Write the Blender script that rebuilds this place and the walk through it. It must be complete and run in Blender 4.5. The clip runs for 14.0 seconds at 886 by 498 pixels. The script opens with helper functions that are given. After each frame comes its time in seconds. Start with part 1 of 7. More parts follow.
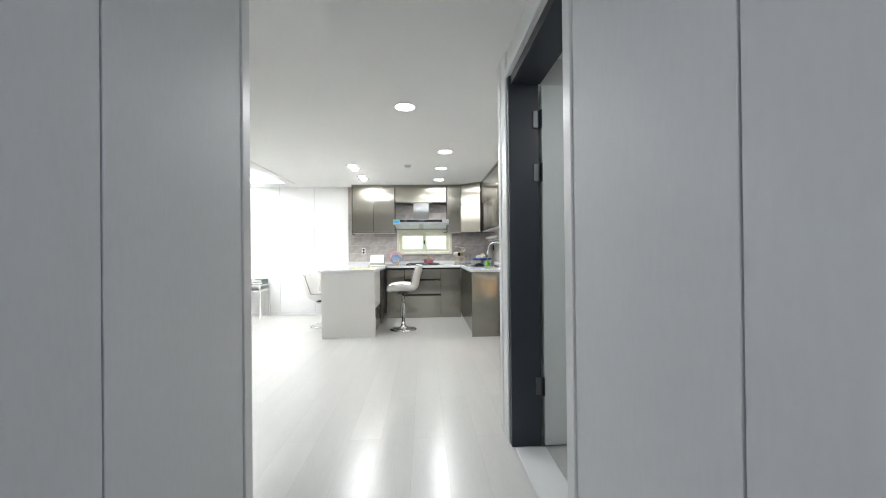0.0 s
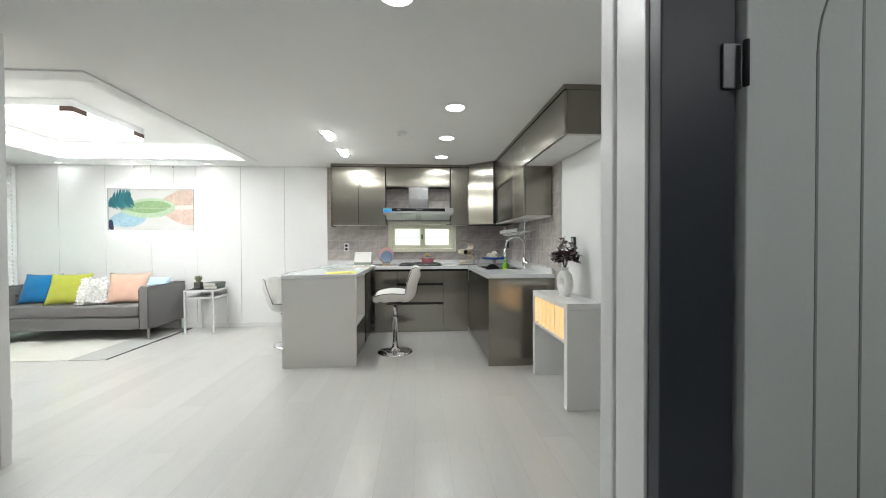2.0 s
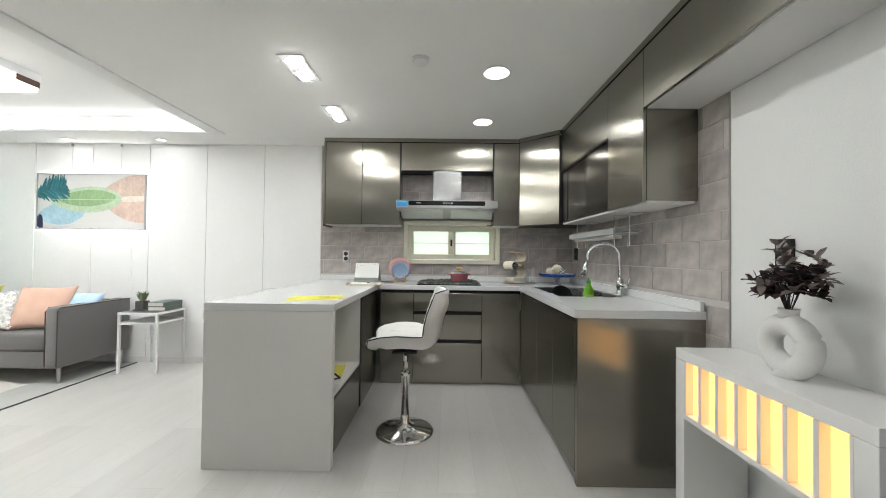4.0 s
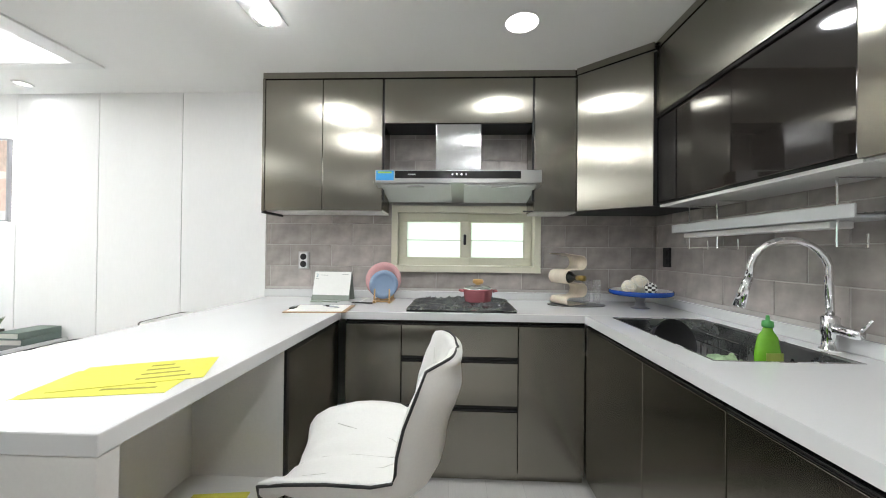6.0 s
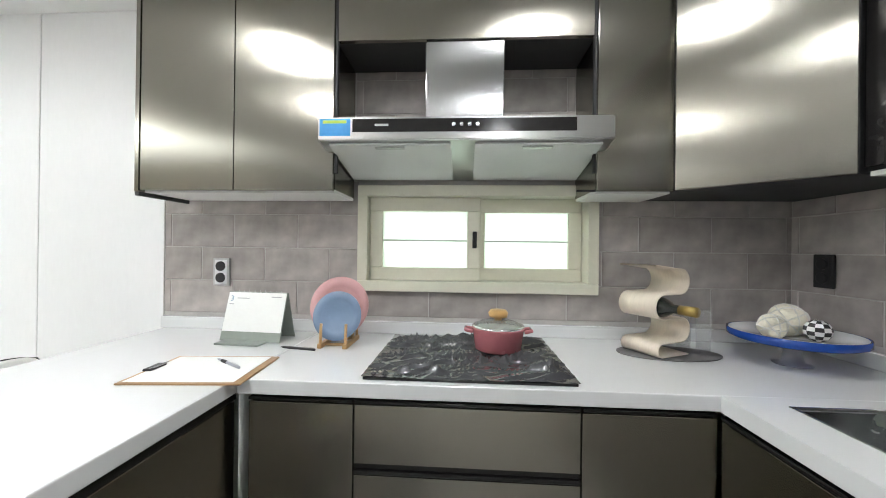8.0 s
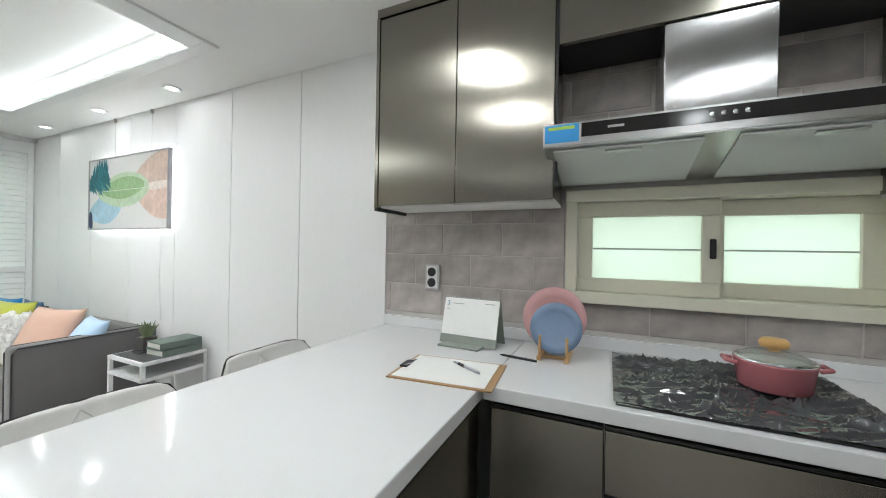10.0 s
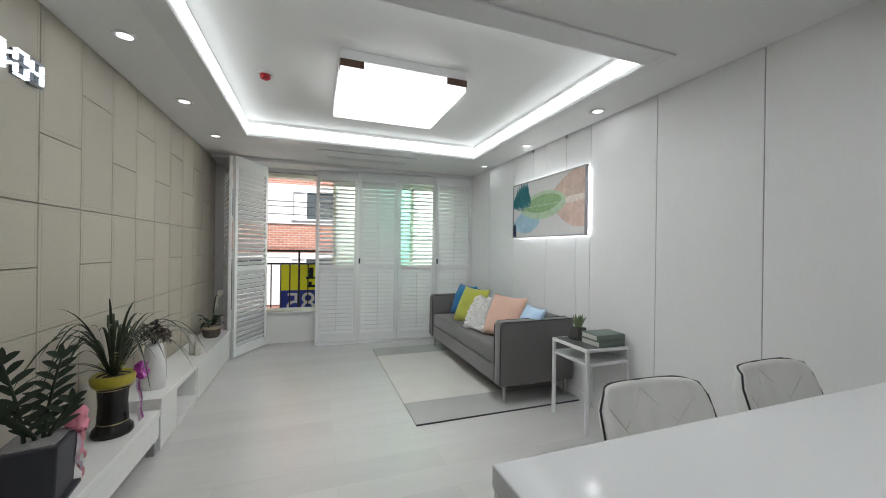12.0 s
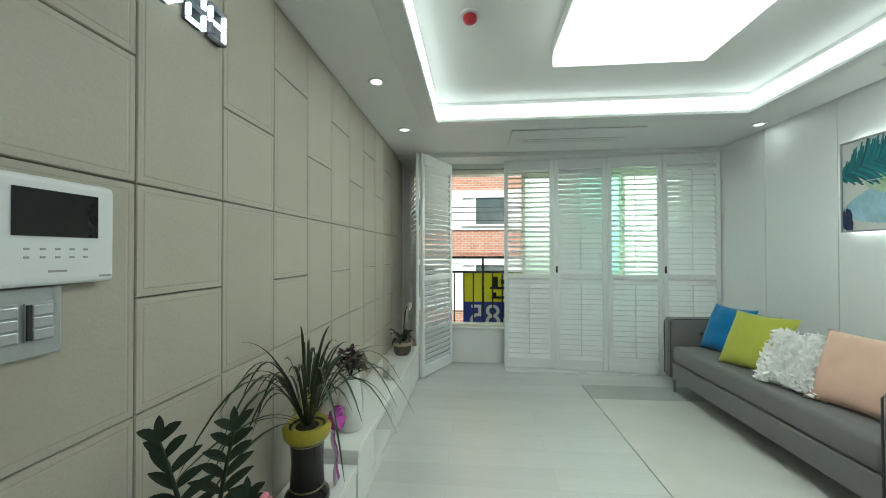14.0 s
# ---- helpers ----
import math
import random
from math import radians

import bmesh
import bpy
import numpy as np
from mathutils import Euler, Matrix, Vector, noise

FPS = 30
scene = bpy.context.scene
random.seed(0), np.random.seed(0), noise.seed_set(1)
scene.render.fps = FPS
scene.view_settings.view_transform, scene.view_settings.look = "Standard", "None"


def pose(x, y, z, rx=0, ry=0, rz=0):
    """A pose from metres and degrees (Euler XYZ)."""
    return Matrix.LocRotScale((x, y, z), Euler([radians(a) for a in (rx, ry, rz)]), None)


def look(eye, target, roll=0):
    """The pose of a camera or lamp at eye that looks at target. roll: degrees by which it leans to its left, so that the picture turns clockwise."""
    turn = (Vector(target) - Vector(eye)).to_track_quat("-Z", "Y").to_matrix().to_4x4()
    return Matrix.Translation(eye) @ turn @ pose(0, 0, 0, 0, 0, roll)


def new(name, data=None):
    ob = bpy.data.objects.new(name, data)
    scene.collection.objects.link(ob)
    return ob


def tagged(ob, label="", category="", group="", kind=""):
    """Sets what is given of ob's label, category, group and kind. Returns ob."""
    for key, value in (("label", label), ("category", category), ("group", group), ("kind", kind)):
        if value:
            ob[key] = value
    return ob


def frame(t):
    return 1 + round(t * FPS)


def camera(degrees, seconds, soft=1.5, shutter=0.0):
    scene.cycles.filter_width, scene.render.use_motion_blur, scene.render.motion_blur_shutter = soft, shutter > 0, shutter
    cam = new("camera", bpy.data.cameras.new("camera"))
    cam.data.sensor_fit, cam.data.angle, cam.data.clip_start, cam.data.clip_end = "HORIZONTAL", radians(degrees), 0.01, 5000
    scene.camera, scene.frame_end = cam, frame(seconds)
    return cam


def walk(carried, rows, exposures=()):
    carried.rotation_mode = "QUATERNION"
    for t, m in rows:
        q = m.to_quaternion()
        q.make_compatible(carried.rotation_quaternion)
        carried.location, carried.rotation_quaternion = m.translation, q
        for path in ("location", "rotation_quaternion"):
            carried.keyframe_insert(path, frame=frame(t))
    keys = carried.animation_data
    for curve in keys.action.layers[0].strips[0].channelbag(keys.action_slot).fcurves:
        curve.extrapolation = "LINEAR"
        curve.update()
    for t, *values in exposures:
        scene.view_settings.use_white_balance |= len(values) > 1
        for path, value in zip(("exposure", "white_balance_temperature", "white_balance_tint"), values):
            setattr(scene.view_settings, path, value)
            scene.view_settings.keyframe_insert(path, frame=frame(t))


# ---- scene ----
cam = camera(101.8, 14.0, soft=1.0)
PATH = [
    (0, (2.356, 2.026, 1.124), (2.461, 4.023, 1.132), -0.6),
    (0.5, (2.379, 2.284, 1.128), (2.501, 4.28, 1.119), -1.0),
    (1, (2.306, 2.584, 1.162), (2.461, 4.578, 1.14), -0.3),
    (1.5, (2.314, 2.909, 1.163), (2.481, 4.902, 1.137), -0.3),
    (2, (2.307, 3.288, 1.167), (2.443, 5.283, 1.14), -0.2),
    (2.5, (2.285, 3.681, 1.158), (2.369, 5.679, 1.147), -0.1),
    (2.8, (2.295, 3.935, 1.146), (2.352, 5.934, 1.146), 0.0),
    (3, (2.304, 4.095, 1.145), (2.339, 6.095, 1.146), -0.1),
    (3.2, (2.305, 4.255, 1.136), (2.313, 6.255, 1.145), -0.0),
    (5.3, (2.28, 5.716, 1.173), (2.258, 7.715, 1.214), 0.9),
    (5.5, (2.274, 5.85, 1.17), (2.242, 7.85, 1.211), 0.5),
    (6, (2.313, 6.173, 1.192), (2.232, 8.171, 1.208), 0.6),
    (6.5, (2.342, 6.49, 1.192), (2.256, 8.488, 1.221), 0.6),
    (7, (2.343, 6.782, 1.21), (2.238, 8.779, 1.231), 0.7),
    (7.2, (2.339, 6.884, 1.218), (2.235, 8.881, 1.228), 0.7),
    (9.3, (2.194, 7.143, 1.248), (1.776, 9.099, 1.256), 0.8),
    (9.5, (2.151, 7.119, 1.254), (1.616, 9.046, 1.258), 0.9),
    (10, (2.029, 7.048, 1.256), (1.192, 8.864, 1.26), 1.0),
    (10.5, (1.896, 6.919, 1.261), (0.753, 8.56, 1.249), 1.0),
    (11, (1.777, 6.765, 1.262), (0.327, 8.142, 1.25), 0.9),
    (11.5, (1.675, 6.604, 1.249), (-0.027, 7.655, 1.247), 0.9),
    (12, (1.559, 6.469, 1.24), (-0.324, 7.142, 1.24), 0.8),
    (12.5, (1.408, 6.37, 1.215), (-0.576, 6.618, 1.217), 0.5),
    (13, (1.219, 6.239, 1.223), (-0.777, 6.11, 1.225), 0.4),
    (13.5, (0.96, 6.195, 1.213), (-1.027, 5.962, 1.231), 0.1),
    (14, (0.608, 6.155, 1.244), (-1.386, 5.985, 1.265), -0.1),
]
walk(cam, [(t, look(eye, target, roll)) for t, eye, target, roll in PATH],
     [(0, 2.15, 6550, 10), (1.5, 1.72, 6650, 8), (3, 1.38, 6800, 9), (5.5, 1.5, 6700, 10), (7, 1.7, 6600, 10), (9.5, 1.35, 6600, 11), (10, 1.1, 6550, 9), (10.5, 0.9, 6500, 9), (12, 0.38, 6550, 10), (12.5, 0.32, 6550, 8), (13, 0.4, 6450, -8), (14, 0.45, 6450, -8)])

# ---- light and world ----
world = bpy.data.worlds.new("world")
scene.world = world
world.use_nodes = True
wn = world.node_tree.nodes
sky = wn.new("ShaderNodeTexSky")
sky.sky_type = "NISHITA"
sky.sun_disc = False
sky.sun_elevation, sky.sun_rotation = radians(48), radians(60)
world.node_tree.links.new(sky.outputs[0], wn["Background"].inputs[0])
wn["Background"].inputs[1].default_value = 0.15


def lamp(name, kind, m, power, size=0.1, size_y=None, color=(1, 1, 1), shape="DISK", angle=None):
    data = bpy.data.lights.new(name, kind)
    data.energy, data.color = power, color
    if kind == "AREA":
        data.shape = shape
        data.size = size
        if size_y:
            data.size_y = size_y
    if angle is not None:
        data.angle = angle
    ob = new(name, data)
    ob.matrix_world = m
    return ob


lamp("sun", "SUN", pose(-8, 0, 12, 40, 0, 60), 5.0, color=(1, 0.96, 0.9), angle=radians(0.5))
H = 2.28          # ceiling
COOL = (0.93, 0.97, 1.0)
WARM = (1.0, 0.72, 0.38)
# round recessed lamps of hall and kitchen, small ones of the living room
BIG_SPOTS = [(2.215, 4.91), (0.835, 4.86), (2.61, 6.21), (2.605, 7.05), (2.605, 7.87)]
SMALL_SPOTS = [(-0.66, 5.57), (-1.51, 5.575), (-2.36, 5.58), (-0.57, 8.43), (-1.53, 8.44), (-2.49, 8.45)]
TWIN_SPOTS = [(1.40, 7.02), (1.41, 7.72)]
for (sx, sy), power in zip(BIG_SPOTS, (2.6, 1.0, 2.0, 1.9, 1.9)):
    lamp("downlight_glow", "AREA", pose(sx, sy, H - 0.012), power, 0.14, color=COOL)
for sx, sy in SMALL_SPOTS:
    lamp("spot_glow", "AREA", pose(sx, sy, H - 0.012), 0.24, 0.06, color=COOL)
for sx, sy in TWIN_SPOTS:
    for d in (-0.08, 0.08):
        lamp("twin_glow", "AREA", pose(sx, sy + d, H - 0.04), 0.8, 0.08, color=COOL)
lamp("living_lamp_glow", "AREA", pose(-1.055, 7.0, 2.27), 15.5, 0.78, 0.78, COOL, "RECTANGLE")
lamp("bedroom_lamp_glow", "AREA", pose(4.9, 7.0, 2.2), 5, 0.5, 0.5, COOL, "RECTANGLE")
lamp("bench_glow", "AREA", pose(5.9, 7.68, 0.10), 3.6, 1.0, 0.05, WARM, "RECTANGLE")
lamp("dim_window_daylight", "AREA", pose(-3.31, 2.95, 1.4, 0, -90, 0), 5.0, 1.3, 1.4, (0.80, 1.0, 1.0), "RECTANGLE")
lamp("desk_led_glow", "AREA", pose(-1.9, 1.4, 0.58), 0.4, 0.9, 0.03, WARM, "RECTANGLE")
# added bathroom light, out of view, to brighten the open door leaf
lamp("bathroom_fill_light", "AREA", pose(3.6, 2.9, 2.2), 2.2, 0.3, color=COOL)
# added cool fill at the hall's closed end; no known source stands there
lamp("hall_fill", "AREA", pose(2.2, 0.75, 1.6, 90, 0, 0), 2.0, 1.0, 1.4, (0.86, 0.92, 1.0), "RECTANGLE")


# ---- materials ----
def surf(name, col, rough=0.5, metal=0.0, var=0.05, scale=3.0, fine=60.0, bump=0.02, stretch=(1, 1, 1), coat=0.0,
         transmission=0.0, alpha=1.0, sheen=0.0, obvar=0.0, rvar=0.08, ior=1.45, aniso=0.0):
    """A painted, woven, metal or stone surface: tone varies at two scales, with fine relief."""
    m = bpy.data.materials.new(name)
    m.use_nodes = True
    n, l = m.node_tree.nodes, m.node_tree.links
    b = n["Principled BSDF"]
    tc = n.new("ShaderNodeTexCoord")
    mp = n.new("ShaderNodeMapping")
    mp.inputs["Scale"].default_value = stretch
    l.new(tc.outputs["Object"], mp.inputs[0])
    n1, n2 = n.new("ShaderNodeTexNoise"), n.new("ShaderNodeTexNoise")
    n1.inputs["Scale"].default_value, n2.inputs["Scale"].default_value = scale, fine
    n1.inputs["Detail"].default_value, n2.inputs["Detail"].default_value = 4, 3
    for t in (n1, n2):
        l.new(mp.outputs[0], t.inputs["Vector"])
    add = n.new("ShaderNodeMath")
    add.operation = "ADD"
    l.new(n1.outputs["Fac"], add.inputs[0]), l.new(n2.outputs["Fac"], add.inputs[1])
    mr = n.new("ShaderNodeMapRange")
    mr.inputs["From Min"].default_value, mr.inputs["From Max"].default_value = 0.6, 1.4
    mr.inputs["To Min"].default_value, mr.inputs["To Max"].default_value = 1 - var, 1 + var
    l.new(add.outputs[0], mr.inputs["Value"])
    fac = mr.outputs[0]
    if obvar:
        oi = n.new("ShaderNodeObjectInfo")
        m2 = n.new("ShaderNodeMapRange")
        m2.inputs["To Min"].default_value, m2.inputs["To Max"].default_value = 1 - obvar, 1 + obvar
        l.new(oi.outputs["Random"], m2.inputs["Value"])
        mu = n.new("ShaderNodeMath")
        mu.operation = "MULTIPLY"
        l.new(fac, mu.inputs[0]), l.new(m2.outputs[0], mu.inputs[1])
        fac = mu.outputs[0]
    vm = n.new("ShaderNodeVectorMath")
    vm.operation = "SCALE"
    vm.inputs[0].default_value = col
    l.new(fac, vm.inputs["Scale"])
    l.new(vm.outputs[0], b.inputs["Base Color"])
    rr = n.new("ShaderNodeMapRange")
    rr.inputs["To Min"].default_value, rr.inputs["To Max"].default_value = max(rough - rvar, 0.01), min(rough + rvar, 1)
    l.new(n1.outputs["Fac"], rr.inputs["Value"])
    l.new(rr.outputs[0], b.inputs["Roughness"])
    b.inputs["Metallic"].default_value = metal
    b.inputs["Coat Weight"].default_value = coat
    b.inputs["Transmission Weight"].default_value = transmission
    b.inputs["Alpha"].default_value = alpha
    b.inputs["Sheen Weight"].default_value = sheen
    b.inputs["IOR"].default_value = ior
    if aniso:
        tg = n.new("ShaderNodeTangent")
        tg.direction_type, tg.axis = "RADIAL", "Z"
        b.inputs["Anisotropic"].default_value = aniso
        b.inputs["Anisotropic Rotation"].default_value = 0.0
        l.new(tg.outputs[0], b.inputs["Tangent"])
    if bump:
        bp = n.new("ShaderNodeBump")
        bp.inputs["Strength"].default_value, bp.inputs["Distance"].default_value = min(1, bump * 10), 0.003
        l.new(n2.outputs["Fac"], bp.inputs["Height"])
        l.new(bp.outputs[0], b.inputs["Normal"])
    return m


def glow(name, col, strength):
    m = bpy.data.materials.new(name)
    m.use_nodes = True
    b = m.node_tree.nodes["Principled BSDF"]
    b.inputs["Base Color"].default_value = (*col, 1)
    b.inputs["Emission Color"].default_value = (*col, 1)
    b.inputs["Emission Strength"].default_value = strength
    return m


def floor_material():
    m = surf("floor_laminate", (0.60, 0.59, 0.57), 0.3, var=0.055, scale=1.2, fine=14, bump=0.006, stretch=(9, 0.8, 1), rvar=0.02, ior=1.5, coat=0.7)
    n, l = m.node_tree.nodes, m.node_tree.links
    tc = n.new("ShaderNodeTexCoord")
    mp = n.new("ShaderNodeMapping")
    mp.inputs["Rotation"].default_value = (0, 0, radians(90))
    br = n.new("ShaderNodeTexBrick")
    br.inputs["Color1"].default_value, br.inputs["Color2"].default_value = (1, 1, 1, 1), (0.91, 0.91, 0.915, 1)
    br.inputs["Mortar"].default_value = (0.80, 0.80, 0.80, 1)
    br.inputs["Scale"].default_value = 1.0
    br.inputs["Mortar Size"].default_value = 0.0012
    br.inputs["Brick Width"].default_value, br.inputs["Row Height"].default_value = 1.2, 0.19
    l.new(tc.outputs["Object"], mp.inputs[0]), l.new(mp.outputs[0], br.inputs["Vector"])
    b = n["Principled BSDF"]
    b.inputs["Coat Roughness"].default_value = 0.2
    old = b.inputs["Base Color"].links[0].from_socket
    mul = n.new("ShaderNodeVectorMath")
    mul.operation = "MULTIPLY"
    l.new(old, mul.inputs[0]), l.new(br.outputs["Color"], mul.inputs[1])
    l.new(mul.outputs[0], b.inputs["Base Color"])
    return m


def brick_material():
    m = surf("facade_brick", (1, 1, 1), 0.85, var=0.15, scale=2, fine=30, bump=0.03)
    n, l = m.node_tree.nodes, m.node_tree.links
    tc = n.new("ShaderNodeTexCoord")
    mp = n.new("ShaderNodeMapping")
    mp.inputs["Rotation"].default_value = (radians(90), 0, radians(90))
    br = n.new("ShaderNodeTexBrick")
    br.inputs["Color1"].default_value, br.inputs["Color2"].default_value = (0.42, 0.17, 0.11, 1), (0.5, 0.24, 0.16, 1)
    br.inputs["Mortar"].default_value = (0.5, 0.45, 0.42, 1)
    br.inputs["Scale"].default_value = 1.0
    br.inputs["Mortar Size"].default_value = 0.008
    br.inputs["Brick Width"].default_value, br.inputs["Row Height"].default_value = 0.22, 0.075
    sx = n.new("ShaderNodeSeparateXYZ")
    cx = n.new("ShaderNodeCombineXYZ")
    l.new(tc.outputs["Object"], sx.inputs[0])
    l.new(sx.outputs["Y"], cx.inputs["X"]), l.new(sx.outputs["Z"], cx.inputs["Y"])
    l.new(cx.outputs[0], br.inputs["Vector"])
    b = n["Principled BSDF"]
    old = b.inputs["Base Color"].links[0].from_socket
    mul = n.new("ShaderNodeVectorMath")
    mul.operation = "MULTIPLY"
    l.new(old, mul.inputs[0]), l.new(br.outputs["Color"], mul.inputs[1])
    l.new(mul.outputs[0], b.inputs["Base Color"])
    return m


def frosted(name, col, amount=0.6):
    """Frosted pane: part of the light passes straight through the matt film."""
    m = bpy.data.materials.new(name)
    m.use_nodes = True
    n, l = m.node_tree.nodes, m.node_tree.links
    b = n["Principled BSDF"]
    b.inputs["Base Color"].default_value = (*col, 1)
    b.inputs["Roughness"].default_value = 0.35
    tr = n.new("ShaderNodeBsdfTranslucent")
    tr.inputs[0].default_value = (*col, 1)
    mx = n.new("ShaderNodeMixShader")
    mx.inputs[0].default_value = amount
    l.new(b.outputs[0], mx.inputs[1]), l.new(tr.outputs[0], mx.inputs[2])
    l.new(mx.outputs[0], n["Material Output"].inputs["Surface"])
    return m


WHITE = surf("white_wall_panel", (0.80, 0.80, 0.80), 0.42, var=0.02, fine=90, bump=0.012, stretch=(1, 1, 0.25))
PAINT = surf("white_wallpaper", (0.76, 0.76, 0.745), 0.7, var=0.03, fine=160, bump=0.03)
CEIL = surf("ceiling_paper", (0.80, 0.80, 0.79), 0.8, var=0.015, fine=150, bump=0.015)
GREYPANEL = surf("hall_panel", (0.66, 0.67, 0.69), 0.55, var=0.03, scale=2, fine=70, bump=0.012, stretch=(1, 1, 0.3))
SEAM = surf("seam_shadow_gap", (0.28, 0.28, 0.28), 0.8, var=0.05)
JOINT = surf("dark_joint_backing", (0.14, 0.13, 0.115), 0.85, var=0.08)
TRIM = surf("white_lacquer_trim", (0.74, 0.74, 0.74), 0.35, var=0.02, bump=0.006)
POSTGREY = surf("grey_door_film", (0.24, 0.26, 0.26), 0.45, var=0.04, bump=0.006)
FLOOR = floor_material()
DARKFRAME = surf("charcoal_frame", (0.035, 0.04, 0.05), 0.45, var=0.08, bump=0.01)
DOORWHITE = surf("door_skin", (0.66, 0.69, 0.67), 0.45, var=0.03, fine=80, bump=0.015)
GROOVE = surf("door_groove", (0.32, 0.33, 0.33), 0.6)
SINKSTEEL = surf("sink_steel", (0.60, 0.61, 0.61), 0.26, 1.0, var=0.06, scale=9, fine=120, bump=0.01, rvar=0.1)
STEEL = surf("brushed_steel", (0.46, 0.46, 0.45), 0.3, 1.0, var=0.02, fine=300, bump=0.002, stretch=(0.1, 1, 12), rvar=0.03)
CHROME = surf("chrome", (0.82, 0.82, 0.83), 0.07, 1.0, var=0.02, bump=0.0, rvar=0.03)
BRONZE = surf("bronze_brushed_door", (0.295, 0.28, 0.242), 0.21, 1.0, var=0.025, scale=6, fine=300, bump=0.003, stretch=(12, 12, 0.1), rvar=0.015, aniso=0.82)
BLACKGLOSS = surf("black_gloss", (0.015, 0.014, 0.014), 0.12, var=0.1, bump=0.0)
BLACKMATT = surf("black_matt", (0.02, 0.02, 0.021), 0.55, var=0.1, bump=0.01)
QUARTZ = surf("white_quartz", (0.69, 0.695, 0.70), 0.13, var=0.015, fine=220, bump=0.0, coat=0.2, rvar=0.03)
PENPANEL = surf("pale_stone_panel", (0.70, 0.69, 0.67), 0.4, var=0.03, fine=120, bump=0.01)
TILE = surf("grey_stone_tile", (0.40, 0.365, 0.345), 0.34, var=0.30, scale=4, fine=14, bump=0.03, obvar=0.14)
GROUT = surf("pale_grout", (0.52, 0.50, 0.48), 0.85, var=0.08)
CREAM = surf("cream_window_frame", (0.72, 0.70, 0.58), 0.4, var=0.03, bump=0.004)
FROST = frosted("frosted_glass", (0.85, 0.92, 0.87))
BEIGE = surf("beige_leather_panel", (0.435, 0.40, 0.33), 0.5, var=0.05, scale=2.5, fine=130, bump=0.02, obvar=0.04)
LAMPWHITE = glow("lamp_diffuser", (0.97, 0.99, 1.0), 1.2)
DISC = glow("downlight_diffuser", (0.97, 0.99, 1.0), 2.2)
BULB = glow("spot_bulb_light", (0.97, 0.99, 1.0), 20)
LED = glow("led_and_lit_side_glow", (0.93, 0.98, 1.0), 1.7)
WARMLED = glow("warm_led_panel", (1.0, 0.56, 0.16), 0.75)
SKYCARD = glow("overcast_backdrop", (0.95, 1.0, 0.97), 0.68)
SKYWEST = glow("hazy_daylight_backdrop", (1.0, 1.0, 0.97), 2.0)
CARDBED = glow("bright_backdrop", (0.95, 0.98, 1.0), 1.3)
WOODDARK = surf("dark_walnut", (0.09, 0.045, 0.03), 0.4, var=0.25, scale=4, fine=40, stretch=(1, 12, 1))
GREYWALL = surf("grey_wallpaper", (0.36, 0.355, 0.35), 0.8, var=0.05, fine=140, bump=0.03)
# one darker wall tone for both rooms behind the hall doorways
DARKWALL = surf("dark_grey_green_wall", (0.30, 0.34, 0.335), 0.8, var=0.05, fine=140, bump=0.03)
BRICK = brick_material()
PLASTER = surf("pale_render", (0.72, 0.70, 0.68), 0.85, var=0.08)
ASPHALT = surf("asphalt", (0.06, 0.06, 0.06), 0.9, var=0.2, bump=0.05)


# ---- mesh helpers ----
def boxes(*dims, bevel=0.0, seg=2):
    """One bmesh of axis-aligned boxes, each (x0, x1, y0, y1, z0, z1), with bevelled edges."""
    bm = bmesh.new()
    for x0, x1, y0, y1, z0, z1 in dims:
        v = [bm.verts.new(p) for p in ((x0, y0, z0), (x1, y0, z0), (x1, y1, z0), (x0, y1, z0), (x0, y0, z1), (x1, y0, z1), (x1, y1, z1), (x0, y1, z1))]
        for f in ((3, 2, 1, 0), (4, 5, 6, 7), (0, 1, 5, 4), (1, 2, 6, 5), (2, 3, 7, 6), (3, 0, 4, 7)):
            bm.faces.new([v[i] for i in f])
    if bevel:
        bmesh.ops.bevel(bm, geom=bm.edges[:], offset=bevel, segments=seg, affect="EDGES", profile=0.5)
    return bm


def lathe(profile, seg=28, at=(0, 0, 0)):
    """A turned body from (radius, height) pairs."""
    bm = bmesh.new()
    rings = []
    for r, z in profile:
        if r < 1e-5:
            rings.append([bm.verts.new((at[0], at[1], at[2] + z))])
        else:
            rings.append([bm.verts.new((at[0] + r * math.cos(2 * math.pi * i / seg), at[1] + r * math.sin(2 * math.pi * i / seg), at[2] + z)) for i in range(seg)])
    for a, b in zip(rings, rings[1:]):
        for i in range(seg):
            j = (i + 1) % seg
            if len(a) == 1 and len(b) == 1:
                continue
            if len(a) == 1:
                bm.faces.new((a[0], b[j], b[i]))
            elif len(b) == 1:
                bm.faces.new((a[i], a[j], b[0]))
            else:
                bm.faces.new((a[i], a[j], b[j], b[i]))
    for ring, flip in ((rings[0], True), (rings[-1], False)):
        if len(ring) > 1:
            bm.faces.new(ring[::-1] if flip else ring)
    bmesh.ops.recalc_face_normals(bm, faces=bm.faces[:])
    return bm


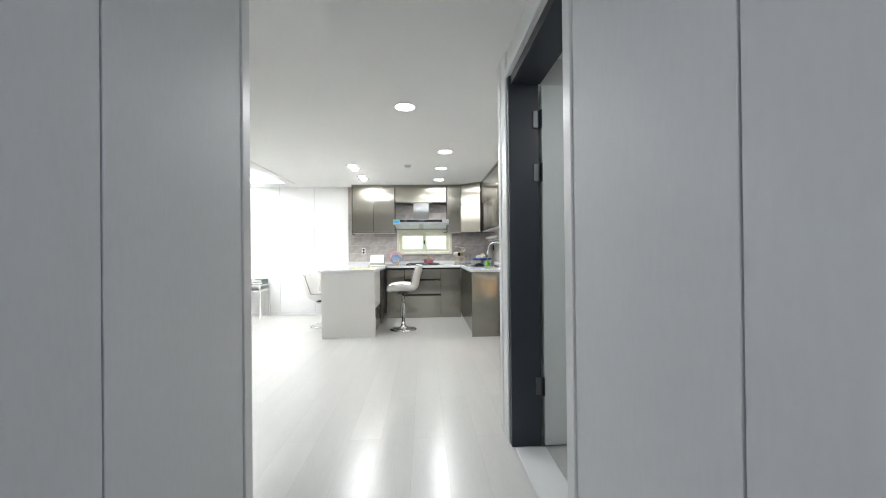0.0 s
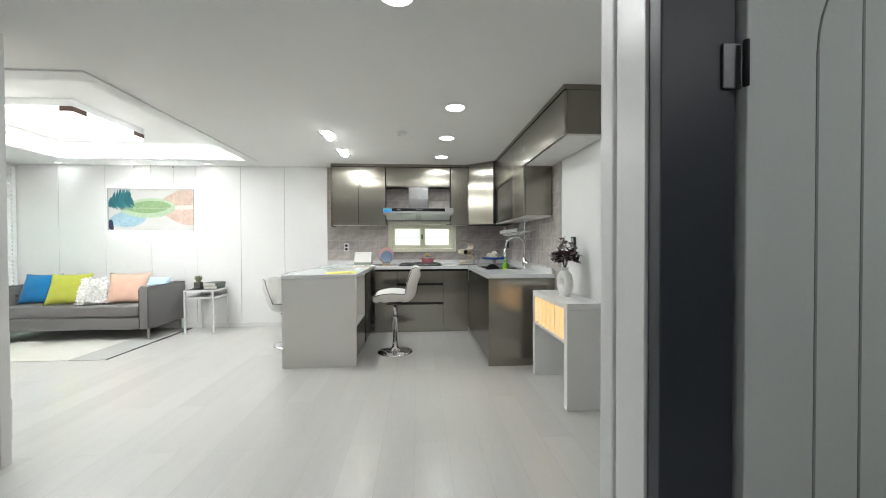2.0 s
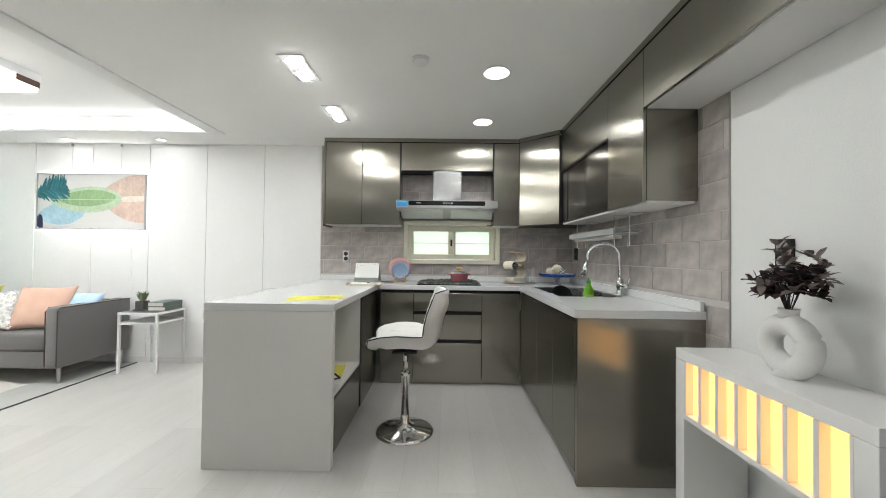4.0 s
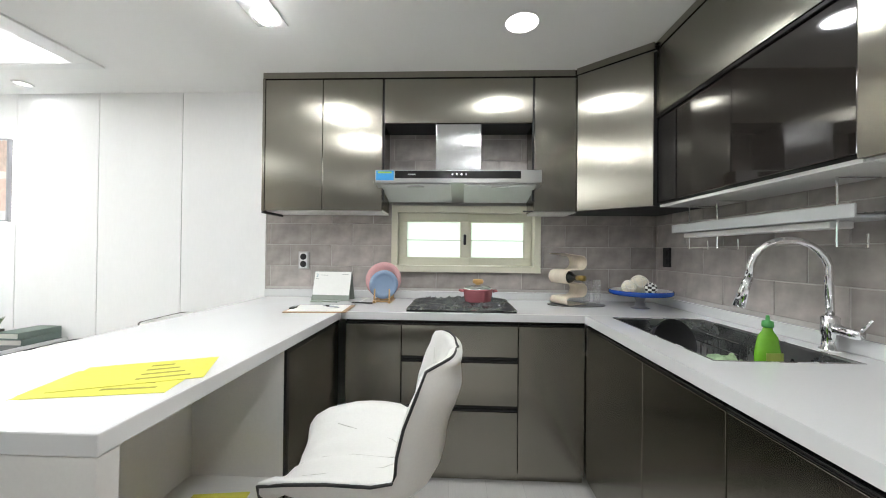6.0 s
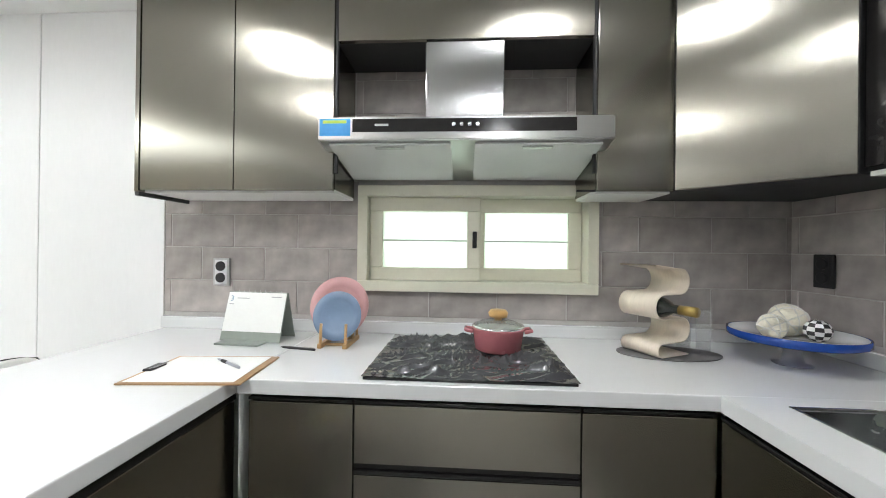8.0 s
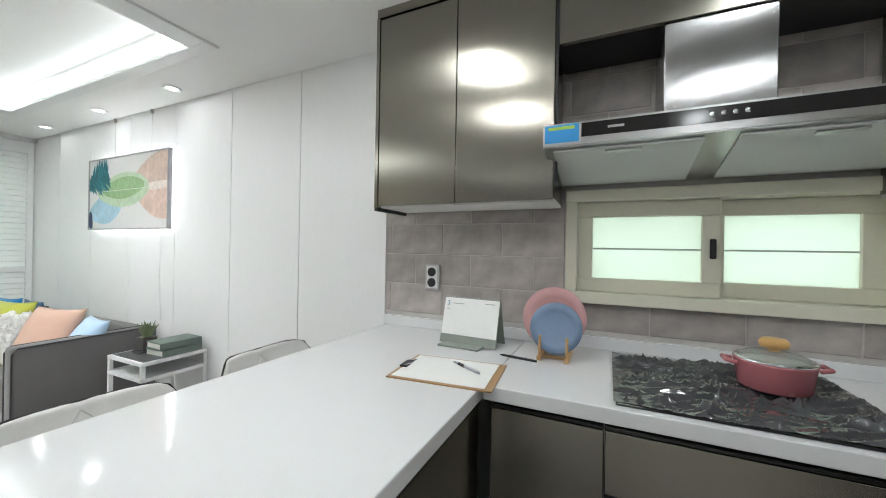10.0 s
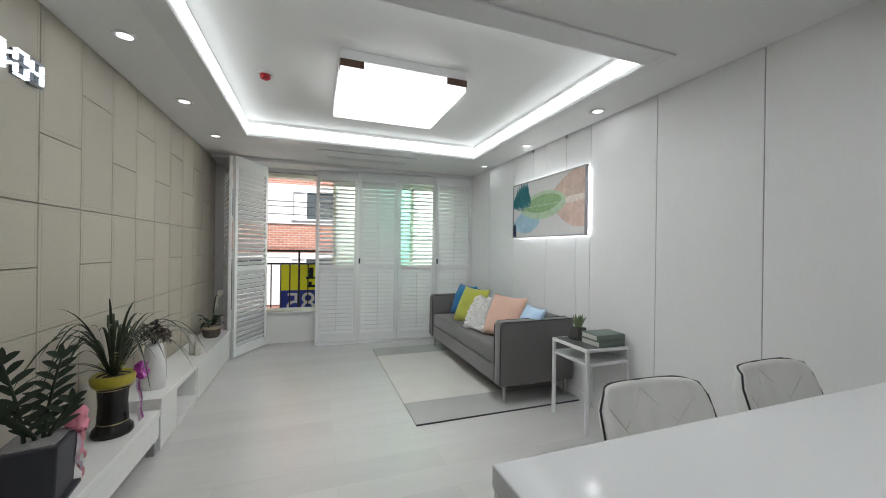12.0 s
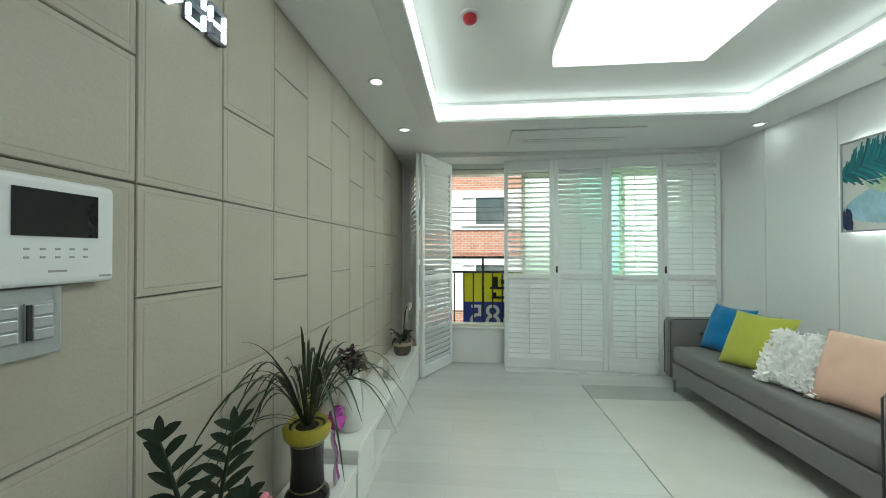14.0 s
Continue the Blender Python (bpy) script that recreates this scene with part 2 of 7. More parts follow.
def tube(points, r, seg=10, bm=None, closed=False):
    """A round bar along points; r is one radius or one for each point."""
    bm = bm or bmesh.new()
    pts = [Vector(p) for p in points]
    n = len(pts)
    rings = []
    up = Vector((0.123, 0.457, 0.881)).normalized()
    for i, p in enumerate(pts):
        a = pts[(i - 1) % n] if closed or i else p
        b = pts[(i + 1) % n] if closed or i < n - 1 else p
        d = (b - a).normalized()
        s = d.cross(up).normalized()
        t = d.cross(s).normalized()
        rr = r[i] if isinstance(r, (list, tuple)) else r
        rings.append([bm.verts.new(p + rr * (math.cos(2 * math.pi * k / seg) * s + math.sin(2 * math.pi * k / seg) * t)) for k in range(seg)])
    pairs = list(zip(rings, rings[1:])) + ([(rings[-1], rings[0])] if closed else [])
    for a, b in pairs:
        for k in range(seg):
            j = (k + 1) % seg
            bm.faces.new((a[k], a[j], b[j], b[k]))
    if not closed:
        bm.faces.new(rings[0][::-1]), bm.faces.new(rings[-1])
    bmesh.ops.recalc_face_normals(bm, faces=bm.faces[:])
    return bm


def mesh_of(name, bm, material, smooth=False):
    me = bpy.data.meshes.new(name)
    bm.to_mesh(me)
    bm.free()
    me.materials.append(material)
    if smooth:
        me.shade_smooth()
    return me


def structure(name, bm, material, label="", category="", smooth=False):
    ob = new(name, mesh_of(name, bm, material, smooth))
    return tagged(ob, label, category or name.split("_")[0], kind="structure")


def thing(name, at, label, category, group="", turn=0.0, kind=""):
    ob = new(name)
    ob.empty_display_size = 0.05
    ob.matrix_basis = pose(*at, 0, 0, turn)
    return tagged(ob, label, category, group, kind)


def root_of(ob):
    while ob.parent:
        ob = ob.parent
    return ob


def part(name, bm, material, parent, label="", smooth=False, local=False):
    """Links a bmesh as one mesh under a thing or a part. World coordinates unless local."""
    if not local:
        bm.transform(root_of(parent).matrix_basis.inverted())
    ob = new(name, mesh_of(name, bm, material, smooth))
    ob.parent = parent
    if label:
        ob["label"] = label
    return ob


def piece(name, mesh, parent, m):
    ob = new(name, mesh)
    ob.parent = parent
    ob.matrix_basis = m
    return ob


# ---- structure ----
structure("floor", boxes((-3.52, 6.7, 0.3, 8.75, -0.06, 0.0)), FLOOR, "pale whitewashed wood laminate floor", "floor")
structure("ground", boxes((-300, 300, -300, 300, -3.2, -3.0)), ASPHALT, "grey asphalt street far below the window", "ground")

# ceiling in four slabs round the light recess
RX0, RX1, RY0, RY1 = -2.2, 0.06, 5.87, 8.17
structure("ceiling", boxes((-3.7, RX0, 0.3, 8.75, H, 2.62), (RX1, 6.7, 0.3, 8.75, H, 2.62), (RX0, RX1, 0.3, RY0, H, 2.62),
                           (RX0, RX1, RY1, 8.75, H, 2.62), (RX0, RX1, RY0, RY1, 2.42, 2.62)), CEIL, "white papered ceiling with a square light recess", "ceiling")
L = 0.13
structure("trim_recess", boxes((RX0 - L, RX1 + L, RY0 - L, RY0, H - 0.014, H), (RX0 - L, RX1 + L, RY1, RY1 + 0.07, H - 0.014, H),
                               (RX0 - L, RX0, RY0, RY1, H - 0.014, H), (RX1, RX1 + L, RY0, RY1, H - 0.014, H), bevel=0.003), TRIM,
          "white flat moulding round the ceiling recess", "trim")

# back wall with the kitchen window opening
WX0, WX1, WZ0, WZ1 = 1.90, 2.83, 1.085, 1.47
structure("wall_back", boxes((-3.7, WX0, 8.608, 8.75, 0, H), (WX1, 3.62, 8.608, 8.75, 0, H), (WX0, WX1, 8.608, 8.75, 0, WZ0), (WX0, WX1, 8.608, 8.75, WZ1, H)),
          PAINT, "plain wall behind panels and tiles", "wall")
# wall between kitchen and bedroom
structure("wall_kitchen_side", boxes((3.628, 3.73, 5.88, 8.75, 0, H)), PAINT, "white papered kitchen side wall", "wall")
# wall with the bedroom doorway
structure("wall_bedroom_door", boxes((3.63, 3.85, 5.67, 5.88, 0, H), (4.65, 6.63, 5.67, 5.88, 0, H), (3.85, 4.65, 5.67, 5.88, 2.05, H)), TRIM,
          "white wall round the open bedroom doorway", "wall")
# bathroom block beside the hall
BX = 2.85
structure("wall_hall_east", boxes((BX, BX + 0.16, 0.4, 3.225, 0, H), (BX, BX + 0.16, 4.10, 4.29, 0, H), (BX, BX + 0.16, 3.225, 4.10, 2.12, H),
                                  (BX + 0.16, 6.3, 4.18, 4.29, 0, H)), PAINT, "hall wall round the open bathroom door", "wall")
structure("wall_bathroom", boxes((4.3, 4.4, 0.4, 4.18, 0, H)), DARKWALL, "plain far wall of the room behind the open door", "wall")
# out of view, added so that no sun leaks in from the south
structure("wall_bathroom_end", boxes((3.01, 4.4, 0.3, 0.4, 0, H)), DARKWALL, "unseen plain wall added to keep sun out of the bathroom", "wall")
structure("wall_far_nook", boxes((6.2, 6.3, 4.29, 5.67, 0, H)), PAINT, "plain white wall closing the side hall", "wall")
# hall west block and its back towards the living room
structure("wall_hall_west", boxes((1.48, 1.6, 0.4, 3.6, 0, H), (0.02, 1.48, 3.48, 3.6, 0, H)), PAINT, "white hall wall", "wall")
structure("wall_entry", boxes((1.48, 3.01, 0.3, 0.4, 0, H)), PAINT, "plain wall closing the hall", "wall")
# wall with the dim bedroom's doorway, and the living room's beige wall behind panels
structure("wall_dim_door", boxes((0.02, 0.128, 5.12, 5.30, 0, H), (0.02, 0.128, 3.6, 4.2, 0, H), (0.02, 0.128, 4.2, 5.12, 2.05, H)), POSTGREY,
          "grey post and wall round the dim room's doorway", "wall")
structure("wall_south", boxes((-3.7, 0.10, 5.301, 5.327, 0, H)), JOINT, "dark backing wall behind beige panels", "wall")
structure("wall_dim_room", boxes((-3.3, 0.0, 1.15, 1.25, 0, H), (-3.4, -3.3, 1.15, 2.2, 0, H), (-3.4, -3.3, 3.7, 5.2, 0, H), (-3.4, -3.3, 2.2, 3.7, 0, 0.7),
                                 (-3.4, -3.3, 2.2, 3.7, 2.1, H), (-0.06, 0.02, 1.25, 3.6, 0, H), (-3.7, 0.02, 5.2, 5.30, 0, H)), DARKWALL,
          "dark grey-green wall of the dim room", "wall")
structure("trim_dim_door", boxes((0.10, 0.134, 5.301, 5.352, 0, H), bevel=0.003), TRIM, "white corner trim beside the beige wall", "trim")
structure("trim_dim_frame", boxes((-0.02, 0.132, 5.08, 5.119, 0, 2.05), (-0.02, 0.132, 4.2, 4.24, 0, 2.05), bevel=0.003), POSTGREY, "grey frame of the dim room's doorway", "trim")
structure("trim_dim_lintel", boxes((-0.02, 0.131, 4.241, 5.079, 1.99, 2.049)), DARKFRAME, "dark lintel of the dim room's doorway", "trim")
# window wall with a parapet and a head
structure("wall_window", boxes((-3.66, -3.5, 5.2, 8.75, 0, 0.38), (-3.66, -3.5, 5.2, 8.75, 2.2, H), (-3.66, -3.5, 5.2, 5.42, 0.38, 2.2), (-3.66, -3.5, 8.5, 8.75, 0.38, 2.2)),
          PAINT, "white parapet wall under the balcony window", "wall")
# second bedroom
structure("wall_bedroom", boxes((3.73, 6.63, 8.56, 8.66, 0, H), (6.53, 6.63, 7.98, 8.56, 0, H), (6.53, 6.63, 5.88, 6.5, 0, H), (6.53, 6.63, 6.5, 7.98, 0, 1.08), (6.53, 6.63, 6.5, 7.98, 2.0, H)),
          GREYWALL, "grey papered bedroom wall", "wall")

# panels of the living room's back wall
for i in range(8):
    x1 = 1.0 - 0.605 * i
    x0 = max(x1 - 0.605, -3.5)
    if x1 - x0 > 0.05:
        structure("wall_panel", boxes((x0 + 0.0022, x1 - 0.0022, 8.594, 8.607, 0.0, H), bevel=0.0015, seg=1), WHITE, "white lacquered wall panel with narrow joints", "wall panel")
structure("baseboard_back", boxes((-3.4, 1.0, 8.582, 8.594, 0, 0.06), bevel=0.002), TRIM, "low white baseboard", "baseboard")
# panels of the hall
for y0, y1 in ((2.90, 3.54), (2.26, 2.90), (1.62, 2.26), (0.98, 1.62), (0.4, 0.98)):
    structure("hall_wall_panel", boxes((1.6, 1.612, y0 + 0.003, y1 - 0.003, 0, H), bevel=0.0015, seg=1), GREYPANEL, "pale grey smooth wall panel in the hall", "wall panel")
structure("trim_hall_corner", boxes((1.47, 1.618, 3.545, 3.606, 0, H), bevel=0.003), TRIM, "white corner trim at the hall wall's end", "trim")
for y0, y1 in ((2.55, 3.16), (1.89, 2.55), (1.23, 1.89), (0.57, 1.23)):
    structure("hall_wall_panel", boxes((BX - 0.012, BX, y0 + 0.003, y1 - 0.003, 0, H), bevel=0.0015, seg=1), GREYPANEL, "pale grey smooth wall panel in the hall", "wall panel")
structure("backing_hall", boxes((1.601, 1.604, 0.4, 3.54, 0, H), (BX - 0.004, BX - 0.001, 0.4, 3.16, 0, H)), SEAM, "dark joints between hall panels", "wall")
structure("backing_living", boxes((-3.5, 1.0, 8.598, 8.603, 0, H)), SEAM, "dark joints between wall panels", "wall")

# ---- kitchen: built-in units ----
KY, KX = 8.04, 2.97       # fronts of the back run and of the sink run
CT = 0.88                 # worktop height


def channel(x0, x1, y0, y1, z):
    return boxes((x0, x1, y0, y1, z - 0.028, z), bevel=0.004)


def base_unit_back(x0, x1, fronts, label, group="base units"):
    u = thing("base_cabinet", ((x0 + x1) / 2, KY + 0.28, 0), label, "cabinet", group)
    part("body", boxes((x0 + 0.001, x1 - 0.001, KY + 0.02, 8.59, 0.05, 0.835)), BRONZE, u)
    part("toe_kick", boxes((x0 + 0.001, x1 - 0.001, KY + 0.04, KY + 0.055, 0.0, 0.05)), BRONZE, u)
    for z0, z1, kind in fronts:
        d = part(kind, boxes((x0 + 0.002, x1 - 0.002, KY, KY + 0.019, z0 + 0.002, z1 - 0.03), bevel=0.0015), BRONZE, u)
        part("handle", boxes((x0 + 0.002, x1 - 0.002, KY - 0.004, KY + 0.018, z1 - 0.026, z1 - 0.016), (x0 + 0.002, x1 - 0.002, KY + 0.006, KY + 0.018, z1 - 0.016, z1 - 0.001),
                             bevel=0.003), BLACKGLOSS, d, "black glossy channel handle")
    return u


base_unit_back(1.73, 2.025, [(0.05, 0.84, "door")], "bronze brushed base cabinet with black channel handle")
base_unit_back(2.025, 2.63, [(0.65, 0.84, "drawer"), (0.40, 0.65, "drawer"), (0.05, 0.40, "drawer")], "bronze drawer cabinet under the hob")
base_unit_back(2.63, 2.97, [(0.05, 0.84, "door")], "bronze brushed base cabinet with black channel handle")


def base_unit_side(y0, y1, label):
    u = thing("base_cabinet", (KX + 0.3, (y0 + y1) / 2, 0), label, "cabinet", "base units")
    part("body", boxes((KX + 0.02, 3.60, y0 + 0.001, y1 - 0.001, 0.05, 0.66), (KX + 0.02, KX + 0.06, y0 + 0.001, y1 - 0.001, 0.66, 0.835)), BRONZE, u)
    part("toe_kick", boxes((KX + 0.04, KX + 0.055, y0 + 0.001, y1 - 0.001, 0.0, 0.05)), BRONZE, u)
    d = part("door", boxes((KX, KX + 0.019, y0 + 0.002, y1 - 0.002, 0.052, 0.81), bevel=0.0015), BRONZE, u)
    part("handle", boxes((KX - 0.004, KX + 0.018, y0 + 0.002, y1 - 0.002, 0.814, 0.824), (KX + 0.006, KX + 0.018, y0 + 0.002, y1 - 0.002, 0.824, 0.838), bevel=0.003),
         BLACKGLOSS, d, "black glossy channel handle")


base_unit_side(6.70, 7.08, "bronze sink cabinet with black channel handle")
base_unit_side(7.08, 7.475, "bronze sink cabinet with black channel handle")
base_unit_side(7.475, 8.03, "bronze sink cabinet with black channel handle")
u = thing("end_panel", (3.3, 6.68, 0), "bronze brushed end panel of the sink run", "end panel")
part("panel", boxes((KX, 3.612, 6.665, 6.695, 0.0, 0.84), bevel=0.002), BRONZE, u)
u = thing("end_panel", (3.6, 8.3, 0), "dark corner filler behind the base units", "end panel")
part("panel", boxes((2.985, 3.6, 8.05, 8.58, 0.05, 0.66), bevel=0.002), BRONZE, u)

# worktops: peninsula, back run, sink run with its cut-out
SX0, SX1, SY0, SY1 = 3.075, 3.49, 7.27, 7.95
wt = thing("worktop", (2.2, 8.3, 0.84), "white glossy quartz worktop round the kitchen", "worktop")
part("slab", boxes((1.715, 3.61, 8.01, 8.59, 0.84, CT), bevel=0.003), QUARTZ, wt)
bm = bmesh.new()
rg = [[bm.verts.new((x, y, z)) for x in (2.955, SX0, SX1, 3.61) for y in (6.66, SY0, SY1, 8.0095)] for z in (0.84, CT)]
for i in range(3):
    for j in range(3):
        if i == 1 and j == 1:
            continue
        for k, lay_ in enumerate(rg):
            q = (lay_[i * 4 + j], lay_[i * 4 + 4 + j], lay_[i * 4 + 5 + j], lay_[i * 4 + 1 + j])
            bm.faces.new(q if k else q[::-1])
for e_ in [e_ for e_ in bm.edges if len(e_.link_faces) == 1 and e_.verts[0].co.z > 0.86]:
    a_, b_ = e_.verts
    lo_ = [rg[0][rg[1].index(v_)] for v_ in (a_, b_)]
    bm.faces.new((a_, b_, lo_[1], lo_[0]))
bmesh.ops.recalc_face_normals(bm, faces=bm.faces[:])
part("slab", bm, QUARTZ, wt)
part("upstand", boxes((1.005, 3.598, 8.568, 8.588, CT, CT + 0.05), bevel=0.003), QUARTZ, wt)
part("upstand", boxes((3.58, 3.60, 6.66, 8.566, CT, CT + 0.05), bevel=0.003), QUARTZ, wt)

pn = thing("peninsula", (1.37, 7.6, 0), "white stone peninsula counter with a waterfall end", "counter")
part("top", boxes((1.018, 1.713, 6.755, 8.59, 0.84, CT), bevel=0.003), QUARTZ, pn, "white glossy quartz top")
part("end_panel", boxes((1.022, 1.71, 6.757, 6.80, 0.0, 0.839), bevel=0.002), PENPANEL, pn, "pale grey stone waterfall panel")
part("back_panel", boxes((1.33, 1.35, 6.80, 8.59, 0, 0.839)), PENPANEL, pn)
part("shelf", boxes((1.35, 1.69, 6.80, 7.46, 0.35, 0.37)), PENPANEL, pn, "white open cubby shelf")
part("divider", boxes((1.35, 1.69, 7.455, 7.475, 0.05, 0.839), bevel=0.001), PENPANEL, pn)
part("divider_edge", boxes((1.691, 1.70, 7.452, 7.477, 0.05, 0.839), bevel=0.001), BLACKGLOSS, pn)
part("lower_front", boxes((1.675, 1.695, 6.80, 7.455, 0.05, 0.335), bevel=0.0015), BRONZE, pn)
part("lower_handle", boxes((1.68, 1.70, 6.80, 7.455, 0.34, 0.352), bevel=0.003), BLACKGLOSS, pn)
part("body", boxes((1.35, 1.674, 7.476, 8.04, 0.05, 0.836)), BRONZE, pn)
dd = part("door", boxes((1.675, 1.695, 7.478, 8.035, 0.052, 0.81), bevel=0.0015), BRONZE, pn)
part("handle", boxes((1.68, 1.70, 7.478, 8.035, 0.814, 0.836), bevel=0.004), BLACKGLOSS, dd)
part("toe_kick", boxes((1.66, 1.67, 6.80, 8.04, 0, 0.05)), BRONZE, pn)


# upper units
UY, UX = 8.33, 3.325
UZ0, UZ1 = 1.444, 2.235


def upper(name, x0, x1, label, z0=UZ0, splits=None):
    u = thing(name, ((x0 + x1) / 2, 8.46, z0), label, "cabinet", "wall units")
    part("body", boxes((x0 + 0.001, x1 - 0.001, UY + 0.02, 8.575, z0, 2.24)), BRONZE, u)
    xs = [x0] + (splits or []) + [x1]
    for a, b in zip(xs, xs[1:]):
        part("door", boxes((a + 0.002, b - 0.002, UY, UY + 0.019, z0 - 0.006, UZ1), bevel=0.0015), BRONZE, u)
    part("bottom_edge", boxes((x0 + 0.003, x1 - 0.003, UY + 0.022, 8.57, z0 - 0.012, z0)), PENPANEL, u, "pale underside")
    return u


upper("wall_cabinet", 1.126, 1.852, "tall bronze wall cabinet with two doors", splits=[1.484])
upper("wall_cabinet", 2.764, 3.018, "narrow bronze wall cabinet beside the hood")
u = thing("wall_cabinet", (2.31, 8.46, 1.967), "wide bronze flap cabinet above the hood niche", "cabinet", "wall units")
part("body", boxes((1.853, 2.763, UY + 0.02, 8.575, 1.975, 2.24)), BLACKMATT, u)
part("door", boxes((1.865, 2.752, UY, UY + 0.019, 1.967, UZ1), bevel=0.0015), BRONZE, u)
for x in (1.854, 2.754):
    part("side_strip", boxes((x, x + 0.008, UY + 0.004, UY + 0.02, 1.50, UZ1)), BLACKMATT, u)
# diagonal corner unit
u = thing("wall_cabinet", (3.4, 8.4, UZ0), "bronze corner wall cabinet with a diagonal door", "cabinet", "wall units")
bm = bmesh.new()
cor = [(3.02, 8.335), (3.327, 8.066), (3.61, 8.066), (3.61, 8.575), (3.02, 8.575)]
lo = [bm.verts.new((x, y, UZ0 - 0.006)) for x, y in cor]
hi = [bm.verts.new((x, y, 2.24)) for x, y in cor]
bm.faces.new(lo[::-1]), bm.faces.new(hi)
for i in range(5):
    j = (i + 1) % 5
    bm.faces.new((lo[i], lo[j], hi[j], hi[i]))
bmesh.ops.recalc_face_normals(bm, faces=bm.faces[:])
part("body", bm, BLACKMATT, u)
diag = math.atan2(8.064 - 8.33, 3.325 - 3.02)
wlen = math.hypot(0.305, 0.266)
bm = boxes((0.004, wlen - 0.004, -0.019, 0.0, UZ0 - 0.006, UZ1), bevel=0.0015)
bm.transform(Matrix.Translation((3.02 - 0.002, 8.33 - 0.002, 0)) @ Matrix.Rotation(diag, 4, "Z"))
part("door", bm, BRONZE, u)
# side run above the sink
SMOKE = surf("smoked_glass", (0.02, 0.017, 0.015), 0.06, var=0.05, bump=0.0, coat=0.4, rvar=0.03)
u = thing("wall_cabinet", (3.47, 7.6, UZ0), "bronze wall cabinet with a smoked glass sliding bin", "cabinet", "wall units")
part("body", boxes((UX + 0.02, 3.61, 7.131, 8.064, UZ0, 2.24)), BLACKMATT, u)
part("flap", boxes((UX, UX + 0.019, 7.132, 8.06, 1.905, UZ1), bevel=0.0015), BRONZE, u)
part("handle", boxes((UX - 0.002, UX + 0.018, 7.132, 8.06, 1.885, 1.90), bevel=0.003), BLACKGLOSS, u)
part("glass_front", boxes((UX + 0.004, UX + 0.019, 7.132, 7.60, UZ0 + 0.01, 1.88), bevel=0.002), SMOKE, u, "dark smoked glass")
part("glass_front", boxes((UX + 0.010, UX + 0.019, 7.602, 7.90, UZ0 + 0.01, 1.88), bevel=0.002), SMOKE, u, "dark smoked glass")
part("panel", boxes((UX + 0.006, UX + 0.019, 7.902, 8.06, UZ0 + 0.01, 1.88), bevel=0.002), BLACKGLOSS, u)
part("bottom_edge", boxes((UX + 0.022, 3.60, 7.135, 8.06, UZ0 - 0.012, UZ0)), PENPANEL, u)
u = thing("wall_cabinet", (3.47, 6.93, UZ0), "bronze wall cabinet with one plain door", "cabinet", "wall units")
part("body", boxes((UX + 0.02, 3.61, 6.72, 7.13, UZ0, 2.24)), BRONZE, u)
part("door", boxes((UX, UX + 0.019, 6.722, 7.128, UZ0 - 0.006, UZ1), bevel=0.0015), BRONZE, u)
part("bottom_edge", boxes((UX + 0.022, 3.60, 6.725, 7.127, UZ0 - 0.012, UZ0)), PENPANEL, u)
u = thing("wall_cabinet", (3.47, 6.23, 1.935), "bronze flap cabinet high above the console", "cabinet", "wall units")
part("body", boxes((UX + 0.02, 3.62, 5.742, 6.718, 1.935, 2.24)), BRONZE, u)
part("flap", boxes((UX, UX + 0.019, 5.742, 6.718, 1.928, UZ1), bevel=0.0015), BRONZE, u)
part("bottom_edge", boxes((UX + 0.022, 3.615, 5.745, 6.715, 1.923, 1.935)), PENPANEL, u, "pale grey underside")
u = thing("cornice", (2.2, 8.4, 2.24), "bronze filler strip between wall cabinets and ceiling", "cornice")
part("strip", boxes((1.112, 3.02, UY - 0.003, 8.575, 2.242, 2.279)), BRONZE, u)
part("strip", boxes((UX - 0.003, 3.62, 5.742, 8.06, 2.242, 2.279)), BRONZE, u)
bm = boxes((0, wlen, -0.02, 0.0, 2.242, 2.279))
bm.transform(Matrix.Translation((3.018, 8.328, 0)) @ Matrix.Rotation(diag, 4, "Z"))
part("strip", bm, BRONZE, u)
part("side_panel", boxes((1.110, 1.125, UY - 0.003, 8.575, UZ0 - 0.012, 2.241)), BRONZE, u)
part("bottom_strip", boxes((1.110, 1.125, UY, 8.574, UZ0 - 0.026, UZ0 - 0.0125)), BLACKMATT, u, "black strip under the side panel")
part("bracket", boxes((2.70, 2.7635, 8.336, 8.345, 1.436, 1.443), bevel=0.001), BLACKMATT, u, "thin black bracket")

# cooker hood
hd = thing("cooker_hood", (2.31, 8.45, 1.52), "stainless steel cooker hood with a black control strip", "cooker hood")
HX0, HX1, HY = 1.828, 2.792, 8.25
bm = bmesh.new()
prof = [(HY, 1.592), (HY, 1.667), (8.58, 1.667), (8.58, 1.52)]
a = [bm.verts.new((HX0, y, z)) for y, z in prof]
b = [bm.verts.new((HX1, y, z)) for y, z in prof]
bm.faces.new(a), bm.faces.new(b[::-1])
for i in range(4):
    j = (i + 1) % 4
    bm.faces.new((a[i], b[i], b[j], a[j]))
bmesh.ops.recalc_face_normals(bm, faces=bm.faces[:])
bmesh.ops.bevel(bm, geom=bm.edges[:], offset=0.003, segments=2, affect="EDGES")
part("canopy", bm, STEEL, hd)
part("control_strip", boxes((1.945, 2.672, HY - 0.002, HY + 0.003, 1.617, 1.66)), BLACKGLOSS, hd, "black glass control strip")
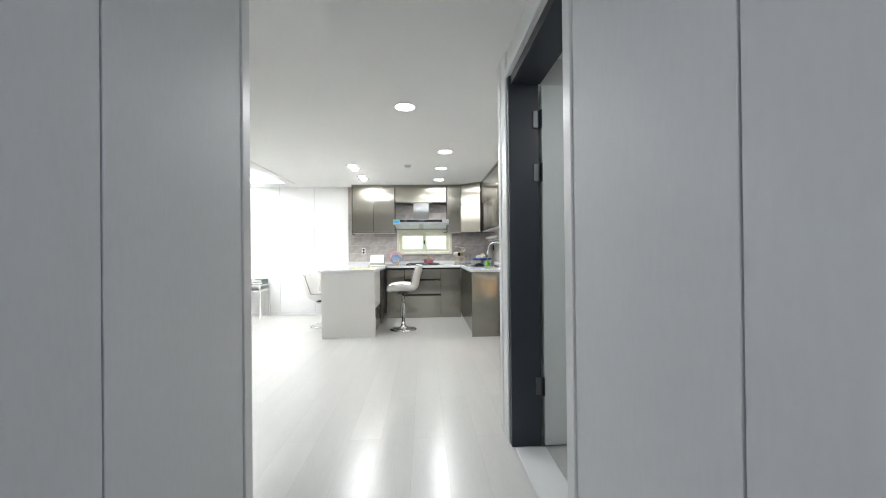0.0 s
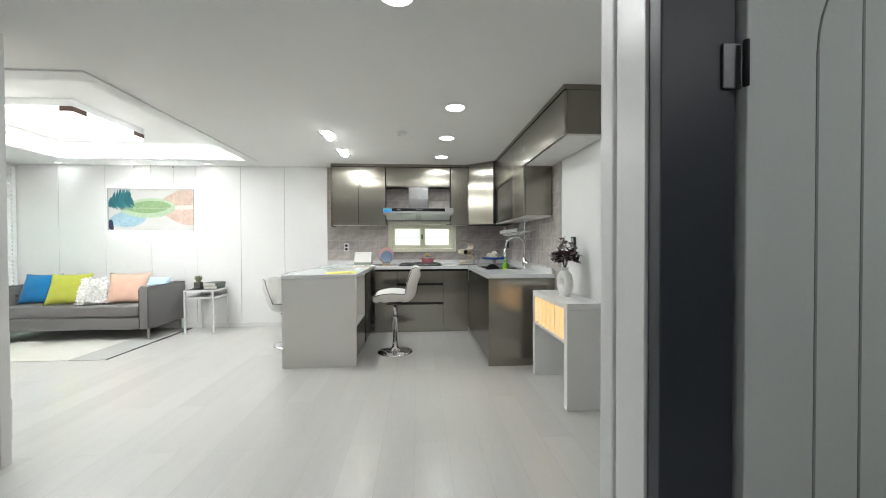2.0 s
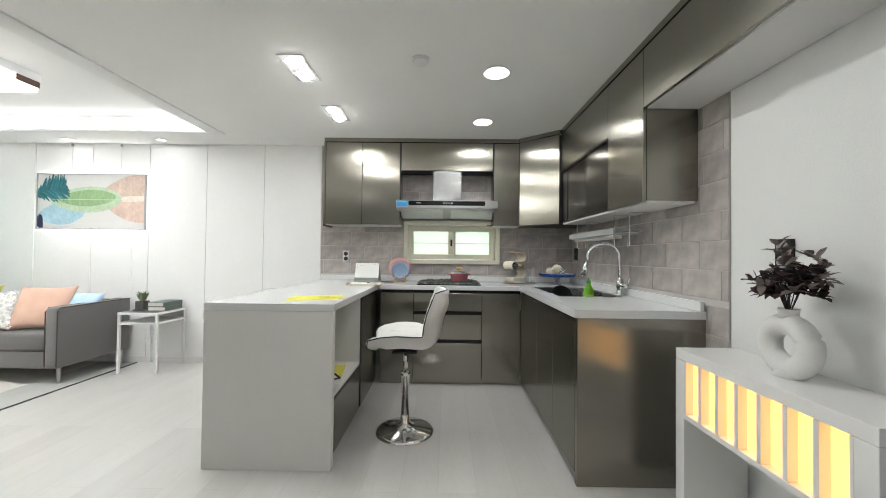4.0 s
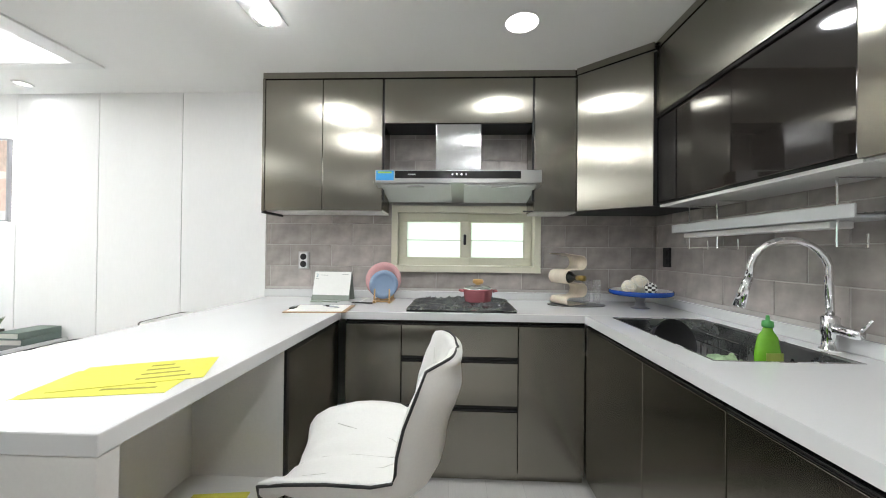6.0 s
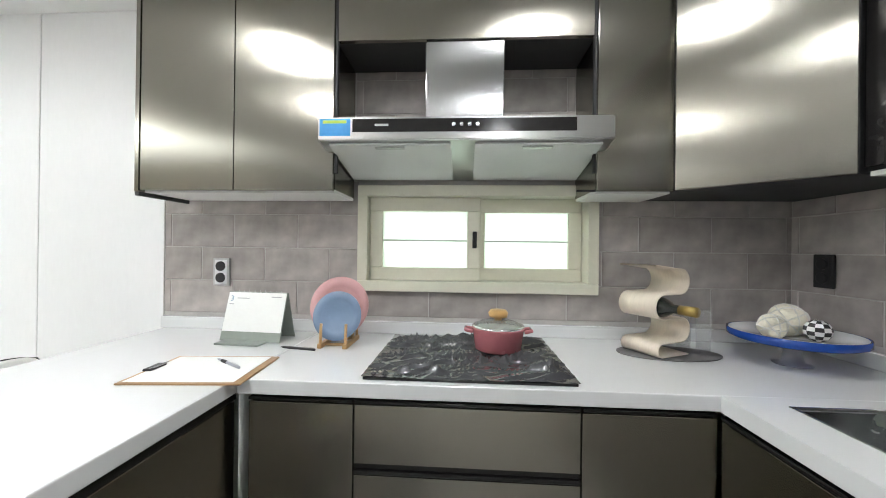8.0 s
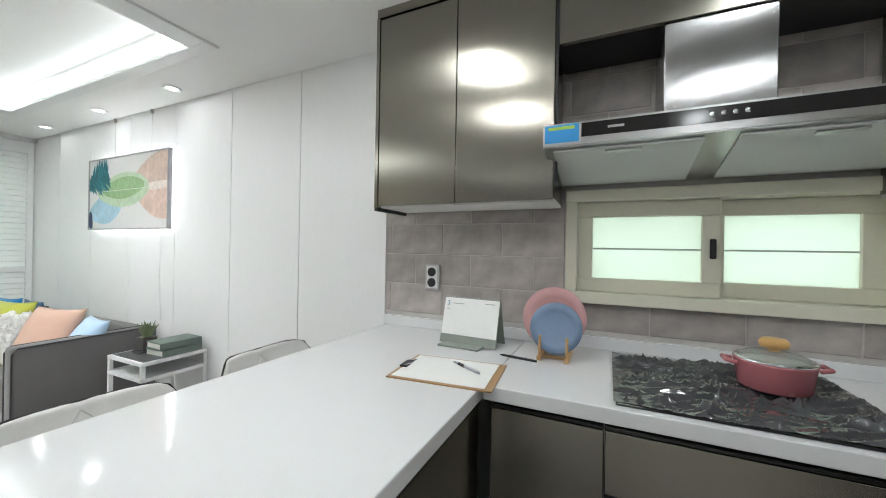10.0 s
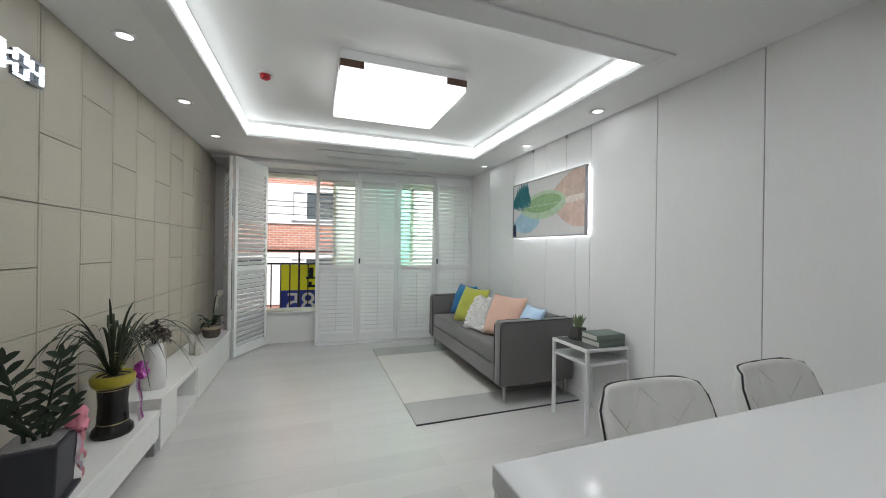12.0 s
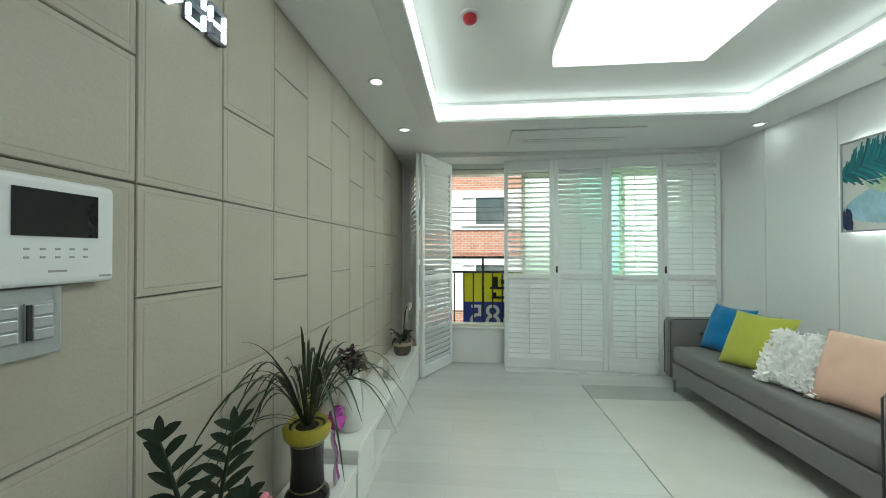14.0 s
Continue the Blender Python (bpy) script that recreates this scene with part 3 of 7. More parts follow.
for i in range(4):
    bm = lathe([(0, 0), (0.007, 0), (0.007, 0.003), (0, 0.004)], 12)
    bm.transform(Matrix.Translation((2.28 + 0.026 * i, HY - 0.002, 1.64)) @ Matrix.Rotation(radians(90), 4, "X"))
    part("button", bm, CHROME, hd, smooth=True)
STICKER = surf("blue_sticker", (0.03, 0.28, 0.62), 0.4, var=0.1)
YELLOWP = surf("yellow_paper", (0.72, 0.68, 0.10), 0.6, var=0.05)
part("sticker", boxes((1.834, 1.938, HY - 0.0012, HY, 1.605, 1.662)), STICKER, hd, "blue energy label")
part("sticker_band", boxes((1.845, 1.925, HY - 0.002, HY - 0.0013, 1.646, 1.656)), surf("green_sticker", (0.35, 0.55, 0.08), 0.4), hd)
part("logo", boxes((2.02, 2.065, HY - 0.003, HY - 0.002, 1.636, 1.643)), STEEL, hd)
FILTER = surf("filter_mesh", (0.62, 0.63, 0.62), 0.6, 0.1, var=0.1, fine=300, bump=0.05)
slope = math.atan2(1.52 - 1.592, 8.58 - HY)
for x0, x1 in ((HX0 + 0.03, 2.27), (2.35, HX1 - 0.03)):
    bm = boxes((x0, x1, 0.02, 0.31, -0.006, 0.002), bevel=0.002)
    bm.transform(Matrix.Translation((0, HY, 1.590)) @ Matrix.Rotation(slope, 4, "X"))
    f = part("filter", bm, FILTER, hd, "pale grease filter")
    bm = boxes(((x0 + x1) / 2 - 0.05, (x0 + x1) / 2 + 0.05, 0.03, 0.045, -0.012, -0.006), bevel=0.002)
    bm.transform(Matrix.Translation((0, HY, 1.590)) @ Matrix.Rotation(slope, 4, "X"))
    part("pull", bm, STEEL, f)
part("chimney", boxes((2.176, 2.45, 8.34, 8.575, 1.667, 1.965), bevel=0.003), surf("polished_steel", (0.36, 0.36, 0.36), 0.2, 1.0, var=0.02, fine=200, bump=0.002, stretch=(0.1, 1, 14), rvar=0.02, aniso=0.93), hd)

# kitchen window
w = thing("window_kitchen", (2.365, 8.62, 1.056), "cream sliding window with frosted panes above the hob", "window", kind="structure")
part("window_frame", boxes((1.87, 2.86, 8.565, 8.74, 1.056, 1.10), (1.87, 2.86, 8.565, 8.74, 1.455, 1.50), (1.87, 1.912, 8.565, 8.74, 1.10, 1.455), (2.818, 2.86, 8.565, 8.74, 1.10, 1.455), bevel=0.003), CREAM, w)
for x0, x1, y0 in ((1.914, 2.385, 8.60), (2.35, 2.816, 8.645)):
    s = part("sash", boxes((x0, x1, y0, y0 + 0.035, 1.102, 1.155), (x0, x1, y0, y0 + 0.035, 1.395, 1.453), (x0, x0 + 0.055, y0, y0 + 0.035, 1.155, 1.395),
                           (x1 - 0.055, x1, y0, y0 + 0.035, 1.155, 1.395), bevel=0.003), CREAM, w)
    p = part("pane", boxes((x0 + 0.05, x1 - 0.05, y0 + 0.014, y0 + 0.019, 1.15, 1.40)), FROST, s)
    p.visible_shadow = False
    part("film_band", boxes((x0 + 0.055, x1 - 0.055, y0 + 0.011, y0 + 0.0135, 1.268, 1.274)), surf("film_edge", (0.45, 0.48, 0.46), 0.5), p)
part("latch", boxes((2.352, 2.37, 8.585, 8.60, 1.24, 1.31), bevel=0.004), BLACKMATT, w, "black latch")
structure("backdrop_north", boxes((1.5, 3.4, 9.0, 9.02, 0.7, 2.0)), SKYCARD, "bright overcast daylight", "backdrop")

# sink and tap
sk = thing("sink", (3.28, 7.61, 0.69), "stainless steel undermount sink", "sink")
BX0_, BX1_, BY0_, BY1_ = SX0 + 0.003, SX1 - 0.003, SY0 + 0.003, SY1 - 0.003
part("bowl", boxes((BX0_, BX1_, BY0_, BY1_, 0.688, 0.694), (BX0_, BX0_ + 0.003, BY0_, BY1_, 0.694, 0.876), (BX1_ - 0.003, BX1_, BY0_, BY1_, 0.694, 0.876),
                   (BX0_ + 0.003, BX1_ - 0.003, BY0_, BY0_ + 0.003, 0.694, 0.876), (BX0_ + 0.003, BX1_ - 0.003, BY1_ - 0.003, BY1_, 0.694, 0.876)), SINKSTEEL, sk)
part("drain", lathe([(0, 0.697), (0.045, 0.697), (0.05, 0.700), (0, 0.701)], 24, (3.3, 7.62, 0)), CHROME, sk)
part("rim", boxes((SX0 - 0.008, SX1 + 0.008, SY0 - 0.008, SY0, 0.874, 0.882), (SX0 - 0.008, SX1 + 0.008, SY1, SY1 + 0.008, 0.874, 0.882), (SX0 - 0.008, SX0, SY0, SY1, 0.874, 0.882), (SX1, SX1 + 0.008, SY0, SY1, 0.874, 0.882), bevel=0.002), SINKSTEEL, sk)
bk = [tube([(SX0 + 0.02, y, 0.80), (SX1 - 0.02, y, 0.80)], 0.002, 6) for y in (7.30, 7.33, 7.36, 7.39, 7.42)]
for i, bm in enumerate(bk):
    part("wire", bm, CHROME, sk)

dk = thing("dish_rack", (3.40, 7.72, 0.694), "chrome wire dish rack standing in the sink", "dish rack")
for x in (3.33, 3.46):
    part("runner", tube([(x, 7.52, 0.70), (x, 7.92, 0.70)], 0.003, 6), CHROME, dk)
    part("rail", tube([(x, 7.52, 0.83), (x, 7.92, 0.83)], 0.0025, 6), CHROME, dk)
for k in range(11):
    y = 7.53 + 0.038 * k
    part("wire", tube([(3.33, y, 0.83), (3.333, y, 0.72), (3.345, y, 0.706), (3.445, y, 0.706), (3.457, y, 0.72), (3.46, y, 0.83)], 0.002, 6), CHROME, dk)

tp = thing("tap", (3.54, 7.41, CT), "chrome arched pull-out kitchen tap", "tap")
part("base", lathe([(0.028, 0), (0.028, 0.008), (0.022, 0.014), (0.021, 0.05), (0.024, 0.055), (0.024, 0.11), (0.016, 0.118), (0.0, 0.119)], 24, (3.54, 7.41, CT)), CHROME, tp, smooth=True)
arc = [(3.54, 7.41, CT + 0.11), (3.54, 7.415, CT + 0.26)]
for k in range(0, 11):
    a = math.pi * k / 10
    arc.append((3.54 - 0.10 + 0.10 * math.cos(a), 7.415 + 0.06 * k / 10, CT + 0.28 + 0.085 * math.sin(a)))
arc.append((3.33, 7.478, CT + 0.22))
part("spout", tube(arc, 0.012, 14), CHROME, tp, smooth=True)
part("spray_head", tube([(3.333, 7.477, CT + 0.235), (3.325, 7.482, CT + 0.20), (3.31, 7.492, CT + 0.13)], [0.013, 0.016, 0.019], 16), CHROME, tp, smooth=True)
part("lever", tube([(3.54, 7.39, CT + 0.075), (3.545, 7.35, CT + 0.07), (3.55, 7.325, CT + 0.07)], [0.017, 0.018, 0.016], 14), CHROME, tp, smooth=True)
part("lever_handle", tube([(3.55, 7.33, CT + 0.08), (3.555, 7.30, CT + 0.12)], [0.006, 0.004], 10), CHROME, tp, smooth=True)

# dish shelf hung under the wall cabinet
ds = thing("dish_shelf", (3.52, 7.6, 1.29), "white hanging dish shelf with chrome wires", "shelf")
part("tray", boxes((3.40, 3.56, 7.20, 8.04, 1.298, 1.306), (3.395, 3.402, 7.20, 8.04, 1.298, 1.338), bevel=0.002), surf("grey_aluminium", (0.46, 0.47, 0.47), 0.4, 0.3, var=0.04), ds)
part("lamp_strip", boxes((3.43, 3.50, 7.30, 8.0, 1.275, 1.297), bevel=0.003), PENPANEL, ds)
part("rail", tube([(3.56, 7.05, 1.315), (3.56, 8.02, 1.315)], 0.005, 8), CHROME, ds)
for y in (7.99, 7.80, 7.30, 7.10):
    part("hanger", tube([(3.45, y, 1.432), (3.45, y, 1.22), (3.54, y, 1.215), (3.54, y, 1.26)], 0.0035, 8), CHROME, ds)
    part("hanger", tube([(3.45, y, 1.43), (3.575, y, 1.43)], 0.0035, 8), CHROME, ds)
for i in range(9):
    part("peg", tube([(3.46, 7.06 + 0.025 * i, 1.315), (3.56, 7.06 + 0.025 * i, 1.315)], 0.0025, 6), CHROME, ds)

# induction hob with its film
FILM = surf("cling_film", (0.055, 0.055, 0.06), 0.08, var=0.0, bump=0.0, rvar=0.02, coat=0.8)
hb = thing("hob", (2.335, 8.27, CT), "black glass hob wrapped in crinkled plastic film", "hob")
part("glass", boxes((2.05, 2.62, 8.035, 8.51, CT, CT + 0.008), bevel=0.002), BLACKGLOSS, hb)
bm = bmesh.new()


def crinkle(x, y):
    """Height of the slack film: long slanting folds with sharp crests, and fine creases."""
    p = Vector((x * 3.2 + y * 2.2, y * 15 - x * 4.5, 3.1))
    p += Vector((noise.noise(p * 0.9), noise.noise(p * 0.9 + Vector((7, 3, 1))), 0)) * 0.6
    a = 1 - min(1, 2.2 * abs(noise.noise(p)))
    b = 1 - min(1, 2.4 * abs(noise.noise(p * 2.3 + Vector((4, 9, 2)))))
    return 0.020 * a ** 9 + 0.012 * b ** 8 + 0.003 * noise.noise(p * 0.5)


NX, NY = 110, 96
g = [[bm.verts.new((2.045 + 0.58 * i / NX, 8.03 + 0.485 * j / NY, CT + 0.0095 + crinkle(i * 0.58 / NX, j * 0.485 / NY) * min(1, 0.15 + 0.12 * min(i, NX - i, j, NY - j)))) for j in range(NY + 1)] for i in range(NX + 1)]
for i in range(NX):
    for j in range(NY):
        bm.faces.new((g[i][j], g[i + 1][j], g[i + 1][j + 1], g[i][j + 1]))
part("plastic_film", bm, FILM, hb, "clear crinkled plastic film", smooth=True)

# ---- hall: bathroom door ----
dr = thing("door_bathroom", (3.05, 4.05, 0), "pale green-grey door with arched grooves, open into the room", "door", kind="structure")
part("door_frame", boxes((2.845, 3.02, 4.056, 4.10, 0, 2.12), (2.86, 3.03, 3.225, 3.25, 0, 2.12), (2.86, 3.03, 3.251, 4.055, 2.07, 2.12), bevel=0.003), DARKFRAME, dr, "charcoal door frame")
leaf = part("leaf", boxes((3.032, 3.98, 4.04, 4.077, 0.012, 2.06), bevel=0.003), DOORWHITE, dr)
LX0, LX1, LZ = 3.20, 3.755, 1.60
gx = [LX0 + (LX1 - LX0) * i / 5 for i in range(6)]
mid, rad = (LX0 + LX1) / 2, (LX1 - LX0) / 2
for x in gx:
    top = LZ + math.sqrt(max(rad ** 2 - (x - mid) ** 2, 0))
    part("groove", boxes((x - 0.003, x + 0.003, 4.0385, 4.041, 0.13, top)), GROOVE, leaf)
part("groove", tube([(mid + rad * math.cos(math.pi * k / 24), 4.0405, LZ + rad * math.sin(math.pi * k / 24)) for k in range(25)], 0.003, 6), GROOVE, leaf)
part("groove", boxes((LX0, LX1, 4.0385, 4.041, 0.127, 0.133)), GROOVE, leaf)
part("plate", boxes((3.205, 3.255, 4.036, 4.04, 1.862, 1.875)), BLACKMATT, leaf)
h_ = part("handle", boxes((3.785, 3.885, 3.985, 4.01, 0.965, 1.021), (3.805, 3.85, 4.01, 4.04, 0.973, 1.013), bevel=0.003), surf("pewter", (0.22, 0.21, 0.20), 0.3, 0.9), leaf, "dark pewter handle")
part("knob_end", boxes((3.885, 3.905, 3.983, 4.005, 0.98, 1.006), bevel=0.003), surf("pewter_light", (0.4, 0.4, 0.4), 0.3, 0.9), h_)
HINGE = surf("hinge_grey_steel", (0.16, 0.165, 0.17), 0.4, 0.7)
for z in (1.868, 1.562, 0.345):
    hg = part("hinge", boxes((2.985, 3.031, 4.049, 4.0555, z - 0.05, z + 0.05), bevel=0.002), HINGE, dr)
    part("knuckle", tube([(3.026, 4.036, z - 0.05), (3.026, 4.036, z + 0.05)], 0.0065, 10), BLACKMATT, hg, smooth=True)
structure("trim_bathroom_door", boxes((2.838, 2.849, 4.101, 4.224, 0, H), (2.832, 2.849, 3.165, 3.225, 0, 2.16), (2.832, 2.849, 3.226, 4.10, 2.12, 2.16), bevel=0.003), TRIM,
          "white casing round the bathroom door", "trim")
structure("trim_wall_end", boxes((2.834, 3.02, 4.232, 4.302, 0, H), bevel=0.006), TRIM, "white trim on the wall's end", "trim")
structure("threshold_bathroom", boxes((2.86, 3.03, 3.32, 4.03, 0.0, 0.012), bevel=0.003), TRIM, "white door sill", "threshold")

# bedroom doorway dressing
structure("trim_bedroom_door", boxes((3.64, 3.845, 5.648, 5.67, 0, H), (4.655, 4.74, 5.648, 5.67, 0, H), bevel=0.004), TRIM, "white pilaster casing of the bedroom doorway", "trim")
structure("trim_bedroom_frame", boxes((4.61, 4.649, 5.66, 5.90, 0, 2.05), (3.851, 4.609, 5.72, 5.90, 1.99, 2.049), bevel=0.002), DARKFRAME, "charcoal bedroom door frame", "trim")
structure("threshold_bedroom", boxes((3.85, 4.61, 5.86, 5.90, 0.0, 0.014), bevel=0.003), TRIM, "white door sill", "threshold")
structure("baseboard_kitchen", boxes((3.612, 3.62, 5.67, 6.517, 0, 0.06), (3.63, 3.85, 5.636, 5.648, 0, 0.06)), TRIM, "low white baseboard", "baseboard")

# ---- lamps ----
for i, (sx, sy) in enumerate(BIG_SPOTS):
    t = thing("downlight", (sx, sy, H), "round white recessed ceiling downlight, lit", "downlight", "ceiling downlights")
    part("ring", lathe([(0.078, -0.001), (0.085, -0.006), (0.076, -0.010), (0.074, -0.001)], 32), TRIM, t, local=True)
    part("diffuser", lathe([(0, -0.009), (0.074, -0.008), (0.074, -0.003), (0, -0.003)], 32), DISC, t, "glowing diffuser", local=True)
for sx, sy in SMALL_SPOTS:
    t = thing("spotlight", (sx, sy, H), "small round recessed spotlight, lit", "spotlight", "living room spotlights")
    part("ring", lathe([(0.034, -0.001), (0.055, -0.004), (0.046, -0.012), (0.034, -0.006)], 24), TRIM, t, local=True)
    part("bulb", lathe([(0, -0.009), (0.032, -0.008), (0.033, -0.002), (0, -0.002)], 24), DISC, t, "glowing bulb", local=True)
for sx, sy in TWIN_SPOTS:
    t = thing("twin_spotlight", (sx, sy, H), "square-framed twin ceiling spotlight, lit", "spotlight", "kitchen spotlights")
    part("frame", boxes((-0.075, 0.075, -0.155, 0.155, -0.006, -0.001), bevel=0.002), surf("grey_frame", (0.45, 0.45, 0.45), 0.4), t, local=True)
    for d in (-0.08, 0.08):
        part("bulb", lathe([(0, -0.036), (0.02, -0.033), (0.034, -0.022), (0.04, -0.008), (0.05, -0.006), (0, -0.006)], 24, (0, d, 0)), BULB, t, "glowing bulb", smooth=True, local=True)
lm = thing("ceiling_lamp", (-1.0, 7.0, 2.29), "large square glowing ceiling lamp with walnut corners", "ceiling lamp")
part("diffuser", boxes((-1.455, -0.655, 6.60, 7.41, 2.285, 2.36), bevel=0.008), LAMPWHITE, lm, "bright white diffuser")
part("tray", boxes((-1.46, -0.65, 6.595, 7.415, 2.362, 2.42), bevel=0.002), TRIM, lm)
for y in (6.598, 7.272):
    part("corner_block", boxes((-0.755, -0.648, y, y + 0.14, 2.318, 2.3615), bevel=0.002), WOODDARK, lm, "dark walnut corner block")
# strips are taller than the leds; their glow also imitates the lit recess side
ls = thing("led_cove", (-1.0, 7.0, 2.33), "white led strip, made tall to stand in for the lit recess side", "strip light")
e = 0.012
for dims in ((RX0 + 0.001, RX0 + e, RY0, RY1, 2.292, 2.385), (RX1 - e, RX1 - 0.001, RY0, RY1, 2.292, 2.385), (RX0 + e, RX1 - e, RY0 + 0.001, RY0 + e, 2.292, 2.385), (RX0 + e, RX1 - e, RY1 - e, RY1 - 0.001, 2.292, 2.385)):
    part("strip", boxes(dims, bevel=0.004), LED, ls)
sd = thing("smoke_detector", (2.146, 6.91, H), "small white ceiling smoke detector", "smoke detector")
part("base", lathe([(0.05, 0), (0.052, -0.012), (0, -0.012)], 24), TRIM, sd, local=True)
part("cap", lathe([(0.036, -0.0125), (0.036, -0.03), (0.02, -0.038), (0, -0.039)], 24), TRIM, sd, smooth=True, local=True)
RED = surf("red_plastic", (0.45, 0.02, 0.03), 0.4)
sd = thing("fire_detector", (-1.16, 6.14, 2.42), "red capped fire detector on the recessed ceiling", "smoke detector")
part("base", lathe([(0.05, 0), (0.05, -0.012), (0, -0.012)], 24), TRIM, sd, local=True)
part("cap", lathe([(0.034, -0.0125), (0.033, -0.034), (0.02, -0.044), (0, -0.045)], 24), RED, sd, "red dust cap", smooth=True, local=True)
ac = thing("air_conditioner", (-2.66, 7.03, H), "flush white ceiling air conditioner panel", "air conditioner")
part("panel", boxes((-2.86, -2.46, 6.48, 7.58, H - 0.012, H - 0.001), bevel=0.006), TRIM, ac)
part("outlet_slot", boxes((-2.80, -2.74, 6.60, 7.46, H - 0.018, H - 0.0125), bevel=0.003), PENPANEL, ac)
part("seam", boxes((-2.70, -2.695, 6.56, 7.50, H - 0.0135, H - 0.0122)), SEAM, ac)

# ---- living room: shutters ----
SHUT = surf("white_shutter", (0.80, 0.81, 0.81), 0.4, var=0.02, bump=0.006)
SLATS = {}


def slat_mesh(w, tilt):
    key = (round(w, 3), tilt)
    if key not in SLATS:
        bm = boxes((0, w, -0.031, 0.031, -0.004, 0.004), bevel=0.003, seg=1)
        bm.transform(Matrix.Rotation(radians(tilt), 4, "X"))
        SLATS[key] = mesh_of("slat", bm, SHUT)
    return SLATS[key]


def shutter(at, turn, w, upper_tilt, label, group="louvre shutters", top=2.225):
    """A louvred panel: local x runs along its width, y is its thickness."""
    s = thing("shutter", at, label, "shutter", group, turn)
    st, t = 0.045, 0.016
    for x0, x1 in ((0, st), (w - st, w)):
        part("stile", boxes((x0 + 0.001, x1 - 0.001, -t, t, 0, top), bevel=0.002), SHUT, s, local=True)
    for z0, z1 in ((0, 0.10), (0.955, 1.005), (top - 0.11, top)):
        part("rail", boxes((st, w - st, -t, t, z0, z1), bevel=0.002), SHUT, s, local=True)
    for z0, z1, tilt in ((0.10, 0.955, 58), (1.005, top - 0.11, upper_tilt)):
        n = round((z1 - z0) / 0.052)
        for i in range(n):
            piece("slat", slat_mesh(w - 2 * st, tilt), s, pose(st, 0, z0 + (z1 - z0) * (i + 0.5) / n))
    part("tilt_rod", boxes((w / 2 - 0.004, w / 2 + 0.004, -0.034, -0.028, 0.15, 0.9), (w / 2 - 0.004, w / 2 + 0.004, -0.034, -0.028, 1.05, top - 0.15)), SHUT, s, local=True)
    return s


# four closed panels stand on a line that is slightly askew to the window
SHA, SHB = Vector((-3.36, 6.485, 0.012)), Vector((-3.175, 8.592, 0.012))
SHW = (SHB - SHA).length / 4
shut_turn = math.degrees(math.atan2(SHB.y - SHA.y, SHB.x - SHA.x))
for i, tilt in enumerate((20, 58, 20, 58)):
    s = shutter(SHA.lerp(SHB, i / 4), shut_turn, SHW - 0.004, tilt,
                "white louvred shutter with its upper slats open" if tilt < 50 else "white louvred shutter with closed slats")
    if i in (1, 3):
        part("latch", boxes((0.012, 0.03, -0.025, -0.016, 1.02, 1.09), bevel=0.002), BLACKMATT, s, "small black latch", local=True)
a1 = math.degrees(math.atan2(5.637 - 5.90, -2.93 + 3.45))
s = shutter((-3.45, 5.90, 0.012), a1, 0.585, 40, "white louvred shutter folded open into the room")
part("latch", boxes((0.56, 0.575, -0.025, -0.016, 0.98, 1.04), bevel=0.002), BLACKMATT, s, local=True)
s = shutter((-3.47, 5.44, 0.012), math.degrees(math.atan2(5.60 - 5.44, 0.53)), 0.555, 60, "white louvred shutter folded back against the wall")
structure("trim_shutter_track", boxes((-3.46, -3.13, 5.36, 8.594, 2.24, 2.279)), TRIM, "white shutter head rail", "trim")
structure("trim_shutter_gap", boxes((-3.50, -3.20, 6.49, 8.594, 0.0, 0.008)), TRIM, "white floor track of the shutters", "trim")
structure("window_sill", boxes((-3.68, -3.47, 5.42, 8.5, 0.381, 0.40), bevel=0.003), TRIM, "white window sill", "sill")

# balcony window, railing, house across the street
GLASS = frosted("green_frosted_glass", (0.60, 0.90, 0.81), 0.8)
w = thing("window_balcony", (-3.6, 7.0, 0.4), "white sliding balcony window with green-tinted panes", "window", kind="structure")
part("window_frame", boxes((-3.655, -3.52, 5.42, 5.47, 0.40, 2.19), (-3.655, -3.52, 8.45, 8.5, 0.40, 2.19), (-3.655, -3.52, 5.47, 8.45, 2.14, 2.19), (-3.655, -3.52, 5.47, 8.45, 0.401, 0.43), bevel=0.003), CREAM, w)
PALEGLASS = frosted("pale_frosted_glass", (0.90, 0.98, 0.94), 0.8)
for y0, y1, x, glass in ((6.70, 7.32, -3.57, PALEGLASS), (7.27, 7.83, -3.62, GLASS), (7.79, 8.45, -3.57, PALEGLASS)):
    s = part("sash", boxes((x, x + 0.03, y0, y0 + 0.04, 0.43, 2.14), (x, x + 0.03, y1 - 0.04, y1, 0.43, 2.14), (x, x + 0.03, y0 + 0.04, y1 - 0.04, 2.09, 2.14), (x, x + 0.03, y0 + 0.04, y1 - 0.04, 0.43, 0.48), bevel=0.002), CREAM, w)
    p = part("pane", boxes((x + 0.012, x + 0.018, y0 + 0.04, y1 - 0.04, 0.48, 2.09)), glass, s)
    p.visible_shadow = False
structure("backdrop_west", boxes((-4.32, -4.30, 6.9, 9.6, 0.2, 3.2)), SKYWEST, "bright overcast daylight", "backdrop")
rl = thing("balcony_railing", (-3.95, 6.9, 0.3), "black metal balcony railing outside the window", "railing")
part("rail", boxes((-3.97, -3.93, 4.9, 8.9, 1.17, 1.20), bevel=0.003), BLACKMATT, rl)
part("rail", boxes((-3.965, -3.935, 4.9, 8.9, 0.99, 1.015), bevel=0.003), BLACKMATT, rl)
part("rail", boxes((-3.965, -3.935, 4.9, 8.9, 0.22, 0.245), bevel=0.003), BLACKMATT, rl)
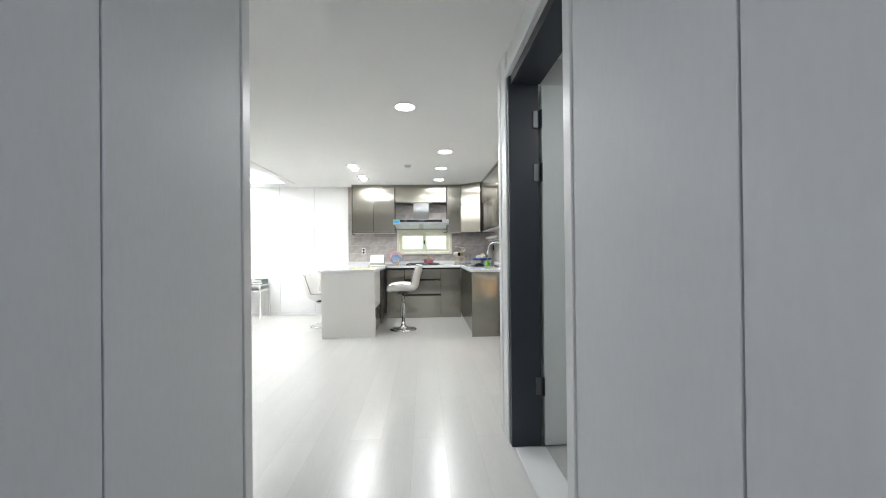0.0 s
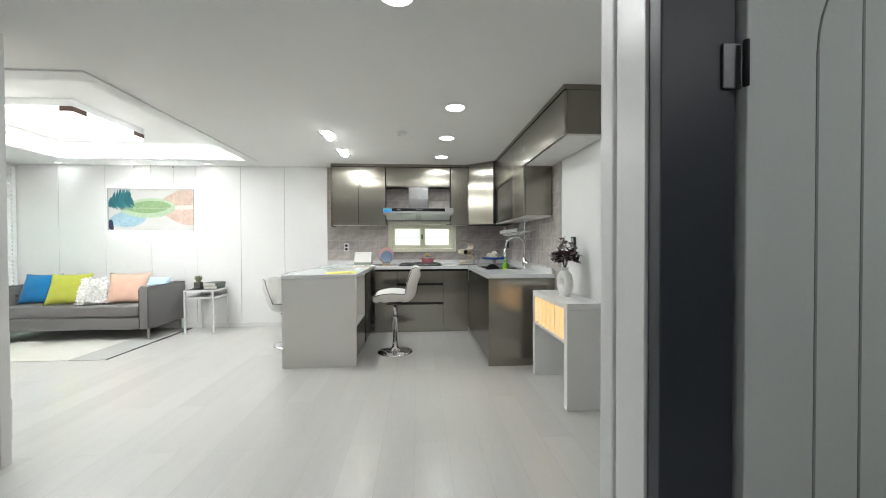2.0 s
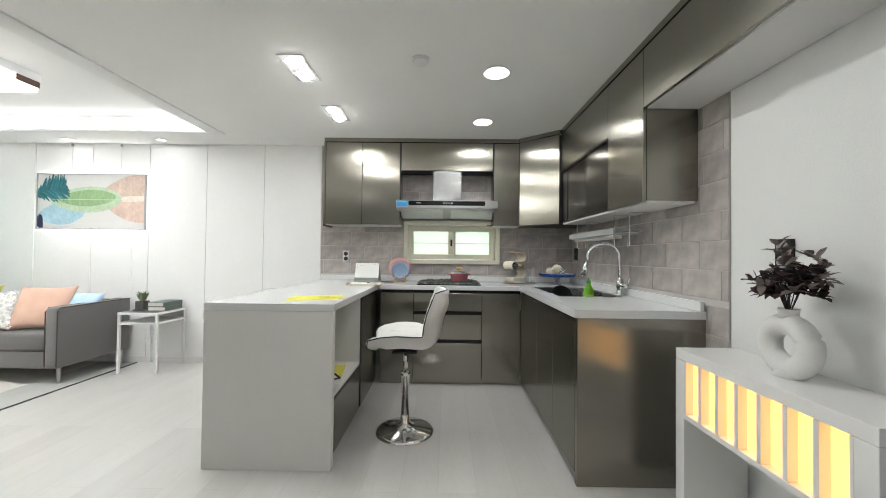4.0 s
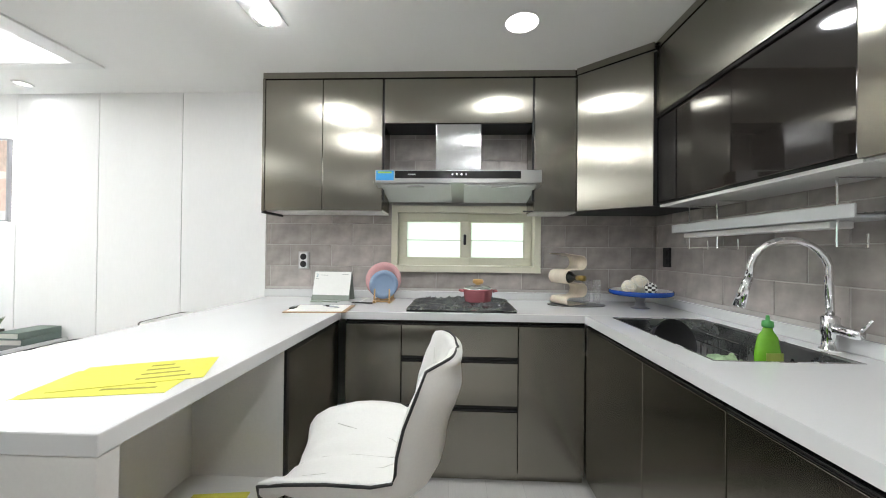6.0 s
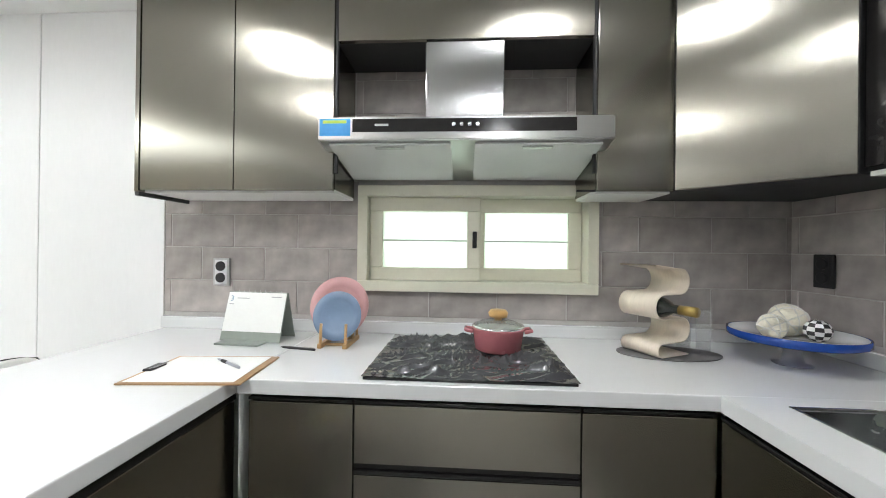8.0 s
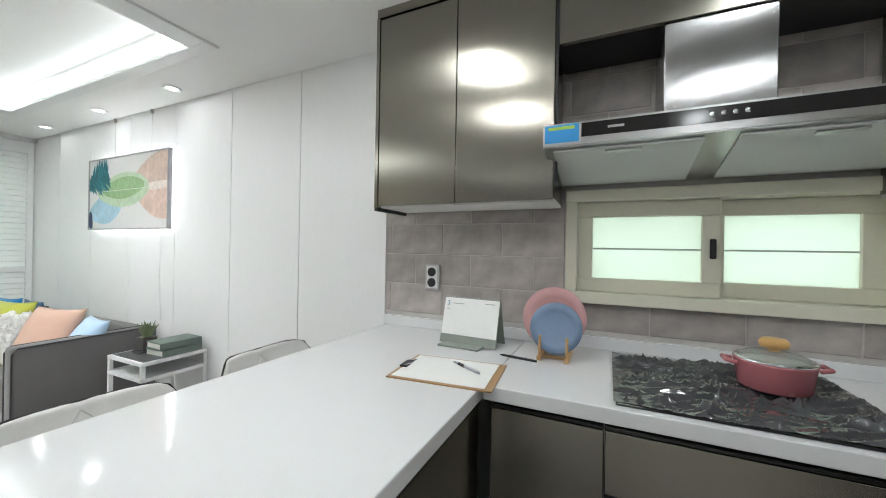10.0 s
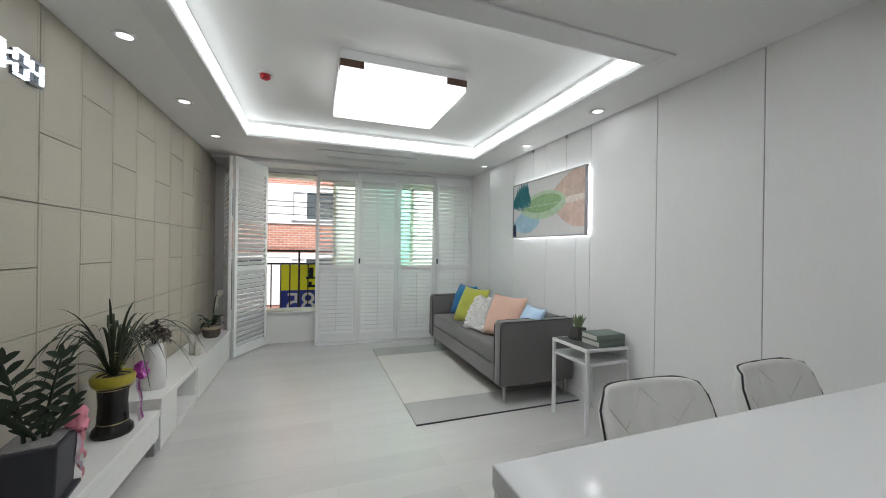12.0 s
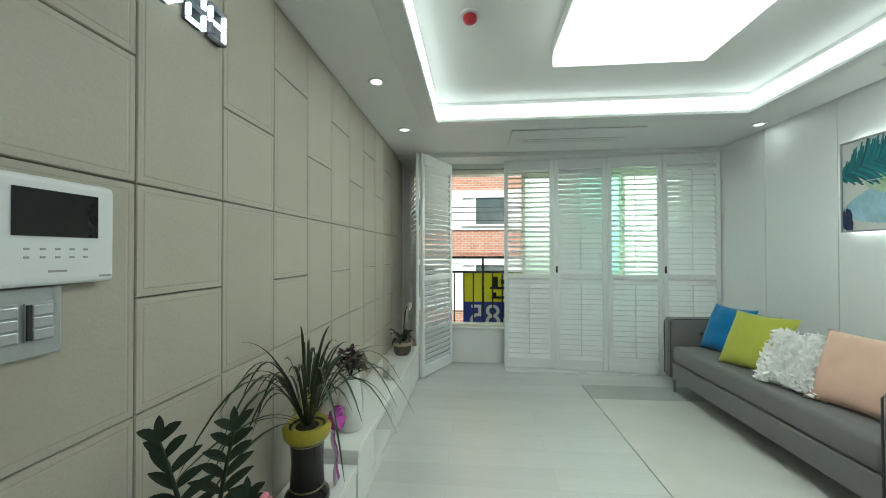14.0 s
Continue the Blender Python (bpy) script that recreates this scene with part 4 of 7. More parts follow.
for i in range(33):
    big = i % 8 == 3
    rr = 0.013 if big else 0.008
    y = 4.95 + 0.12 * i
    part("post" if big else "baluster", boxes((-3.95 - rr, -3.95 + rr, y - rr, y + rr, -0.1 if big else 0.245, 1.17 if big else 0.99), bevel=0.001, seg=1), BLACKMATT, rl)
structure("balcony_slab", boxes((-4.05, -3.66, 4.6, 9.2, -0.2, 0.0)), PLASTER, "concrete balcony ledge", "ledge")
BLUE = surf("blue_banner", (0.03, 0.05, 0.30), 0.6, var=0.08)
YEL = surf("yellow_banner", (0.85, 0.80, 0.03), 0.6, var=0.06)
bn = thing("banner", (-4.02, 6.6, 0.25), "yellow and blue printed banner tied outside the railing, seen from behind", "banner")
part("yellow_field", boxes((-4.02, -4.015, 6.02, 7.6, 0.62, 0.985)), YEL, bn)
part("blue_field", boxes((-4.02, -4.015, 6.02, 7.6, 0.26, 0.619)), BLUE, bn)
for dims in ((6.40, 6.46, 0.80, 0.94), (6.36, 6.62, 0.78, 0.81), (6.38, 6.60, 0.66, 0.69), (6.40, 6.44, 0.66, 0.74), (6.54, 6.58, 0.66, 0.74), (6.50, 6.62, 0.84, 0.90)):
    part("letter_bar", boxes((-4.0145, -4.011, dims[0], dims[1], dims[2], dims[3])), BLACKMATT, bn)


def text_mesh(body, size, depth):
    cu = bpy.data.curves.new("text", "FONT")
    cu.body, cu.size, cu.extrude = body, size, depth
    ob = bpy.data.objects.new("text", cu)
    me = bpy.data.meshes.new_from_object(ob)
    bpy.data.objects.remove(ob)
    bm = bmesh.new()
    bm.from_mesh(me)
    return bm


bm = text_mesh("585", 0.42, 0.001)
bm.transform(Matrix.Translation((-4.010, 6.05, 0.295)) @ Matrix(((0, 0, 1, 0), (1, 0, 0, 0), (0, 1, 0, 0), (0, 0, 0, 1))) @ Matrix.Translation((0.66, 0, 0)) @ Matrix.Scale(-1, 4, (1, 0, 0)))
bmesh.ops.recalc_face_normals(bm, faces=bm.faces[:])
part("number", bm, TRIM, bn, "white mirrored digits")

hs = thing("house", (-11.5, 7, -3), "red brick house with white bands across the street", "house")
FX = -11.0
part("wall", boxes((FX - 5, FX, -6, 20, -3, 7.5)), BRICK, hs)
for z0, z1 in ((1.98, 3.25), (-0.6, 1.05), (5.4, 6.3)):
    part("band", boxes((FX, FX + 0.04, -6, 20, z0, z1)), PLASTER, hs, "white rendered band")
part("roof", boxes((FX - 5.3, FX + 0.3, -6.3, 20.3, 7.5, 7.8)), PLASTER, hs)
PANE = surf("dark_window", (0.08, 0.095, 0.10), 0.08, var=0.2)
for k, y in enumerate((1.2, 3.5, 5.75, 8.4, 11.0)):
    for z0, z1 in ((2.15, 3.0), (-0.2, 0.85)):
        wf = part("window", boxes((FX + 0.041, FX + 0.09, y, y + 1.5, z0 - 0.06, z0), (FX + 0.041, FX + 0.09, y, y + 1.5, z1, z1 + 0.06), (FX + 0.041, FX + 0.09, y, y + 0.06, z0, z1),
                                  (FX + 0.041, FX + 0.09, y + 0.42, y + 0.48, z0, z1), (FX + 0.041, FX + 0.09, y + 1.44, y + 1.5, z0, z1)), TRIM, hs)
        part("pane", boxes((FX + 0.041, FX + 0.05, y + 0.06, y + 0.42, z0, z1)), PLASTER, wf)
        part("pane", boxes((FX + 0.041, FX + 0.05, y + 0.48, y + 1.44, z0, z1)), PANE, wf)
for z, dz in ((2.45, 0.1), (2.3, -0.1), (2.62, 0.04)):
    part("cable", tube([(FX + (0.0 if i in (0, 10) else 1.0), 0 + 1.4 * i, z + dz * i / 10 - 0.06 * math.sin(math.pi * i / 10)) for i in range(11)], 0.012, 6), BLACKMATT, hs)

# ---- living room: beige wall panels, clock, intercom, switch ----
tvw = structure("wall_panels_beige", boxes((-3.42, -3.415, 5.327, 5.345, 0, H)), BEIGE, "beige padded rectangular panels on the media wall", "wall panels")
PAN = {}


def panel_mesh(w, h):
    key = (round(w, 3), round(h, 3))
    if key not in PAN:
        bm = bmesh.new()
        rings = []
        for inset, y in ((0.0019, 0.0), (0.0019, 0.015), (0.0042, 0.018), (0.016, 0.018), (0.0185, 0.0171), (0.021, 0.0171), (0.0235, 0.0182)):
            rings.append([bm.verts.new(p) for p in ((inset, y, inset), (w - inset, y, inset), (w - inset, y, h - inset), (inset, y, h - inset))])
        for a, b in zip(rings, rings[1:]):
            for i in range(4):
                j = (i + 1) % 4
                bm.faces.new((a[i], a[j], b[j], b[i]))
        bm.faces.new(rings[-1])
        bmesh.ops.recalc_face_normals(bm, faces=bm.faces[:])
        PAN[key] = mesh_of("panel", bm, BEIGE)
    return PAN[key]


odd, even = [0.0, 0.28, 0.57, 0.853, 1.413, 1.72, H], [0.0, 0.57, 0.853, 1.135, 1.413, 2.0, H]
second = [0.0, 0.28, 0.57, 0.853, 1.135, 1.413, H]
x = 0.108
col = 0
while x > -3.4:
    x0 = max(x - 0.30, -3.415)
    zs = second if col == 1 else (odd if col % 2 == 0 else even)
    for z0, z1 in zip(zs, zs[1:]):
        piece("panel", panel_mesh(x - x0, z1 - z0), tvw, pose(x0, 5.327, z0))
    x -= 0.30
    col += 1

PLASTIC = surf("white_plastic", (0.78, 0.79, 0.80), 0.3, var=0.015, bump=0.0)
ic = thing("intercom", (0.0, 5.36, 1.185), "white wall intercom with a black screen", "intercom")
part("body", boxes((-0.113, 0.110, 5.346, 5.378, 1.185, 1.385), bevel=0.012, seg=3), PLASTIC, ic)
part("screen", boxes((-0.074, 0.066, 5.378, 5.380, 1.275, 1.36)), BLACKGLOSS, ic, "black screen")
GREYP = surf("grey_plastic", (0.35, 0.36, 0.36), 0.4)
for i in range(5):
    for j in range(2):
        part("key", boxes((-0.055 + 0.024 * i, -0.047 + 0.024 * i, 5.3782, 5.3795, 1.235 + 0.015 * j, 1.239 + 0.015 * j)), GREYP, ic)
part("logo", boxes((-0.103, -0.078, 5.3782, 5.3792, 1.196, 1.200)), GREYP, ic)
part("logo", boxes((-0.018, 0.012, 5.3782, 5.3792, 1.209, 1.213)), GREYP, ic)
sw = thing("light_switch", (0.01, 5.35, 1.055), "grey framed double rocker light switch", "light switch")
part("plate", boxes((-0.027, 0.107, 5.346, 5.358, 1.055, 1.182), bevel=0.003), surf("pewter_plate", (0.45, 0.46, 0.47), 0.35, 0.5), sw)
for x0 in (-0.010, 0.043):
    part("rocker_frame", boxes((x0, x0 + 0.044, 5.358, 5.362, 1.085, 1.155), bevel=0.001), surf("rocker_grey", (0.35, 0.36, 0.38), 0.3), sw)
    for k in range(3):
        part("rocker", boxes((x0 + 0.003, x0 + 0.034, 5.362, 5.366, 1.088 + 0.022 * k, 1.106 + 0.022 * k), bevel=0.001), surf("rocker_silver", (0.5, 0.51, 0.53), 0.3, 0.4), sw)
    part("rocker_side", boxes((x0 + 0.035, x0 + 0.043, 5.362, 5.366, 1.088, 1.152), bevel=0.001), BLACKMATT, sw)
# digital clock: lit and unlit bars of 13:04
ck = thing("digital_clock", (-0.30, 5.35, 1.91), "white digital wall clock showing 13:04", "clock")
SEGON = glow("clock_digit_light", (0.85, 0.93, 1.0), 0.95)
CLOCKDARK = surf("dark_clock_face", (0.06, 0.065, 0.08), 0.4)
SEGOFF = surf("clock_body", (0.30, 0.31, 0.35), 0.4)
WID, HEI, T = 0.068, 0.108, 0.0105
LIT = {"1": "bc", "3": "abgcd", "0": "abcdef", "4": "fgbc"}


def bars(x0, z0):
    """Bars of one digit seen from +y, where the reader's right is -x."""
    lo_, m0, m1, hi_ = z0 + T, z0 + HEI / 2 - T / 2, z0 + HEI / 2 + T / 2, z0 + HEI - T
    return {"a": (x0 - WID, x0, hi_, z0 + HEI), "d": (x0 - WID, x0, z0, lo_), "g": (x0 - WID, x0, m0, m1),
            "f": (x0 - T, x0, m1, hi_), "e": (x0 - T, x0, lo_, m0), "b": (x0 - WID, x0 - WID + T, m1, hi_), "c": (x0 - WID, x0 - WID + T, lo_, m0)}


CZ0 = 1.895
for ch, x0 in (("1", -0.115), ("3", -0.20), ("0", -0.318), ("4", -0.403)):
    seg = bars(x0, CZ0)
    face = part("digit_face", boxes((x0 - WID + 0.003, x0 - 0.003, 5.346, 5.356, CZ0 + 0.003, CZ0 + HEI - 0.003), bevel=0.002, seg=1), CLOCKDARK, ck, "dark digit face")
    for k in seg:
        p = seg[k]
        part("bar", boxes((p[0] + 0.001, p[1] - 0.001, 5.3562, 5.374, p[2] + 0.001, p[3] - 0.001), bevel=0.003, seg=1), SEGON if k in LIT[ch] else SEGOFF, face)
for z in (0.028, 0.068):
    part("colon_dot", boxes((-0.298, -0.288, 5.346, 5.374, CZ0 + z, CZ0 + z + 0.013), bevel=0.003), SEGON, ck)
part("link", boxes((-0.403, -0.183, 5.3455, 5.352, CZ0 + 0.049, CZ0 + 0.059)), SEGOFF, ck)

# ---- living room: media bench ----
LACQ = surf("white_lacquer", (0.78, 0.775, 0.76), 0.22, var=0.02, bump=0.003)
tv = thing("media_bench", (-0.6, 5.48, 0), "low white lacquered media bench", "bench")
part("top", boxes((-1.05, -0.13, 5.35, 5.61, 0.21, 0.25), bevel=0.003), LACQ, tv)
part("end_panel", boxes((-0.16, -0.131, 5.352, 5.608, 0.0, 0.209), bevel=0.002), LACQ, tv)
part("front", boxes((-1.04, -0.161, 5.588, 5.606, 0.085, 0.209), bevel=0.002), LACQ, tv)
part("foot", boxes((-1.03, -0.99, 5.56, 5.60, 0, 0.085), bevel=0.002), GREYP, tv)
tv = thing("media_bench", (-2.0, 5.48, 0), "longer white media bench with an open niche", "bench")
part("top", boxes((-2.96, -1.052, 5.35, 5.615, 0.276, 0.316), bevel=0.003), LACQ, tv)
part("end_panel", boxes((-1.08, -1.054, 5.352, 5.61, 0, 0.275)), LACQ, tv)
part("end_panel", boxes((-2.955, -2.93, 5.352, 5.61, 0, 0.275)), LACQ, tv)
part("niche_back", boxes((-1.78, -1.35, 5.36, 5.37, 0.05, 0.275)), LACQ, tv)
part("niche_side", boxes((-1.80, -1.78, 5.36, 5.60, 0.0, 0.275)), LACQ, tv)
part("niche_side", boxes((-1.35, -1.33, 5.36, 5.60, 0.0, 0.275)), LACQ, tv)
part("niche_floor", boxes((-1.78, -1.35, 5.36, 5.60, 0.04, 0.06)), LACQ, tv)
for x0, x1 in ((-1.33, -1.082), (-2.36, -1.80), (-2.928, -2.362)):
    part("drawer", boxes((x0 + 0.002, x1 - 0.002, 5.592, 5.61, 0.01, 0.272), bevel=0.002), LACQ, tv)
part("plinth", boxes((-1.78, -1.35, 5.592, 5.606, 0.0, 0.058)), LACQ, tv)

# ---- living room: sofa, rug, table ----
SOFA = surf("grey_upholstery", (0.145, 0.14, 0.138), 0.85, var=0.08, scale=8, fine=260, bump=0.05, sheen=0.3)
PIPING = surf("dark_piping", (0.05, 0.05, 0.052), 0.7)
SX_N, SX_F, SYF, SYB = -0.955, -2.80, 7.87, 8.56
so = thing("sofa", (-1.88, 8.2, 0), "grey upholstered sofa with slim metal legs on the rug", "sofa")
part("base", boxes((SX_F + 0.10, SX_N - 0.105, SYF + 0.005, SYB, 0.145, 0.29), bevel=0.012), SOFA, so)
part("seat", boxes((SX_F + 0.115, SX_N - 0.115, SYF, SYB - 0.12, 0.292, 0.435), bevel=0.028, seg=3), SOFA, so, smooth=True)
part("backrest", boxes((SX_F + 0.10, SX_N - 0.105, SYB - 0.13, SYB + 0.005, 0.29, 0.66), bevel=0.03, seg=3), SOFA, so, smooth=True)
for x0, x1 in ((SX_N - 0.11, SX_N), (SX_F, SX_F + 0.11)):
    arm = part("armrest", boxes((x0, x1, SYF - 0.01, SYB + 0.01, 0.145, 0.665), bevel=0.022, seg=3), SOFA, so, smooth=True)
    for x in (x0 + 0.004, x1 - 0.004):
        part("piping", tube([(x, SYF - 0.008, 0.17), (x, SYF - 0.008, 0.63), (x, SYF + 0.015, 0.661), (x, SYB, 0.664)], 0.0045, 6), PIPING, arm)
for x in (SX_F + 0.25, SX_F + 0.65, SX_F + 1.1, SX_F + 1.5):
    part("button", boxes((x - 0.012, x + 0.012, SYB - 0.139, SYB - 0.128, 0.53, 0.554), bevel=0.005), PIPING, so)
part("button", boxes((SX_F + 0.108, SX_F + 0.118, 8.10, 8.124, 0.53, 0.554), bevel=0.004), PIPING, so)
for x in (SX_N - 0.04, SX_F + 0.05):
    for y in (SYF + 0.05, SYB - 0.05):
        part("leg", tube([(x, y, 0.15), (x, y, 0.012)], [0.016, 0.010], 12), STEEL, so)


def pillow(name, at, w, h, d, m, label, tilt, turn, roll=0.0, ruffle=False):
    """A stuffed square cushion that leans back by tilt degrees."""
    p = thing(name, at, label, "cushion", "sofa cushions")
    bm = bmesh.new()
    n = 18
    sides = []
    for s in (1, -1):
        g = []
        for i in range(n + 1):
            row = []
            for j in range(n + 1):
                u, v = 2 * i / n - 1, 2 * j / n - 1
                f = max(0, (1 - abs(u) ** 2.6) * (1 - abs(v) ** 2.6)) ** 0.55
                pin = 1 - 0.09 * (1 - abs(u) ** 2) * (abs(v) ** 3) - 0.0
                pin2 = 1 - 0.09 * (1 - abs(v) ** 2) * (abs(u) ** 3)
                wr = 0.012 * noise.noise(Vector((u * 2.2 + at[0] * 7, v * 2.2, s)))
                if ruffle:
                    wr += 0.018 * noise.noise(Vector((u * 11, v * 11, s * 2 + 5)))
                row.append(bm.verts.new((u * w / 2 * pin2, s * (d / 2 * f + wr * f), (v * h / 2) * pin)))
            g.append(row)
        sides.append(g)
        for i in range(n):
            for j in range(n):
                q = (g[i][j], g[i + 1][j], g[i + 1][j + 1], g[i][j + 1])
                bm.faces.new(q if s < 0 else q[::-1])
    bmesh.ops.remove_doubles(bm, verts=bm.verts[:], dist=0.0015)
    bmesh.ops.recalc_face_normals(bm, faces=bm.faces[:])
    rot = Matrix.Translation((0, 0, h / 2 * math.cos(radians(tilt)) + 0.005)) @ pose(0, 0, 0, 0, 0, turn) @ pose(0, 0, 0, -tilt, 0, 0) @ pose(0, 0, 0, 0, roll, 0)
    bm.transform(rot)
    part("cover", bm, m, p, smooth=True, local=True)
    if ruffle:
        rg = random.Random(9)
        bm = bmesh.new()
        for k in range(520):
            u, v = rg.uniform(-0.95, 0.95), rg.uniform(-0.95, 0.95)
            f = ((1 - abs(u) ** 2.6) * (1 - abs(v) ** 2.6)) ** 0.55
            c = Vector((u * w / 2, -(d / 2 * f + 0.006), v * h / 2))
            a = rg.uniform(0, 6.28)
            r1, lift = rg.uniform(0.014, 0.024), rg.uniform(0.008, 0.022)
            e1 = Vector((math.cos(a), 0, math.sin(a)))
            e2 = Vector((-math.sin(a), 0, math.cos(a)))
            vs = [bm.verts.new(c + q) for q in (-e1 * r1, e2 * r1 * 0.6 - Vector((0, lift, 0)), e1 * r1 - Vector((0, lift * 1.3, 0)), -e2 * r1 * 0.6 - Vector((0, lift * 0.4, 0)))]
            bm.faces.new(vs[:3]), bm.faces.new((vs[0], vs[2], vs[3]))
        bm.transform(rot)
        part("ruffle", bm, m, p, "white cloth ruffles", local=True)
    return p


CL = dict(var=0.06, scale=8, fine=220, bump=0.05, sheen=0.2)
AZURE = surf("azure_cloth", (0.0, 0.17, 0.42), 0.85, **CL)
LIME = surf("lime_cloth", (0.42, 0.44, 0.06), 0.85, **CL)
IVORY = surf("ivory_cloth", (0.80, 0.79, 0.77), 0.85, **CL)
SALMON = surf("salmon_cloth", (0.62, 0.40, 0.31), 0.85, **CL)
SKYB = surf("sky_cloth", (0.45, 0.62, 0.80), 0.85, **CL)
NAVY = surf("blue_throw", (0.02, 0.10, 0.22), 0.85, **CL)
pillow("cushion", (-2.47, 8.18, 0.43), 0.40, 0.40, 0.13, AZURE, "bright blue square cushion on the sofa", 22, 8)
pillow("cushion", (-2.06, 8.10, 0.43), 0.42, 0.42, 0.14, LIME, "olive lime square cushion on the sofa", 26, 16)
pillow("cushion", (-1.69, 8.07, 0.43), 0.38, 0.36, 0.12, IVORY, "white ruffled cushion on the sofa", 30, 14, ruffle=True)
pillow("cushion", (-1.39, 8.13, 0.43), 0.44, 0.42, 0.14, SALMON, "salmon pink square cushion on the sofa", 26, 14)
pillow("cushion", (-1.15, 8.22, 0.43), 0.36, 0.37, 0.13, SKYB, "pale blue cushion leaning in the sofa corner", 32, -6)
pillow("cushion", (-2.36, 8.34, 0.47), 0.36, 0.30, 0.08, NAVY, "dark blue flat cushion against the sofa back", 10, 0)

RUGL = surf("cream_rug", (0.60, 0.59, 0.55), 0.95, var=0.08, fine=300, bump=0.08)
RUGG = surf("grey_rug_band", (0.40, 0.40, 0.385), 0.95, var=0.1, fine=300, bump=0.08)
rg_ = thing("rug", (-1.87, 7.85, 0), "flat cream rug with grey end bands", "rug")
part("field", boxes((-2.55, -1.231, 7.155, 8.55, 0.0, 0.009), bevel=0.002), RUGL, rg_)
part("band", boxes((-2.87, -2.551, 7.155, 8.55, 0.0, 0.009), bevel=0.002), RUGG, rg_, "grey end band")
part("band", boxes((-1.23, -0.868, 7.155, 8.55, 0.0, 0.009), bevel=0.002), RUGG, rg_, "grey end band")
part("edging", boxes((-0.867, -0.861, 7.155, 8.55, 0, 0.010)), PIPING, rg_)

st = thing("side_table", (-0.57, 8.38, 0), "white metal side table with a dark top", "side table")
TX0, TX1, TY0, TY1, TZ = -0.76, -0.385, 8.20, 8.57, 0.575
for x in (TX0, TX1 - 0.022):
    for y in (TY0, TY1 - 0.022):
        part("leg", boxes((x, x + 0.022, y, y + 0.022, 0, TZ - 0.024), bevel=0.002), TRIM, st)
for z in (TZ - 0.022, TZ - 0.115):
    part("rail", boxes((TX0, TX1, TY0, TY0 + 0.02, z, z + 0.02), (TX0, TX1, TY1 - 0.02, TY1, z, z + 0.02), (TX0, TX0 + 0.02, TY0 + 0.021, TY1 - 0.021, z, z + 0.02), (TX1 - 0.02, TX1, TY0 + 0.021, TY1 - 0.021, z, z + 0.02)), TRIM, st)
part("top", boxes((TX0 + 0.018, TX1 - 0.018, TY0 + 0.018, TY1 - 0.018, TZ - 0.012, TZ)), surf("charcoal_top", (0.06, 0.062, 0.065), 0.35), st, "dark charcoal top")
part("shelf", boxes((TX0 + 0.018, TX1 - 0.018, TY0 + 0.018, TY1 - 0.018, TZ - 0.108, TZ - 0.10)), TRIM, st)
GREENB = surf("sage_book_cover", (0.14, 0.18, 0.16), 0.6, var=0.08)
PAGES = surf("book_pages", (0.68, 0.67, 0.62), 0.9, fine=300, bump=0.06, stretch=(1, 1, 30))
for k, (z, w, dx) in enumerate(((TZ, 0.17, 0), (TZ + 0.042, 0.165, 0.005))):
    b_ = thing("book", (-0.49, 8.43, z), "thick sage green book lying on the side table", "book", "stacked books", turn=3 - 5 * k)
    part("cover", boxes((-w / 2, w / 2, -0.12, 0.12, 0.0, 0.004), (-w / 2, w / 2, -0.12, 0.12, 0.036, 0.04), (w / 2 - 0.004, w / 2, -0.12, 0.12, 0.004, 0.036), bevel=0.001, seg=1), GREENB, b_, local=True)
    part("pages", boxes((-w / 2 + 0.006, w / 2 - 0.005, -0.114, 0.114, 0.0045, 0.0355)), PAGES, b_, local=True)


def leaf_blade(bm, base, tip, width, droop, seg=6, up=Vector((0, 0, 1))):
    """One arched strap or oval leaf between base and tip."""
    base, tip = Vector(base), Vector(tip)
    d = tip - base
    side = d.cross(up)
    side = side.normalized() if side.length > 1e-4 else Vector((1, 0, 0))
    prev = None
    for i in range(seg + 1):
        t = i / seg
        c = base + d * t + Vector((0, 0, droop * (t - t * t) * 4))
        wdt = width * max(0.06, math.sin(math.pi * min(0.98, 0.12 + 0.86 * t)) ** 0.8)
        cur = (bm.verts.new(c - side * wdt), bm.verts.new(c - Vector((0, 0, wdt * 0.35))), bm.verts.new(c + side * wdt))
        if prev:
            bm.faces.new((prev[0], prev[1], cur[1], cur[0])), bm.faces.new((prev[1], prev[2], cur[2], cur[1]))
        prev = cur


LEAF = surf("dark_leaf", (0.014, 0.027, 0.012), 0.55, var=0.25, scale=12, bump=0.02)
LEAF2 = surf("strap_leaf", (0.022, 0.036, 0.014), 0.4, var=0.3, scale=10, bump=0.02)
SUCC = surf("succulent_leaf", (0.16, 0.20, 0.10), 0.5, var=0.25, scale=20)
SOIL = surf("soil", (0.05, 0.04, 0.035), 0.95, var=0.3, fine=120, bump=0.2)
pl = thing("potted_plant", (-0.66, 8.36, TZ), "small succulent in a dark glass pot on a tray", "potted plant")
part("tray", lathe([(0.065, 0), (0.075, 0.006), (0.073, 0.009), (0, 0.008)], 24), BLACKMATT, pl, local=True)
part("pot", boxes((-0.04, 0.04, -0.04, 0.04, 0.01, 0.09), bevel=0.004), surf("smoky_pot", (0.09, 0.085, 0.08), 0.2), pl, local=True)
bm = bmesh.new()
rq = random.Random(3)
for k in range(26):
    a, r_, z = rq.uniform(0, 6.28), rq.uniform(0.02, 0.065), rq.uniform(0.05, 0.10)
    b0 = (0.02 * math.cos(a), 0.02 * math.sin(a), 0.088)
    leaf_blade(bm, b0, (r_ * math.cos(a), r_ * math.sin(a), 0.09 + z), 0.008, 0.006, 4)
